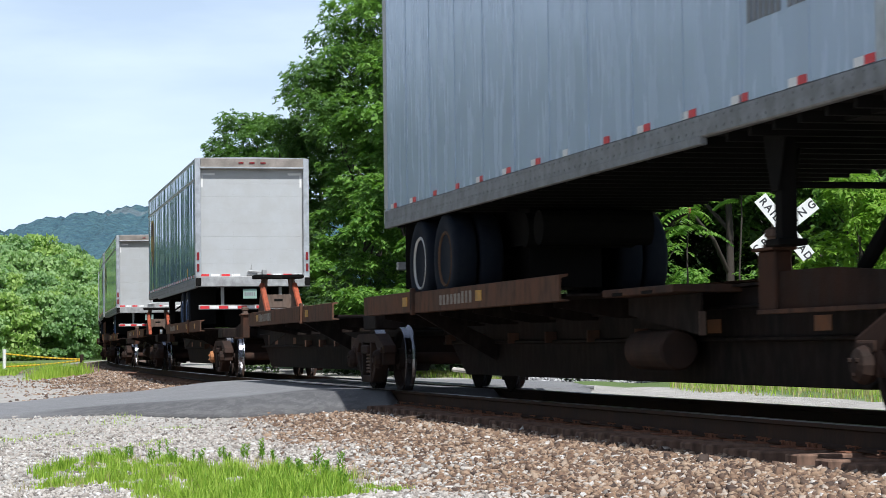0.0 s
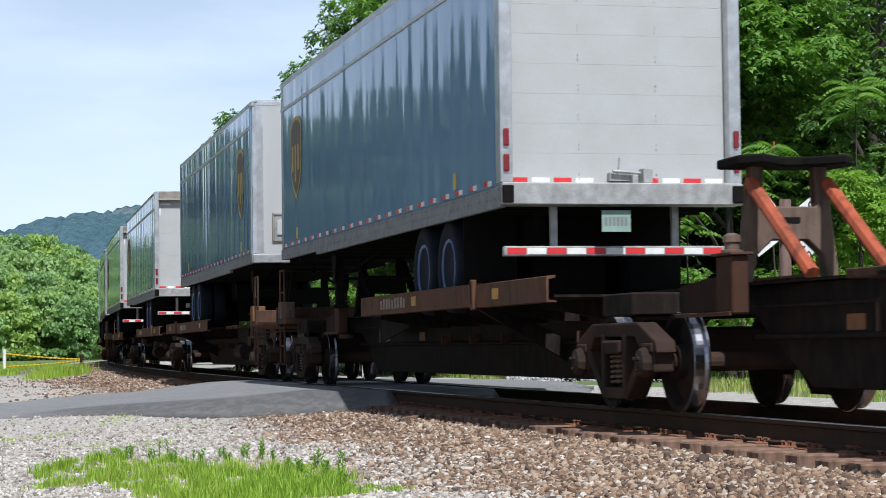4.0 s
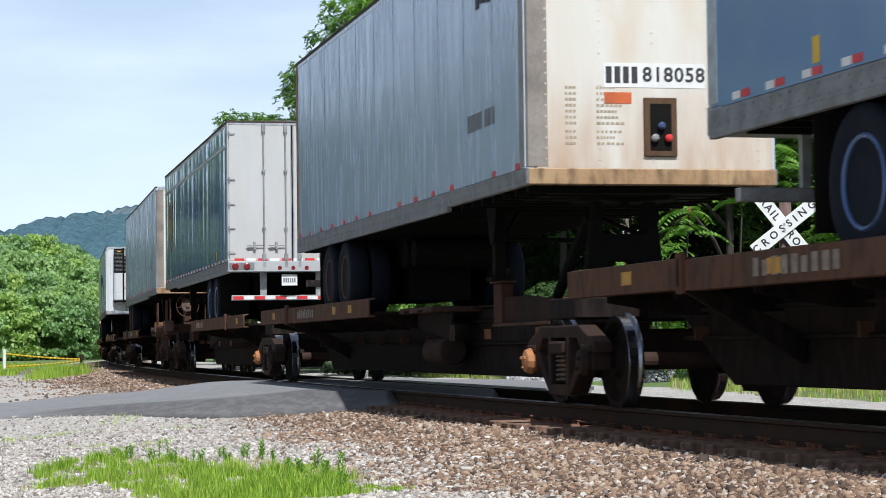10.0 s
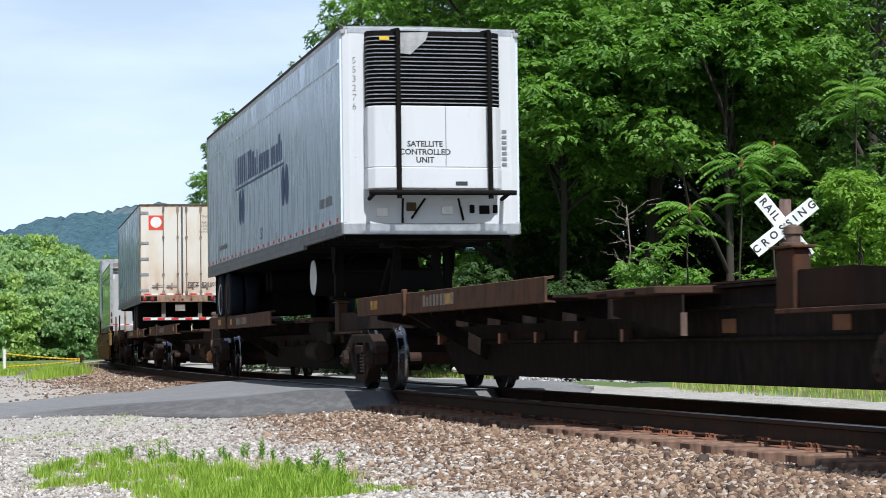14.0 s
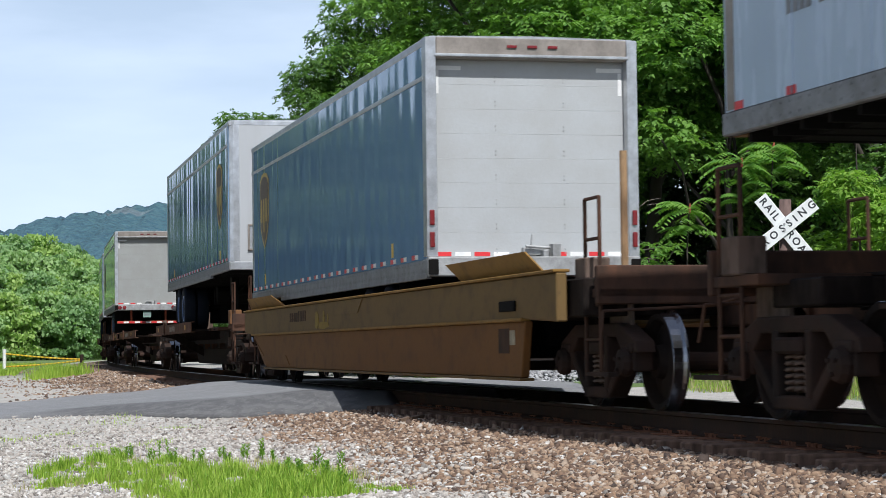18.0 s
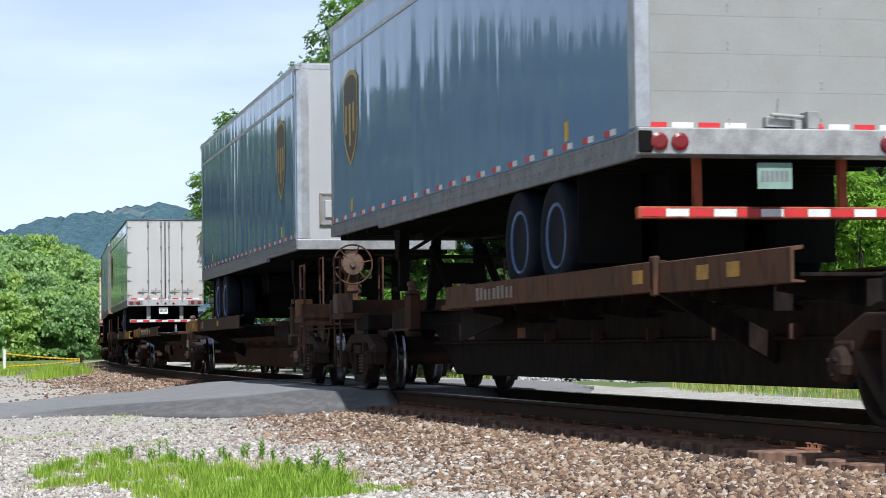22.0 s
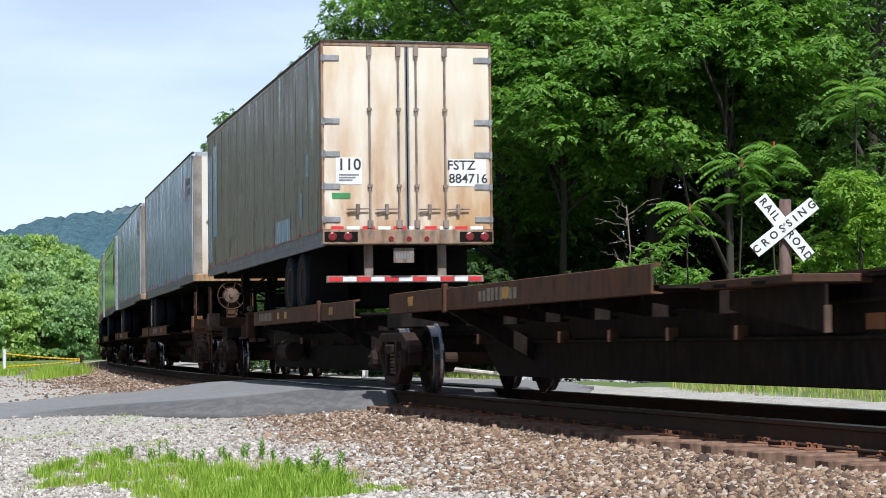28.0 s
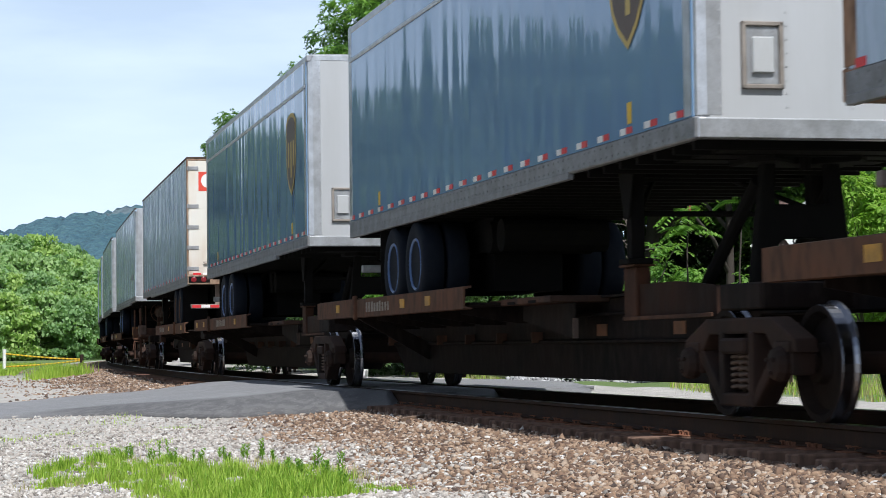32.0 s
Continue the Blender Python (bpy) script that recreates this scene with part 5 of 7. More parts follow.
            tube(rb, (xw - e * 0.1, y, 1.06), (xw - e * 0.1, y, 2.0), 0.015, 7)
            tube(rb, (xw - e * 0.1, y, 2.0), (xw - e * 0.45, y, 2.0), 0.015, 7)
            tube(rb, (xw - e * 0.45, y, 2.0), (xw - e * 0.45, y, 1.06), 0.015, 7)
            tube(rb, (xw - e * 0.1, y, 1.5), (xw - e * 0.45, y, 1.5), 0.013, 7)
            part("grab_rail", rb, M_GEAR, root)
        cb = bmesh.new()
        for i in range(7):
            z = zb - 0.25 - i * 0.13
            box(cb, xw - e * 0.16 - 0.012, xw - e * 0.16 + 0.012, yb + 0.13 - (0.03 if i % 2 else 0.012), yb + 0.13 + (0.03 if i % 2 else 0.012), z - 0.075, z + 0.075)
        part("brake_chain", cb, M_GEAR, root)
    # brackets, uncoupling lever and carrier below the end deck
    bb = bmesh.new()
    slab(bb, [(xe - e * 0.72, 0.99), (xe - e * 0.12, 0.99), (xe - e * 0.12, 0.66), (xe - e * 0.30, 0.58), (xe - e * 0.72, 0.70)], "y", -0.98, -0.94)
    part("end_bracket", soft(bb, 0.008), M_DUST_LIT, root, "dusty tan steel bracket")
    bb = soft(box(bmesh.new(), min(xe - e * 0.62, xe - e * 0.30), max(xe - e * 0.62, xe - e * 0.30), -1.33, -1.10, 1.06, 1.34), 0.012)
    part("tool_box", bb, M_RUSTBOX if brake else M_DUST_LIT, root, "rusty orange box on the end deck")
    lv = bmesh.new()
    tube(lv, (xe + e * 0.10, -1.30, 0.86), (xe + e * 0.10, -0.30, 0.90), 0.014, 7)
    tube(lv, (xe + e * 0.10, -1.30, 0.86), (xe + e * 0.14, -1.34, 0.58), 0.014, 7)
    tube(lv, (xe + e * 0.10, -0.30, 0.90), (xe + e * 0.45, -0.12, 0.98), 0.014, 7)
    part("uncoupling_lever", lv, M_GEAR, root)


def build_well(L):
    """Single-unit well car: deep ochre side sills that drop between the trucks."""
    root = new("well_car")
    tagged(root, "weathered ochre and brown intermodal well car with a deep side sill", "railway car", "units of the train")
    h = L / 2
    rng = random.Random(5)
    for sd in (-1, 1):
        y0, y1 = sd * 1.46 - 0.05, sd * 1.46 + 0.05
        bm = slab(bmesh.new(), [(-h - 0.2, 0.86), (-h + 0.7, 0.82), (h - 0.9, 0.82), (h + 0.2, 0.78), (h + 0.2, 1.22), (-h - 0.2, 1.22)], "y", y0, y1)
        upper = part("upper_side_sill", soft(bm, 0.012), M_WELL, root, "faded ochre upper side sill")
        bm = slab(bmesh.new(), [(-h + 0.75, 0.80), (-h + 2.0, 0.31), (-h + 2.3, 0.27), (h - 1.04, 0.27), (h - 0.88, 0.80)], "y", sd * 1.46 - 0.04, sd * 1.46 + 0.04)
        lower = part("lower_side_sill", soft(bm, 0.01), M_WELL_LOW, root, "brown lower side sill")
        part("ridge", soft(box(bmesh.new(), -h + 0.7, h - 0.9, min(sd * 1.44, sd * 1.535), max(sd * 1.44, sd * 1.535), 0.80, 0.835), 0.008), M_WELL_BRIGHT, root)
        part("top_flange", soft(box(bmesh.new(), -h - 0.2, h + 0.2, min(sd * 1.38, sd * 1.54), max(sd * 1.38, sd * 1.54), 1.222, 1.25), 0.006), M_WELL_BRIGHT, upper)
        part("bottom_flange", soft(box(bmesh.new(), -h + 2.1, h - 1.0, min(sd * 1.38, sd * 1.53), max(sd * 1.38, sd * 1.53), 0.24, 0.268), 0.006), M_WELL, lower)
        for a0, a1, b1, b0 in ((-h - 0.08, -h + 0.2, -h + 2.85, -h + 3.7), (5.89, 5.61, 8.78, 9.02)):
            bm = bmesh.new()
            for yy, zz in ((sd * 1.40, 1.25), (sd * 1.52, 1.45)):
                for xx in ((a0, b0) if zz < 1.3 else (a1, b1)):
                    for t in (0.0, 0.02):
                        bm.verts.new((xx, yy - sd * t, zz))
            bmesh.ops.convex_hull(bm, input=list(bm.verts))
            part("guide_plate", bm, M_WELL_BRIGHT, root, "flared ochre guide plate")
        if sd < 0:
            part("doubler", slab(bmesh.new(), [(-h + 0.95, 0.75), (-h + 2.0, 0.46), (-h + 4.3, 0.47), (-h + 4.65, 0.32), (-h + 2.2, 0.32)], "y", -1.512, -1.501), M_WELL_LOW, lower, "brown doubler plate")
            part("doubler", slab(bmesh.new(), [(-1.45, 1.21), (0.98, 1.21), (0.66, 1.03), (-1.15, 1.03)], "y", -1.522, -1.511), M_WELL, upper, "ochre doubler plate")
            nb = bars(bmesh.new(), -4.85, -3.30, -1.512, 0.98, 1.14, 8, rng)
            tagged(part("lettering", nb, M_SILLDARK, upper, "faded dark reporting marks"), kind="stuff")
            for ax, az, w, t in ((-2.58, 0.87, 0.30, 0.24), (-2.30, 0.86, 0.85, 0.09), (-1.95, 0.95, 0.16, 0.16), (-1.62, 0.94, 0.12, 0.12)):
                part("paint_patch", slab(bmesh.new(), [(ax, az), (ax + 0.5 * w, az - 0.02), (ax + w, az + 0.2 * t), (ax + 0.9 * w, az + 0.8 * t), (ax + 0.55 * w, az + t), (ax + 0.1 * w, az + 0.9 * t)], "y", -1.514, -1.511), M_WORN_YELLOW, upper, "worn yellow paint patch")
            part("data_panel", box(bmesh.new(), 7.75, 8.15, -1.504, -1.501, 0.50, 0.74), M_SILLDARK, lower, "small dark data panel")
            part("data_panel", box(bmesh.new(), 8.17, 8.36, -1.504, -1.501, 0.58, 0.72), M_STENCIL, lower, "small pale data panel")
            part("tag_box", soft(box(bmesh.new(), 7.9, 8.45, -1.54, -1.512, 0.90, 1.0), 0.006), M_BLACK, upper, "black tag holder")
    fb = bmesh.new()
    box(fb, -h + 2.6, h - 2.6, -1.38, 1.38, 0.32, 0.42)
    part("well_floor", fb, M_STEEL, root)
    for e in (-1, 1):
        eb = bmesh.new()
        slab(eb, [(e * (h - 2.4), 0.82), (e * (h + 0.6), 0.82), (e * (h + 0.6), 1.16), (e * (h - 2.4), 1.16)], "y", -1.38, 1.38)
        part("end_deck", soft(eb, 0.015), M_STEEL, root)
        end_gear(root, e, h - 0.2, rng, brake=False)
    pb = bmesh.new()
    tube(pb, (h + 0.3, -0.9, 1.16), (h + 0.3, -0.9, 2.3), 0.035, 8)
    part("stake", pb, M_SILL_TAN, root)
    return root


# ---------------- trailers ----------------
M_FRAME = rusty("rusted rear frame", (0.34, 0.26, 0.19), (0.26, 0.13, 0.07), 0.7)
def words(name, text, size, m, material, parent, label="", bold=0.0, space=1.0):
    """Raised lettering in the built-in font; m puts its middle."""
    cu = bpy.data.curves.new(name, "FONT")
    cu.body, cu.size, cu.extrude, cu.offset, cu.space_character = text, size, 0.0015, bold, space
    cu.align_x, cu.align_y, cu.resolution_u = "CENTER", "CENTER", 3
    tmp = bpy.data.objects.new(name, cu)
    scene.collection.objects.link(tmp)
    me = bpy.data.meshes.new_from_object(tmp.evaluated_get(bpy.context.evaluated_depsgraph_get()))
    bpy.data.objects.remove(tmp)
    me.materials.clear()
    me.materials.append(material)
    ob = new(name, me)
    ob.parent = parent
    ob.matrix_basis = m
    if label:
        tagged(ob, label)
    return ob


ON_REAR = pose(0, 0, 0, 90, 0, 90)        # text plane facing +x
ON_NEAR = pose(0, 0, 0, 90, 0, 0)         # text plane facing -y
ON_FAR = pose(0, 0, 0, 90, 0, 180)

_tyre = {}


def wheel_pair(root, x, y, zc, rim, key):
    """A dual wheel: tyres with tread shoulders, rims and hub."""
    sd = 1 if y > 0 else -1
    if "t" not in _tyre:
        tb = bmesh.new()
        lathe(tb, [(0.30, -0.11), (0.36, -0.135), (0.46, -0.14), (0.505, -0.125), (0.52, -0.09), (0.52, 0.09), (0.505, 0.125), (0.46, 0.14), (0.36, 0.135), (0.30, 0.11)], "y", 32)
        _tyre["t"] = part("tyre", tb, M_TYRE, None, smooth=True)
    if key not in _tyre:
        rb = bmesh.new()
        lathe(rb, [(0.318, -0.118), (0.305, -0.132), (0.285, -0.12), (0.275, -0.03), (0.27, -0.028)], "y", 28, caps=False)
        _tyre[key] = part("rim", rb, rim, None, smooth=False)
        rb = bmesh.new()
        lathe(rb, [(0.272, -0.028), (0.20, 0.015), (0.12, 0.01), (0.11, -0.09), (0.06, -0.10)], "y", 24)
        # blue rims get a black disc: the recess's shade is put into its colour
        _tyre[key + "d"] = part("wheel_disc", rb, M_BLACK if key == "blue" else rim, None)
    for k, yy in enumerate((sd * 1.12, sd * 0.82)):
        t = share("tyre", _tyre["t"], root, pose(x, yy, zc))
        if k == 0:
            share("rim", _tyre[key], t, pose(0, 0, 0, 0, 0, 0 if sd < 0 else 180))
            share("wheel_disc", _tyre[key + "d"], t, pose(0, 0, 0, 0, 0, 0 if sd < 0 else 180))


def shield(root, x, side, z, w=0.98, h=1.25):
    y = side * 1.303
    out = [(-0.5, 0.42), (-0.3, 0.5), (0.0, 0.53), (0.3, 0.5), (0.5, 0.42), (0.5, -0.05), (0.42, -0.25), (0.25, -0.4), (0.0, -0.53), (-0.25, -0.4), (-0.42, -0.25), (-0.5, -0.05)]
    b = slab(bmesh.new(), [(x + a * w, z + c * h) for a, c in out], "y", min(y, y + side * 0.003), max(y, y + side * 0.003))
    e = part("emblem", b, M_GOLD, root, "gold-edged brown shield emblem, weathered")
    b = slab(bmesh.new(), [(x + a * w * 0.88, z + c * h * 0.9) for a, c in out], "y", min(y + side * 0.003, y + side * 0.005), max(y + side * 0.003, y + side * 0.005))
    part("emblem_field", b, M_EMBLEM, e)
    b = bmesh.new()
    y2 = y + side * 0.005
    for k, (a, c, d) in enumerate(((-0.26, 0.16, -0.16), (0.0, 0.16, -0.30), (0.26, 0.16, -0.16))):
        box(b, x + (a - 0.09) * w, x + (a + 0.03) * w, min(y2, y2 + side * 0.002), max(y2, y2 + side * 0.002), z + d * h, z + c * h)
    part("emblem_mark", b, M_GOLD, e)


def build_trailer(k, L, kind, side, face, zb=2.13, zt=5.07, tand=2.5, rim="blue", rear="roll", guard="tape", extras=(), near=-1):
    """Box trailer along x with its rear doors at +x. kind: smooth or seamed sides."""
    rng = random.Random(100 + k)
    root = new("semi_trailer")
    what = {"grey": "glossy grey", "grey2": "pale grey", "silver": "weathered white", "white": "white refrigerated", "tan": "tan patched"}[side]
    tagged(root, f"{what} semi-trailer with {'roll-up' if rear == 'roll' else 'hinged'} rear doors on a spine car", "trailer", "trailers on the train")
    h, W = L / 2, 1.295
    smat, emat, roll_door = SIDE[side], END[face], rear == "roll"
    rims = {"blue": M_RIM_BLUE, "white": M_RIM_WHITE, "rust": M_RIM_RUST}[rim]
    lo, hi = zb + 0.17, zt - 0.10
    # sides
    for sd in (-1, 1):
        cuts = [-h + 0.06, h - 0.06] if kind == "smooth" or sd != near else list(np.linspace(-h + 0.06, h - 0.06, max(9, round(L / 1.22)) + 1))
        for a, b in zip(cuts, cuts[1:]):
            bm = bmesh.new()
            box(bm, a + (0.004 if kind != "smooth" else 0), b - (0.004 if kind != "smooth" else 0), min(sd * W, sd * (W - 0.04)), max(sd * W, sd * (W - 0.04)), lo, hi)
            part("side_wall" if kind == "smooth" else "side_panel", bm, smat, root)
        if kind != "smooth":
            for c in cuts[1:-1]:
                bm = box(bmesh.new(), c - 0.022, c + 0.022, min(sd * W, sd * (W + 0.006)), max(sd * W, sd * (W + 0.006)), lo, hi)
                part("panel_post", bm, smat, root)
        bm = soft(box(bmesh.new(), -h, h, min(sd * (W - 0.08), sd * (W + 0.004)), max(sd * (W - 0.08), sd * (W + 0.004)), zb, lo), 0.012)
        rail = part("bottom_rail", bm, M_GREYRAIL, root, "dull aluminium bottom rail")
        if sd == near:
            bm = soft(box(bmesh.new(), -h + 3.3, h - 0.02, min(sd * (W - 0.05), sd * (W + 0.012)), max(sd * (W - 0.05), sd * (W + 0.012)), zb - 0.055, zb + 0.012), 0.006)
            part("lower_rail", bm, M_GREYRAIL, root)
            if "reefer" not in extras:
                yo, out = sd * (W + 0.004), sd * 0.10
                bm = slab(bmesh.new(), [(-h + 0.24, yo), (-h + 0.10, yo), (-h + 0.025, yo - 0.3 * out), (-h - 0.004, yo - out), (-h - 0.004, yo - 2.2 * out), (-h + 0.012, yo - 2.2 * out), (-h + 0.05, yo - 0.6 * out), (-h + 0.24, yo - 0.2 * out)], "z", lo + 0.01, zt - 0.04)
                part("corner_post", bm, M_CORNER if face == "stained" else M_ALU, root, "rounded metal corner post")
        bm = bmesh.new()
        for i in range(int(L / 0.16) if sd == near else 0):
            x = -h + 0.1 + i * 0.16
            for z in (zb + 0.045, zb + 0.13):
                box(bm, x - 0.009, x + 0.009, min(sd * (W + 0.004), sd * (W + 0.009)), max(sd * (W + 0.004), sd * (W + 0.009)), z - 0.009, z + 0.009)
        if sd == near:
            tagged(part("rivets", bm, M_GREYRAIL, rail), kind="stuff")
        else:
            bm.free()
        bm = soft(box(bmesh.new(), -h, h, min(sd * (W - 0.08), sd * (W + 0.003)), max(sd * (W - 0.08), sd * (W + 0.003)), hi, zt), 0.015)
        part("top_rail", bm, M_ALU if kind == "smooth" else smat, root)
        if kind == "smooth" and sd == near:
            bm = soft(box(bmesh.new(), -h + 0.1, h - 0.1, min(sd * W, sd * (W + 0.02)), max(sd * W, sd * (W + 0.02)), zt - 0.50, zt - 0.45), 0.006)
            part("moulding", bm, M_ALU if "reefer" not in extras else smat, root, "aluminium moulding below the roof")
        # conspicuity tape
        gap = 0.62 if kind == "smooth" else 1.05 if face != "stained" or side == "white" else 0.92
        i = 0
        x = -h + 0.25
        while x < h - 0.3 and sd == near and k < 24:
            for dx, m in ((0.0, M_TAPE_R), (0.16, M_TAPE_W)) if kind == "smooth" or face != "stained" else ((0.0, M_TAPE_R),):
                if kind == "smooth" or rng.random() < 0.93:
                    bm = box(bmesh.new(), x + dx, x + dx + 0.15, min(sd * W, sd * (W + 0.006)), max(sd * W, sd * (W + 0.006)), lo + (0.02 if kind == "smooth" else 0.0), lo + (0.075 if kind == "smooth" else 0.06))
                    part("tape", bm, m, rail)
            x += gap
            i += 1
    # roof, floor, front
    if not roll_door:
        for sd in (-1, 1):
            part("roof_edge", soft(box(bmesh.new(), -h - 0.004, h + 0.014, min(sd * (W - 0.05), sd * (W + 0.012)), max(sd * (W - 0.05), sd * (W + 0.012)), zt - 0.035, zt + 0.016), 0.006), M_ROOFEDGE, root, "dark weathered roof edge")
        part("roof_edge", soft(box(bmesh.new(), h - 0.03, h + 0.02, -W + 0.05, W - 0.05, zt - 0.02, zt + 0.018), 0.006), M_ROOFEDGE, root)
    bm = bmesh.new()
    slab(bm, [(-W + 0.02, zt - 0.02), (W - 0.02, zt - 0.02), (W - 0.06, zt + 0.012), (0, zt + 0.03), (-W + 0.06, zt + 0.012)], "x", -h + 0.01, h - 0.01)
    part("roof", bm, M_ALU, root)
    bm = bmesh.new()
    box(bm, -h + 0.02, h - 0.02, -W + 0.07, W - 0.07, zb + 0.02, zb + 0.14)
    for i in range(int(L / 0.45)):
        x = -h + 0.3 + i * 0.45
        box(bm, x - 0.03, x + 0.03, -W + 0.09, W - 0.09, zb - 0.06, zb + 0.02)
    part("floor_frame", bm, M_BLACK, root)
    r = 0.12
    bm = bmesh.new()
    slab(bm, [(-h - 0.0 + r, -W), (-h + 0.3 * r, -W + 0.3 * r), (-h, -W + r), (-h, W - r), (-h + 0.3 * r, W - 0.3 * r), (-h + r, W), (-h + r + 0.02, W - 0.05), (-h + 0.06, 0), (-h + r + 0.02, -W + 0.05)], "z", zb + 0.16, zt - 0.03)
    part("front_wall", bm, emat, root)
    bm = soft(box(bmesh.new(), -h - 0.012, -h + 0.10, -W + 0.02, W - 0.02, zb, zb + 0.16), 0.01)
    part("front_sill", bm, M_ALU if face in ("white", "clean") else M_SILL_TAN, root, "scuffed metal front sill")
    bm = soft(box(bmesh.new(), -h - 0.006, -h + 0.05, -W + 0.1, W - 0.1, zt - 0.09, zt), 0.01)
    part("front_header", bm, M_ALU, root)
    bm = bmesh.new()
    for y in np.linspace(-W + 0.2, W - 0.2, 5):
        for i in range(26):
            z = zb + 0.25 + i * 0.105
            box(bm, -h - 0.005, -h, y - 0.008, y + 0.008, z - 0.008, z + 0.008)
    tagged(part("front_rivets", bm, emat, root), kind="stuff")
    # kingpin plate, landing gear
    bm = bmesh.new()
    box(bm, -h + 0.25, -h + 1.6, -0.9, 0.9, zb - 0.05, zb + 0.02)
    tube(bm, (-h + 0.95, 0, zb - 0.16), (-h + 0.95, 0, zb), 0.05, 10)
    part("kingpin_plate", bm, M_BLACK, root)
    lx = -h + 2.75
    ground = zb - 0.85
    for sd in (-1, 1):
        bm = bmesh.new()
        box(bm, lx - 0.065, lx + 0.065, sd * 0.85 - 0.065, sd * 0.85 + 0.065, ground + 0.05, zb + 0.02)
        slab(bm, [(lx - 0.22, zb), (lx + 0.22, zb), (lx + 0.07, zb - 0.45), (lx - 0.07, zb - 0.45)], "y", sd * 0.93 - 0.01, sd * 0.93 + 0.01)
        box(bm, lx - 0.13, lx + 0.13, sd * 0.85 - 0.12, sd * 0.85 + 0.12, ground, ground + 0.05)
        part("landing_leg", soft(bm, 0.008), M_BLACK, root)
    bm = bmesh.new()
    tube(bm, (lx, -0.85, zb - 0.4), (lx, 0.85, zb - 0.4), 0.025, 8)
    tube(bm, (lx, -0.8, zb - 0.35), (lx + 0.9, -0.35, zb), 0.025, 8)
    tube(bm, (lx, 0.8, zb - 0.35), (lx + 0.9, 0.35, zb), 0.025, 8)
    part("leg_brace", bm, M_BLACK, root)
    # running gear
    zc = zb - 1.085 + 0.52
    for dx in (tand, tand + 1.25):
        x = h - dx
        bm = bmesh.new()
        tube(bm, (x, -0.95, zc), (x, 0.95, zc), 0.065, 12)
        part("axle", bm, M_BLACK, root)
        for sd in (-1, 1):
            rusted = rim == "white" and dx > tand
            wheel_pair(root, x, sd, zc, M_RIM_RUST if rusted else rims, "rust" if rusted else rim)
    bm = bmesh.new()
    for sd in (-1, 1):
        box(bm, h - tand - 2.3, h - tand + 1.2, sd * 0.5 - 0.04, sd * 0.5 + 0.04, zc + 0.12, zb + 0.02)
    box(bm, h - tand - 2.0, h - tand + 0.9, -0.5, 0.5, zc + 0.2, zb)
    box(bm, h - tand - 1.85, h - tand + 0.55, -0.42, 0.42, zc - 0.34, zc + 0.2)
    for a in (-2.9, -2.35):
        tube(bm, (h - tand + a, -0.62, zb - 0.3), (h - tand + a, 0.62, zb - 0.3), 0.19, 14)
    part("bogie_frame", bm, M_BLACK, root)
    for sd in (-1, 1):
        bm = box(bmesh.new(), h - tand + 0.72, h - tand + 0.735, sd * 0.95 - 0.3, sd * 0.95 + 0.3, zb - 0.85, zb)
        part("mud_flap", bm, M_BLACK, root)
    # rear frame
    roll = rear == "roll"
    stained = face == "stained"
    frame_mat = M_FRAME if stained else M_ALU
    sill_top = zb + (0.20 if roll else 0.19)
    d0, d1 = sill_top + 0.004, (zt - 0.25 if roll else zt - 0.07)
    pt = 0.125 if roll else 0.028
    for sd in (-1, 1):
        bm = box(bmesh.new(), h - 0.18, h + 0.012, min(sd * (W - pt), sd * (W + 0.004)), max(sd * (W - pt), sd * (W + 0.004)), sill_top + 0.002, zt)
        part("rear_post", soft(bm, 0.006), frame_mat if roll or stained else M_DOOR_W, root)
    bm = soft(box(bmesh.new(), h - 0.18, h + 0.010, -W + pt + 0.002, W - pt - 0.002, d1, zt), 0.01)
    header = part("rear_header", bm, M_CORNER if roll else frame_mat, root)
    bm = soft(box(bmesh.new(), h - 0.25, h + 0.05, -W, W, zb - 0.03, sill_top), 0.012)
    part("rear_sill", bm, M_GALV if roll else M_FRAME if stained else M_DOOR_W, root, "scuffed metal rear sill")
    if roll:
        part("header_lip", soft(box(bmesh.new(), h + 0.010, h + 0.03, -W + 0.10, W - 0.10, d1 + 0.02, d1 + 0.055), 0.006), M_ALU, header)
        for y in (-0.25, 0.0, 0.25):
            part("marker_lamp", soft(box(bmesh.new(), h + 0.010, h + 0.03, y - 0.06, y + 0.06, zt - 0.12, zt - 0.085), 0.005), M_LAMP, header)
        n = 8
        for i in range(n):
            a, b = d0 + (d1 - d0) * i / n, d0 + (d1 - d0) * (i + 1) / n
            bm = soft(box(bmesh.new(), h - 0.185, h - 0.145, -W + 0.127, W - 0.127, a + 0.0004, b - 0.0004), 0.0012)
            part("door_panel", bm, M_DOOR_W if guard == "tape" else M_DOOR_D, root)
        if near < 0:
            bm = bmesh.new()
            for y in (-0.42, 0.42):
                for i in range(n):
                    z = d0 + (d1 - d0) * i / n
                    for zz in (0.04, 0.09):
                        box(bm, h - 0.145, h - 0.138, y - 0.007, y + 0.007, z + zz, z + zz + 0.014)
            tagged(part("door_hinges", bm, M_GALV, root), kind="stuff")
            for sd in (-1, 1):
                bm = bmesh.new()
                box(bm, h - 0.145, h - 0.141, min(sd * (W - 0.46), sd * (W - 0.145)), max(sd * (W - 0.46), sd * (W - 0.145)), d1 - 0.12, d1 - 0.07)
                box(bm, h - 0.145, h - 0.141, min(sd * (W - 0.19), sd * (W - 0.145)), max(sd * (W - 0.19), sd * (W - 0.145)), d1 - 0.40, d1 - 0.125)
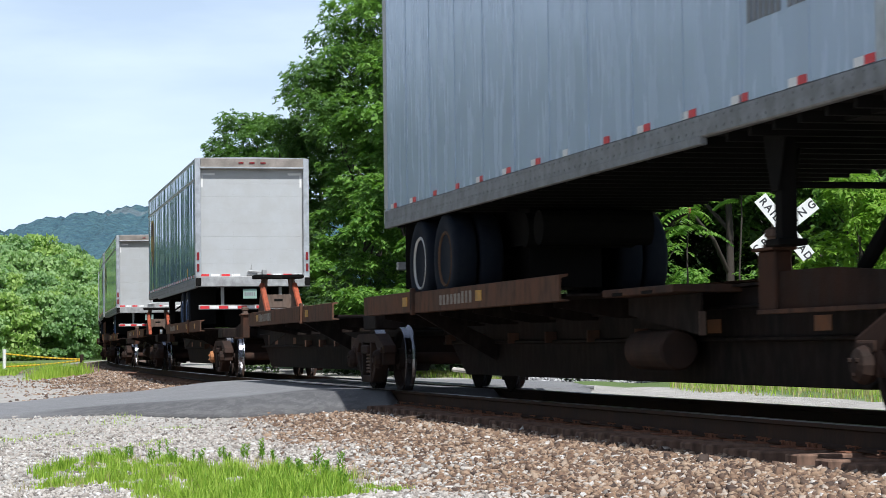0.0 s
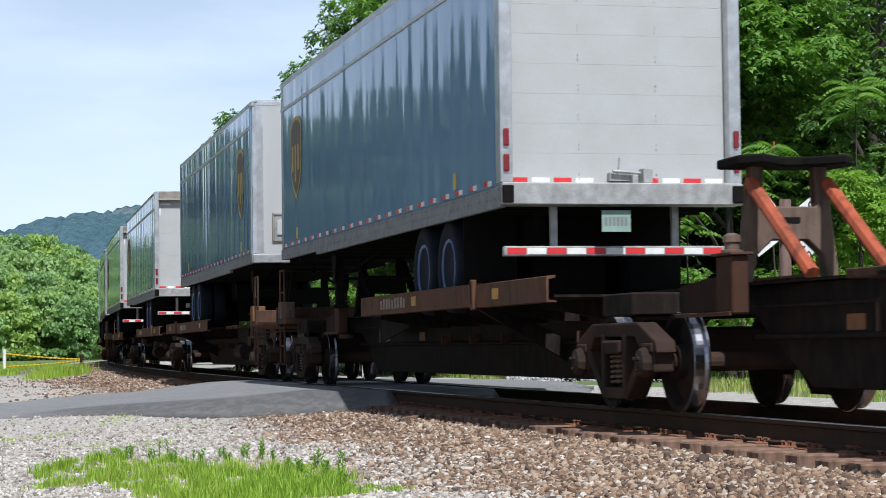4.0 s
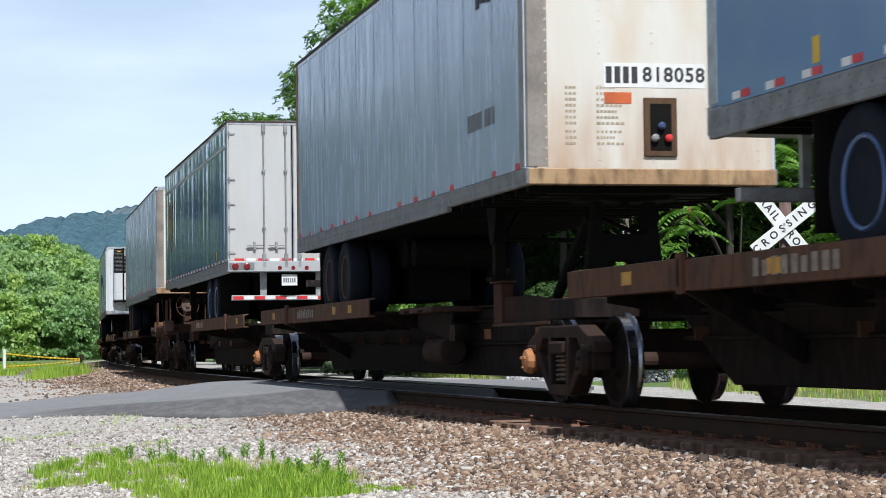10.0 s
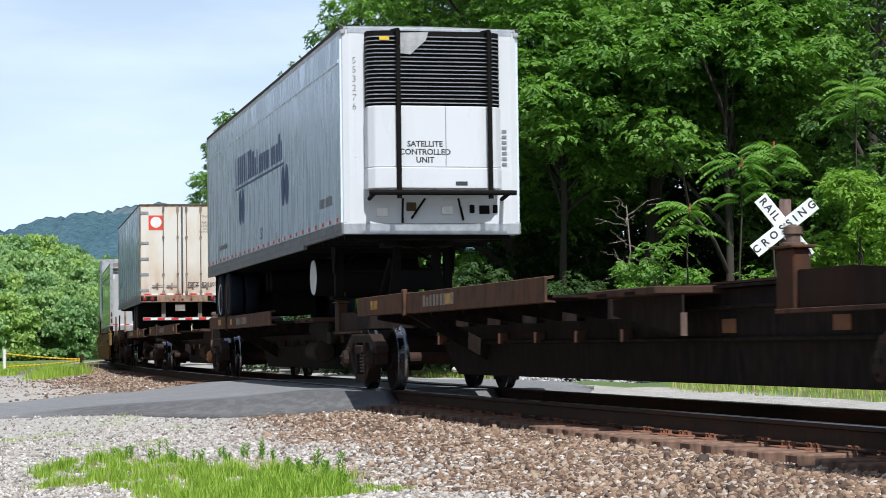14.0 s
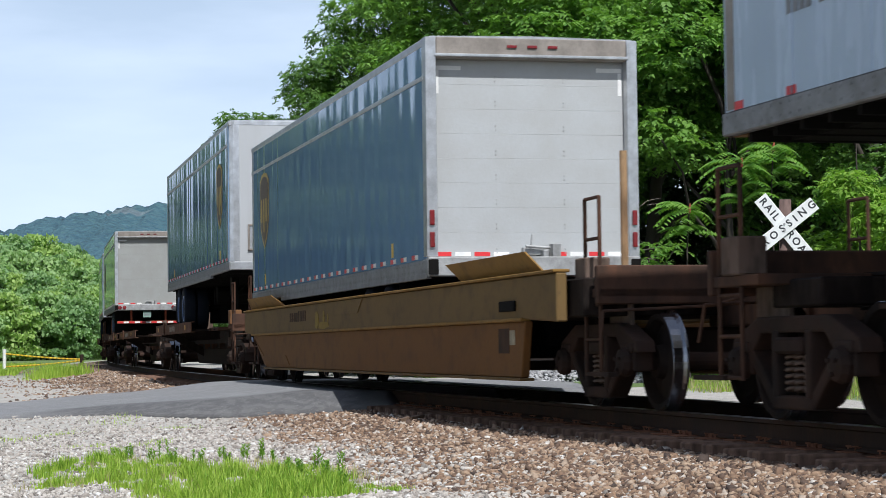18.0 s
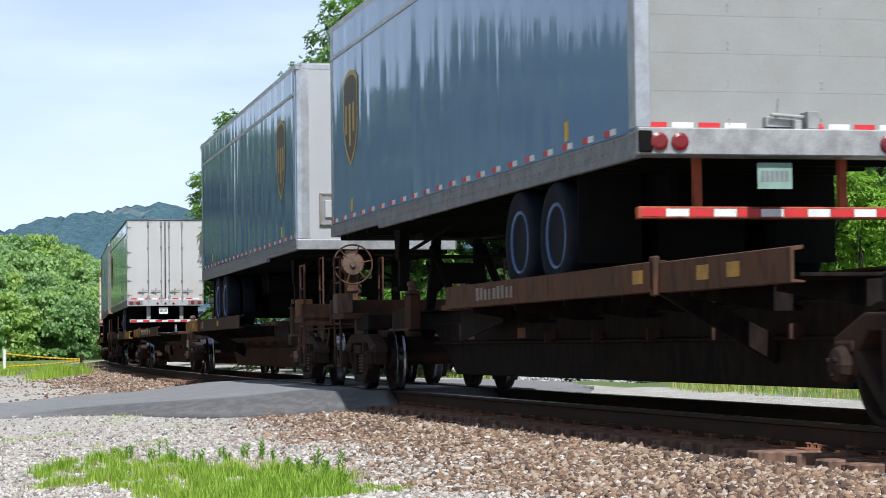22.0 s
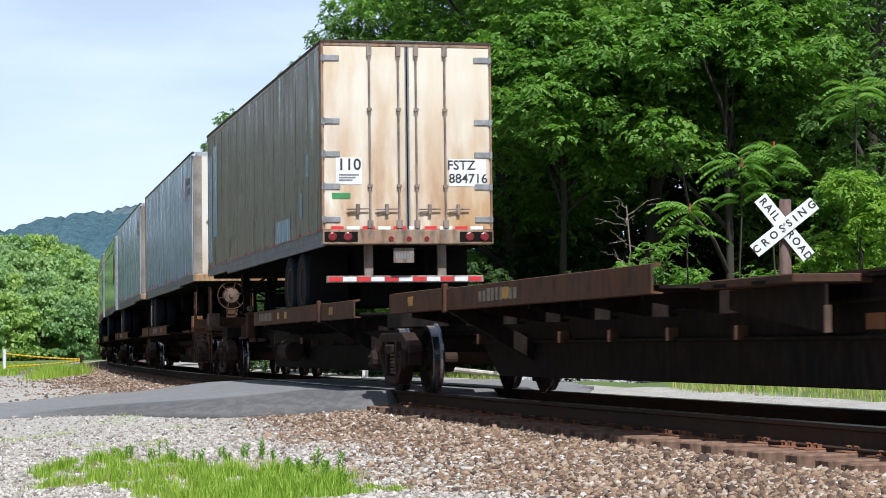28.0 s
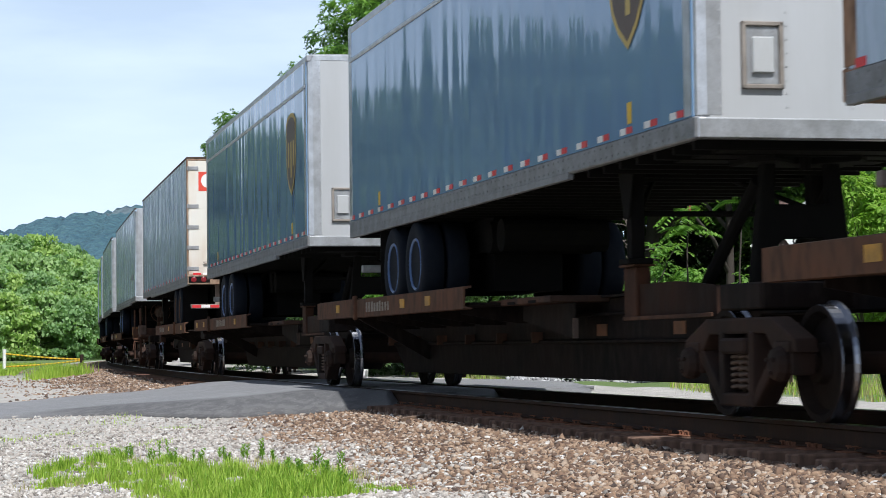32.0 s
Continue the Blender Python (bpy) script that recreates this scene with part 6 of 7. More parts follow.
                part("corner_tape", bm, M_TAPE_W, root, "white reflective corner mark")
                bm = soft(box(bmesh.new(), h + 0.048, h + 0.07, min(sd * (W - 0.12), sd * (W + 0.002)), max(sd * (W - 0.12), sd * (W + 0.002)), zb - 0.01, zb + 0.17), 0.01)
                part("dock_bumper", bm, M_BLACK, root, "black rubber dock bumper")
            bm = bmesh.new()
            box(bm, h - 0.145, h - 0.06, -0.12, 0.14, d0 + 0.02, d0 + 0.11)
            tube(bm, (h - 0.02, -0.10, d0 + 0.12), (h - 0.02, 0.20, d0 + 0.10), 0.018, 8)
            tube(bm, (h - 0.03, -0.04, d0 + 0.08), (h - 0.03, -0.02, d0 + 0.26), 0.012, 8)
            box(bm, h - 0.14, h + 0.02, 0.22, 0.32, d0, d0 + 0.15)
            box(bm, h - 0.14, h + 0.03, 0.10, 0.16, d0 - 0.05, d0 + 0.07)
            part("door_latch", soft(bm, 0.006), M_GALV, root)
            for sd in (-1, 1):
                for z in (zb + 0.31, zb + 0.57) if guard == "tape" else ():
                    bm = soft(box(bmesh.new(), h + 0.012, h + 0.04, sd * (W - 0.055) - 0.03, sd * (W - 0.055) + 0.03, z, z + 0.18), 0.02, 2)
                    part("tail_lamp", bm, M_LAMP, root, "upright red tail lamp")
            for sd in (-1, 1) if guard == "red" else ():
                for c in (0.10, 0.28):
                    bm = bmesh.new()
                    lathe(bm, [(0.075, h + 0.05), (0.075, h + 0.07), (0.05, h + 0.08)], "x", 14, Matrix.Translation((0, sd * (W - 0.08 - c), zb + 0.08)))
                    part("tail_lamp", bm, M_LAMP, root, "round red tail lamp")
    elif near == 1:
        for sd in (-1, 1):
            bm = soft(box(bmesh.new(), h - 0.045, h + 0.004, min(sd * 0.012, sd * (W - 0.03)), max(sd * 0.012, sd * (W - 0.03)), d0, d1), 0.008)
            part("door", bm, M_DOOR_W, root)
    else:
        for sd in (-1, 1):
            bm = soft(box(bmesh.new(), h - 0.045, h + 0.004, min(sd * 0.012, sd * (W - 0.03)), max(sd * 0.012, sd * (W - 0.03)), d0, d1), 0.008)
            door = part("door", bm, END["rusty"] if "110" in extras else END[face] if stained else END["door"], root)
            part("door_seal", box(bmesh.new(), h + 0.004, h + 0.009, min(sd * 0.014, sd * 0.034), max(sd * 0.014, sd * 0.034), d0, d1), M_INKGREY if stained else M_ROD, door)
            for y in (0.135, 0.575):
                bm = bmesh.new()
                tube(bm, (h + 0.03, sd * y, zb + 0.03), (h + 0.03, sd * y, d1 + 0.04), 0.016, 8)
                for z, w, t in ((zb + 0.12, 0.03, 0.06), (zb + 0.27, 0.04, 0.06), (zb + 0.84, 0.035, 0.022), (zb + 1.98, 0.035, 0.022), (d1 - 0.06, 0.036, 0.08)):
                    box(bm, h + 0.004, h + 0.052, sd * y - w, sd * y + w, z - t, z + t)
                part("lock_rod", bm, M_RODRUST if stained else M_ROD, door)
                bm = bmesh.new()
                c = sd * (y + 0.19)
                tube(bm, (h + 0.05, c - 0.17, zb + 0.49), (h + 0.05, c + 0.17, zb + 0.50), 0.012, 7)
                tube(bm, (h + 0.045, c - 0.15, zb + 0.45), (h + 0.045, c + 0.02, zb + 0.47), 0.010, 7)
                box(bm, h + 0.008, h + 0.06, c - 0.025, c + 0.025, zb + 0.41, zb + 0.57)
                part("lock_handle", soft(bm, 0.004), M_RODRUST if stained else M_ROD, door)
            for z in (zb + 0.34, zb + 0.83, zb + 1.31, zb + 1.80, zt - 0.25):
                wd = 0.27 if stained else 0.15
                bm = soft(box(bmesh.new(), h + 0.002, h + 0.022, min(sd * (W - wd), sd * (W + 0.008)), max(sd * (W - wd), sd * (W + 0.008)), z - (0.045 if stained else 0.02), z + (0.045 if stained else 0.02)), 0.008)
                tube(bm, (h + 0.022, sd * (W - 0.03), z - 0.055), (h + 0.022, sd * (W - 0.03), z + 0.055), 0.016, 8)
                part("hinge", bm, M_ROD, door)
            part("lamp_panel", soft(box(bmesh.new(), h + 0.050, h + 0.058, min(sd * (W - 0.52), sd * (W - 0.02)), max(sd * (W - 0.52), sd * (W - 0.02)), zb + 0.01, zb + 0.155), 0.003), M_BLACK if stained else M_GREYRAIL, root)
            for c in (0.14, 0.37):
                bm = bmesh.new()
                lathe(bm, [(0.066, h + 0.056), (0.066, h + 0.07), (0.05, h + 0.078)], "x", 14, Matrix.Translation((0, sd * (W - c), zb + 0.083)))
                part("tail_lamp", bm, M_LAMP, root, "round red tail lamp")
        for y in (-0.27, 0.0, 0.27):
            bm = bmesh.new()
            lathe(bm, [(0.04, h + 0.048), (0.04, h + 0.06)], "x", 10, Matrix.Translation((0, y, zb + 0.05)))
            part("marker_lamp", bm, M_LAMP, root)
    # tape over the rear sill, guard below
    for i in range(10 if near < 0 else 0):
        if roll and i in (4, 5):
            continue
        y = -W + 0.13 + i * 0.235
        bm = box(bmesh.new(), h + 0.005, h + 0.011, y, y + 0.19, sill_top + 0.003, sill_top + 0.05) if not roll else box(bmesh.new(), h - 0.145, h - 0.139, y, y + 0.19, sill_top + 0.012, sill_top + 0.062)
        part("tape", bm, M_TAPE_R if i % 2 == 0 else M_TAPE_W, root)
    g0, gx, gp = (zb - 0.54, h - 0.25, 0.66) if roll else (zb - 0.59, h - 0.20, 0.56)
    gmat = M_RODRUST if stained else M_GALV if guard == "tape" else M_RED
    bm = soft(box(bmesh.new(), gx - 0.09, gx, -1.2, 1.2, g0, g0 + 0.105), 0.01)
    gd = part("rear_guard", bm, gmat, root, "striped rear underride guard")
    for i in range(11 if near < 0 else 0):
        y = -1.17 + i * 0.213
        bm = box(bmesh.new(), gx, gx + 0.005, y, y + 0.203, g0 + 0.02, g0 + 0.085)
        part("tape", bm, M_TAPE_R if i % 2 == 0 else M_TAPE_W, gd)
    for sd in (-1, 1):
        pw = 0.035 if roll else 0.065
        bm = box(bmesh.new(), gx - 0.08, gx - 0.02, sd * gp - pw, sd * gp + pw, g0 + 0.105, zb - 0.02)
        part("guard_post", bm, gmat, root)
    bm = box(bmesh.new(), h - 0.04, h - 0.03, -0.22, 0.09, zb - 0.30, zb - 0.08)
    plate = part("number_plate", bm, M_PLATE_G if roll else M_TAPE_W if not stained else M_RODRUST, root)
    if near < 0:
        bm = bmesh.new()
        for i in range(6):
            box(bm, h - 0.03, h - 0.028, -0.19 + i * 0.043, -0.16 + i * 0.043, zb - 0.24, zb - 0.15)
        tagged(part("plate_marks", bm, M_INKGREY, plate), kind="stuff")
    # fittings by type
    if "shield" in extras:
        shield(root, -h + 1.55, near, zb + 1.55)
    if "sticker" in extras:
        for x in (-h + 1.5, h - 2.0):
            bm = box(bmesh.new(), x, x + 0.11, min(near * W, near * (W + 0.004)), max(near * W, near * (W + 0.004)), zb + 0.27, zb + 0.45)
            part("sticker", bm, M_YELLOW, root, "yellow warning sticker")
    if "vent" in extras:
        bm = bmesh.new()
        for a, b, c, d in ((-0.92, -0.58, 0.0, 0.035), (-0.92, -0.58, 0.485, 0.52), (-0.92, -0.885, 0.0, 0.52), (-0.615, -0.58, 0.0, 0.52)):
            box(bm, -h - 0.04, -h + 0.01, -b, -a, zb + 0.38 + c, zb + 0.38 + d)
        fr = part("hose_box_frame", soft(bm, 0.006), M_CORNER, root)
        bm = soft(box(bmesh.new(), -h - 0.018, -h, 0.615, 0.885, zb + 0.415, zb + 0.865), 0.006)
        part("hose_box_panel", bm, M_ALU, fr)
        bm = soft(box(bmesh.new(), -h - 0.05, -h, 0.66, 0.84, zb + 0.50, zb + 0.78), 0.01)
        part("hose_box_cover", bm, M_DOOR_W, fr)
    if "gladhand" in extras:
        gz = zb + (0.06 if stained else 0.28)
        bm = soft(box(bmesh.new(), -h - 0.03, -h, -0.24, 0.10, gz + 0.22, gz + 0.80), 0.008)
        bx = part("hose_box", bm, M_RIM_RUST if face == "stained" else M_ALU, root)
        bm = soft(box(bmesh.new(), -h - 0.036, -h - 0.028, -0.18, 0.04, gz + 0.28, gz + 0.74), 0.004)
        part("hose_recess", bm, M_BLACK, bx)
        for i, m in enumerate((M_TAPE_R, M_NAVY, M_GALV)):
            bm = bmesh.new()
            lathe(bm, [(0.035, -h - 0.036), (0.04, -h - 0.07), (0.02, -h - 0.09)], "x", 10, Matrix.Translation((0, -0.14 + i * 0.07, gz + 0.40 + 0.12 * (i % 2))))
            part("air_coupling", bm, m, bx)
    if "table" in extras:       # column of data lettering on the front wall
        bm = bmesh.new()
        for i in range(10):
            z = zb + 0.94 - i * 0.058 - (0.025 if i > 6 else 0)
            for a, w, n in ((-0.90, 0.12, 3), (-0.58, rng.uniform(0.18, 0.30), 6)):
                for q in range(n):
                    x0 = a + w * q / n
                    box(bm, -h - 0.003, -h + 0.001, -x0 - w / n * rng.uniform(0.5, 0.85), -x0, z, z + 0.024)
        tagged(part("data_table", bm, M_TABLE, root, "faded table of weights and sizes"), kind="stuff")
    if "sidemark" in extras:
        for sd in (near,):
            x = -h + (1.2 if kind != "smooth" else 1.0)
            bm = bmesh.new()
            for i in range(11):
                if i == 4:
                    continue
                xx = x + i * 0.105
                box(bm, xx, xx + 0.075, min(sd * (W + 0.001), sd * (W + 0.008)), max(sd * (W + 0.001), sd * (W + 0.008)), zb + 0.72, zb + 0.90)
            part("side_lettering", bm, M_INKGREY, root, "weathered dark reporting marks")
    if "redmark" in extras:
        for sd in (near,):
            bm = bmesh.new()
            for i in range(5):
                box(bm, h - 1.9 + i * 0.22, h - 1.75 + i * 0.22, min(sd * (W + 0.006), sd * (W + 0.012)), max(sd * (W + 0.006), sd * (W + 0.012)), zt - 0.95, zt - 0.55)
            part("side_lettering", bm, M_REDSIGN, root, "faded red lettering")
    if "fronttext" in extras:
        yy = (min(near * (W + 0.006), near * (W + 0.010)), max(near * (W + 0.006), near * (W + 0.010)))
        part("red_stripe", box(bmesh.new(), -h + 1.62, -h + 1.70, *yy, zt - 1.05, zt - 0.45), M_REDSIGN, root)
        for r in range(2):
            bm = bmesh.new()
            for i in range(8 - r):
                box(bm, -h + 0.62 + i * 0.115, -h + 0.70 + i * 0.115, *yy, zt - 0.68 - r * 0.24, zt - 0.52 - r * 0.24)
            part("side_lettering", bm, M_INKGREY, root, "two lines of dark company lettering")
    if "logo" in extras:
        for sd in (near,):
            bm = bmesh.new()
            for i in range(7):
                box(bm, -h + 0.75 + i * 0.17, -h + 0.88 + i * 0.17, min(sd * (W + 0.006), sd * (W + 0.010)), max(sd * (W + 0.006), sd * (W + 0.010)), zt - 0.95 + 0.02 * (i % 3), zt - 0.6)
            part("side_lettering", bm, M_INK, root, "dark slanted company lettering")
    if "diamond" in extras:
        for sd in (near,):
            x, z = h - 7.5, zb + 0.42
            bm = slab(bmesh.new(), [(x, z - 0.22), (x + 0.2, z), (x, z + 0.22), (x - 0.2, z)], "y", min(sd * W, sd * (W + 0.008)), max(sd * W, sd * (W + 0.008)))
            part("placard", bm, M_INKGREY, root, "grey diamond placard holder")
    if "frontsign" in extras:
        bm = box(bmesh.new(), -h - 0.005, -h, 0.25, 0.85, zt - 0.85, zt - 0.35)
        sg = part("company_sign", bm, M_REDSIGN, root, "red square sign with a white disc")
        bm = bmesh.new()
        lathe(bm, [(0.2, -h - 0.008), (0.2, -h - 0.005)], "x", 24, Matrix.Translation((0, 0.55, zt - 0.60)))
        part("sign_disc", bm, M_TAPE_W, sg)
        bm = slab(bmesh.new(), [(0.72, zb + 1.02), (1.0, zb + 1.34), (0.72, zb + 1.66), (0.44, zb + 1.34)], "x", -h - 0.008, -h)
        part("placard", bm, M_PLACARD, root, "brown diamond placard holder")
    if "rearsign" in extras:
        bm = box(bmesh.new(), h + 0.006, h + 0.011, -W + 0.27, -W + 0.73, zt - 0.78, zt - 0.33)
        sg = part("company_sign", bm, M_REDSIGN, root, "red square sign with a white disc")
        bm = bmesh.new()
        lathe(bm, [(0.17, h + 0.011), (0.17, h + 0.014)], "x", 24, Matrix.Translation((0, -W + 0.50, zt - 0.54)))
        part("sign_disc", bm, M_TAPE_W, sg)
        words("door_lettering", "TRAILER\n\nRENTAL\nLEASING\nSALES\nFINANCING", 0.095, Matrix.Translation((h + 0.0065, 0.78, zt - 0.60)) @ ON_REAR, M_INKGREY, root, "", 0.001)
        words("door_lettering", "FSTZ  821603", 0.16, Matrix.Translation((h + 0.0065, 0.62, zb + 0.52)) @ ON_REAR, M_INK, root, "", 0.003)
    if "110" in extras:
        bm = box(bmesh.new(), h + 0.006, h + 0.010, -1.085, -0.695, zb + 0.86, zb + 1.26)
        p1 = part("door_label", bm, M_TAPE_W, root, "white label with black numerals")
        words("numerals", "110", 0.24, Matrix.Translation((h + 0.0105, -0.885, zb + 1.15)) @ ON_REAR, M_INK, p1, "", 0.004)
        bm = bmesh.new()
        for i in range(3):
            box(bm, h + 0.010, h + 0.012, -1.04, -0.74 - 0.05 * i, zb + 0.99 - i * 0.04, zb + 1.015 - i * 0.04)
        part("small_print", bm, M_INKGREY, p1)
        bm = box(bmesh.new(), h + 0.006, h + 0.010, 0.63, 1.205, zb + 0.84, zb + 1.25)
        p2 = part("door_label", bm, M_TAPE_W, root, "white label with black reporting marks")
        words("reporting_marks", "FSTZ", 0.20, Matrix.Translation((h + 0.0105, 0.82, zb + 1.15)) @ ON_REAR, M_INK, p2, "", 0.003)
        words("reporting_marks", "884716", 0.20, Matrix.Translation((h + 0.0105, 0.925, zb + 0.95)) @ ON_REAR, M_INK, p2, "", 0.003)
        bm = box(bmesh.new(), h + 0.006, h + 0.012, -1.15, -0.87, zb + 0.65, zb + 0.735)
        part("maker_plate", bm, plain("green label", (0.06, 0.30, 0.10), 0.5), root, "small green maker's label")
    if "number" in extras:
        bm = box(bmesh.new(), -h - 0.004, -h, -0.55, 0.50, zb + 0.96, zb + 1.20)
        p1 = part("number_label", bm, M_TAPE_W, root, "white label with black reporting marks")
        bm = bmesh.new()
        for i in range(11):
            if i == 4:
                continue
            if i < 4:
                box(bm, -h - 0.006, -h - 0.004, 0.42 - i * 0.088, 0.48 - i * 0.088, zb + 1.0, zb + 1.165)
        part("reporting_marks", bm, M_INK, p1)
        words("reporting_marks", "818058", 0.20, Matrix.Translation((-h - 0.0055, -0.22, zb + 1.083)) @ pose(0, 0, 0, 90, 0, -90), M_INK, p1, "", 0.004, 1.1)
        bm = box(bmesh.new(), -h - 0.005, -h, 0.22, 0.50, zb + 0.80, zb + 0.91)
        part("sticker", bm, plain("orange label", (0.62, 0.13, 0.03), 0.5), root)
    if "patch" in extras:
        for sd in (near,):
            for a, b, c, d in ((-h + 0.3, -h + 0.9, lo + 0.1, zt - 0.5), (h - 4.6, h - 3.0, lo + 0.02, lo + 0.38), (-h + 1.1, -h + 1.75, lo + 0.6, zt - 0.35), (h - 2.0, h - 1.8, lo + 0.3, lo + 0.7), (h - 1.4, h - 1.15, lo + 0.9, lo + 1.25)):
                bm = box(bmesh.new(), a, b, min(sd * (W + 0.006), sd * (W + 0.012)), max(sd * (W + 0.006), sd * (W + 0.012)), c, d)
                part("patch", bm, SIDE["silver"], root, "pale riveted patch sheet")
    if "reefer" in extras:
        reefer(root, h, W, zb, zt)
    return root


def reefer(root, h, W, zb, zt):
    """Refrigeration unit on the front wall, and the side emblems of its trailer."""
    x = -h
    def bow(bm, depth, half, z0, z1):
        return slab(bm, [(x + 0.02, -half), (x - 0.62 * depth, -half), (x - 0.86 * depth, -half + 0.09), (x - depth, -0.62), (x - depth, 0.62), (x - 0.86 * depth, half - 0.09), (x - 0.62 * depth, half), (x + 0.02, half)], "z", z0, z1)
    unit = part("cooling_unit", soft(bow(bmesh.new(), 0.36, 0.96, zb + 0.92, zb + 1.78), 0.012), END["clean"], root, "white fridge unit with a black louvred grille")
    part("lower_cowl", soft(bow(bmesh.new(), 0.385, 0.965, zb + 0.62, zb + 0.915), 0.012), END["clean"], unit)
    part("grille_back", bow(bmesh.new(), 0.30, 0.95, zb + 1.785, zb + 2.84), M_BLACK, unit)
    for i in range(17):
        z = zb + 1.82 + i * 0.058
        part("louvre", bow(bmesh.new(), 0.335, 0.955, z, z + 0.012), M_LOUVRE, unit)
    part("torn_cover", slab(bmesh.new(), [(0.56, zb + 2.80), (0.10, zb + 2.82), (0.14, zb + 2.70), (0.36, zb + 2.50), (0.55, zb + 2.52)], "x", x - 0.352, x - 0.346), M_GALV, unit, "bent grey cover sheet over the grille")
    for y in (0.55, -0.76):
        bm = bmesh.new()
        tube(bm, (x - 0.41, y, zb + 0.48), (x - 0.40, y, zb + 2.83), 0.036, 8)
        tube(bm, (x - 0.40, y, zb + 2.83), (x, y, zb + 2.87), 0.036, 8)
        part("guard_tube", bm, M_BLACK, unit)
    bm = bmesh.new()
    tube(bm, (x - 0.44, -1.12, zb + 0.56), (x - 0.44, 0.98, zb + 0.56), 0.036, 8)
    for y in (0.9, -1.02):
        tube(bm, (x - 0.44, y, zb + 0.56), (x, y, zb + 0.50), 0.03, 8)
    part("bumper_tube", bm, M_BLACK, unit)
    part("door_seam", box(bmesh.new(), x - 0.364, x - 0.360, -0.135, -0.125, zb + 0.93, zb + 1.77), M_INKGREY, unit)
    part("latch_slot", box(bmesh.new(), x - 0.39, x - 0.386, -0.43, -0.26, zb + 0.665, zb + 0.72), M_INK, unit)
    part("yellow_label", box(bmesh.new(), x - 0.338, x - 0.33, 0.66, 0.80, zb + 2.70, zb + 2.75), M_YELLOW, unit)
    words("unit_lettering", "SATELLITE\nCONTROLLED\nUNIT", 0.112, Matrix.Translation((x - 0.361, 0.17, zb + 1.13)) @ pose(0, 0, 0, 90, 0, -90), M_INK, unit, "", 0.003)
    for i in range(7):
        part("side_vent", box(bmesh.new(), x - 0.012, x - 0.002, -1.10, -1.03, zb + 0.98 + i * 0.078, zb + 1.02 + i * 0.078), M_INKGREY, root)
    words("corner_number", "5\n5\n3\n2\n7\n6", 0.13, Matrix.Translation((x - 0.002, 1.10, zb + 2.12)) @ pose(0, 0, 0, 90, 0, -90), M_INKGREY, root)
    for y, w, z, m in ((0.72, 0.08, 0.30, M_TAPE_W), (0.30, 0.07, 0.38, M_RIM_RUST), (-0.22, 0.08, 0.33, M_TAPE_W), (-0.58, 0.035, 0.35, M_BLACK), (-0.76, 0.075, 0.34, M_BLACK), (-0.92, 0.035, 0.35, M_BLACK)):
        part("service_box", soft(box(bmesh.new(), x - 0.02, x, y - w, y + w, zb + z - 0.05, zb + z + 0.07), 0.005), m, root)
    for y0, y1, z1 in ((0.44, 0.43, 0.16), (0.12, 0.30, 0.22), (-0.36, -0.45, 0.20)):
        bm = bmesh.new()
        tube(bm, (x - 0.10, y0, zb + 0.50), (x - 0.05, (y0 + y1) / 2, zb + 0.36), 0.016, 7)
        tube(bm, (x - 0.05, (y0 + y1) / 2, zb + 0.36), (x - 0.02, y1, zb + z1), 0.016, 7)
        part("hose", bm, M_BLACK, root)
    yy = (W, W + 0.004)
    for cx in (2.54, -2.84):
        for d in (-0.20, 0.20):
            bm = bmesh.new()
            lathe(bm, [(0.19, yy[0]), (0.19, yy[1])], "y", 24, Matrix.Translation((cx + d, 0, zb + 1.09)) @ Matrix.Diagonal((1, 1, 1.75, 1)))
            part("oval_emblem", bm, M_NAVY, root, "dark blue oval emblem")
    part("emblem_line", box(bmesh.new(), -2.74, 3.40, *yy, zb + 1.44, zb + 1.48), M_NAVY, root)
    bm = bmesh.new()
    for i in range(21):
        a = 3.38 - i * 0.292
        tall = 0.52 if i < 8 else (0.46 if i in (8, 10, 19) else 0.32)
        box(bm, a - (0.20 if i % 5 else 0.09), a, *yy, zb + 1.53, zb + 1.53 + tall)
    tagged(part("company_lettering", bm, M_NAVY, root, "tall dark company lettering"), kind="stuff")
    bm = bmesh.new()
    for i in range(10):
        if i != 4:
            box(bm, -6.30 - i * 0.11, -6.22 - i * 0.11, *yy, zb + 0.46, zb + 0.60)
    for i in range(14):
        box(bm, 5.95 - i * 0.09, 6.01 - i * 0.09, *yy, zb + 0.42, zb + 0.50 + 0.03 * (i % 3 == 0))
    tagged(part("side_lettering", bm, M_INKGREY, root, "small dark reporting marks"), kind="stuff")
    words("length_mark", "53'", 0.30, Matrix.Translation((-0.10, W + 0.001, zb + 0.43)) @ ON_FAR, M_NAVY, root, "", 0.004)
    tx, tz = -h + 4.58, zb - 0.45
    bm = bmesh.new()
    tube(bm, (tx, -0.75, tz), (tx, 0.94, tz), 0.30, 24)
    tank = part("fuel_tank", soft(bm, 0.025, 2), M_BLACK, root, "dark cylindrical fuel tank with a white end cap")
    bm = bmesh.new()
    lathe(bm, [(0.285, 0.935), (0.27, 0.955), (0.10, 0.965)], "y", 24, Matrix.Translation((tx, 0, tz)))
    part("end_cap", bm, M_TAPE_W, tank, "white end cap")
    for y in (-0.4, 0.6):
        part("tank_strap", box(bmesh.new(), tx - 0.33, tx - 0.305, y - 0.03, y + 0.03, tz, zb), M_BLACK, tank)
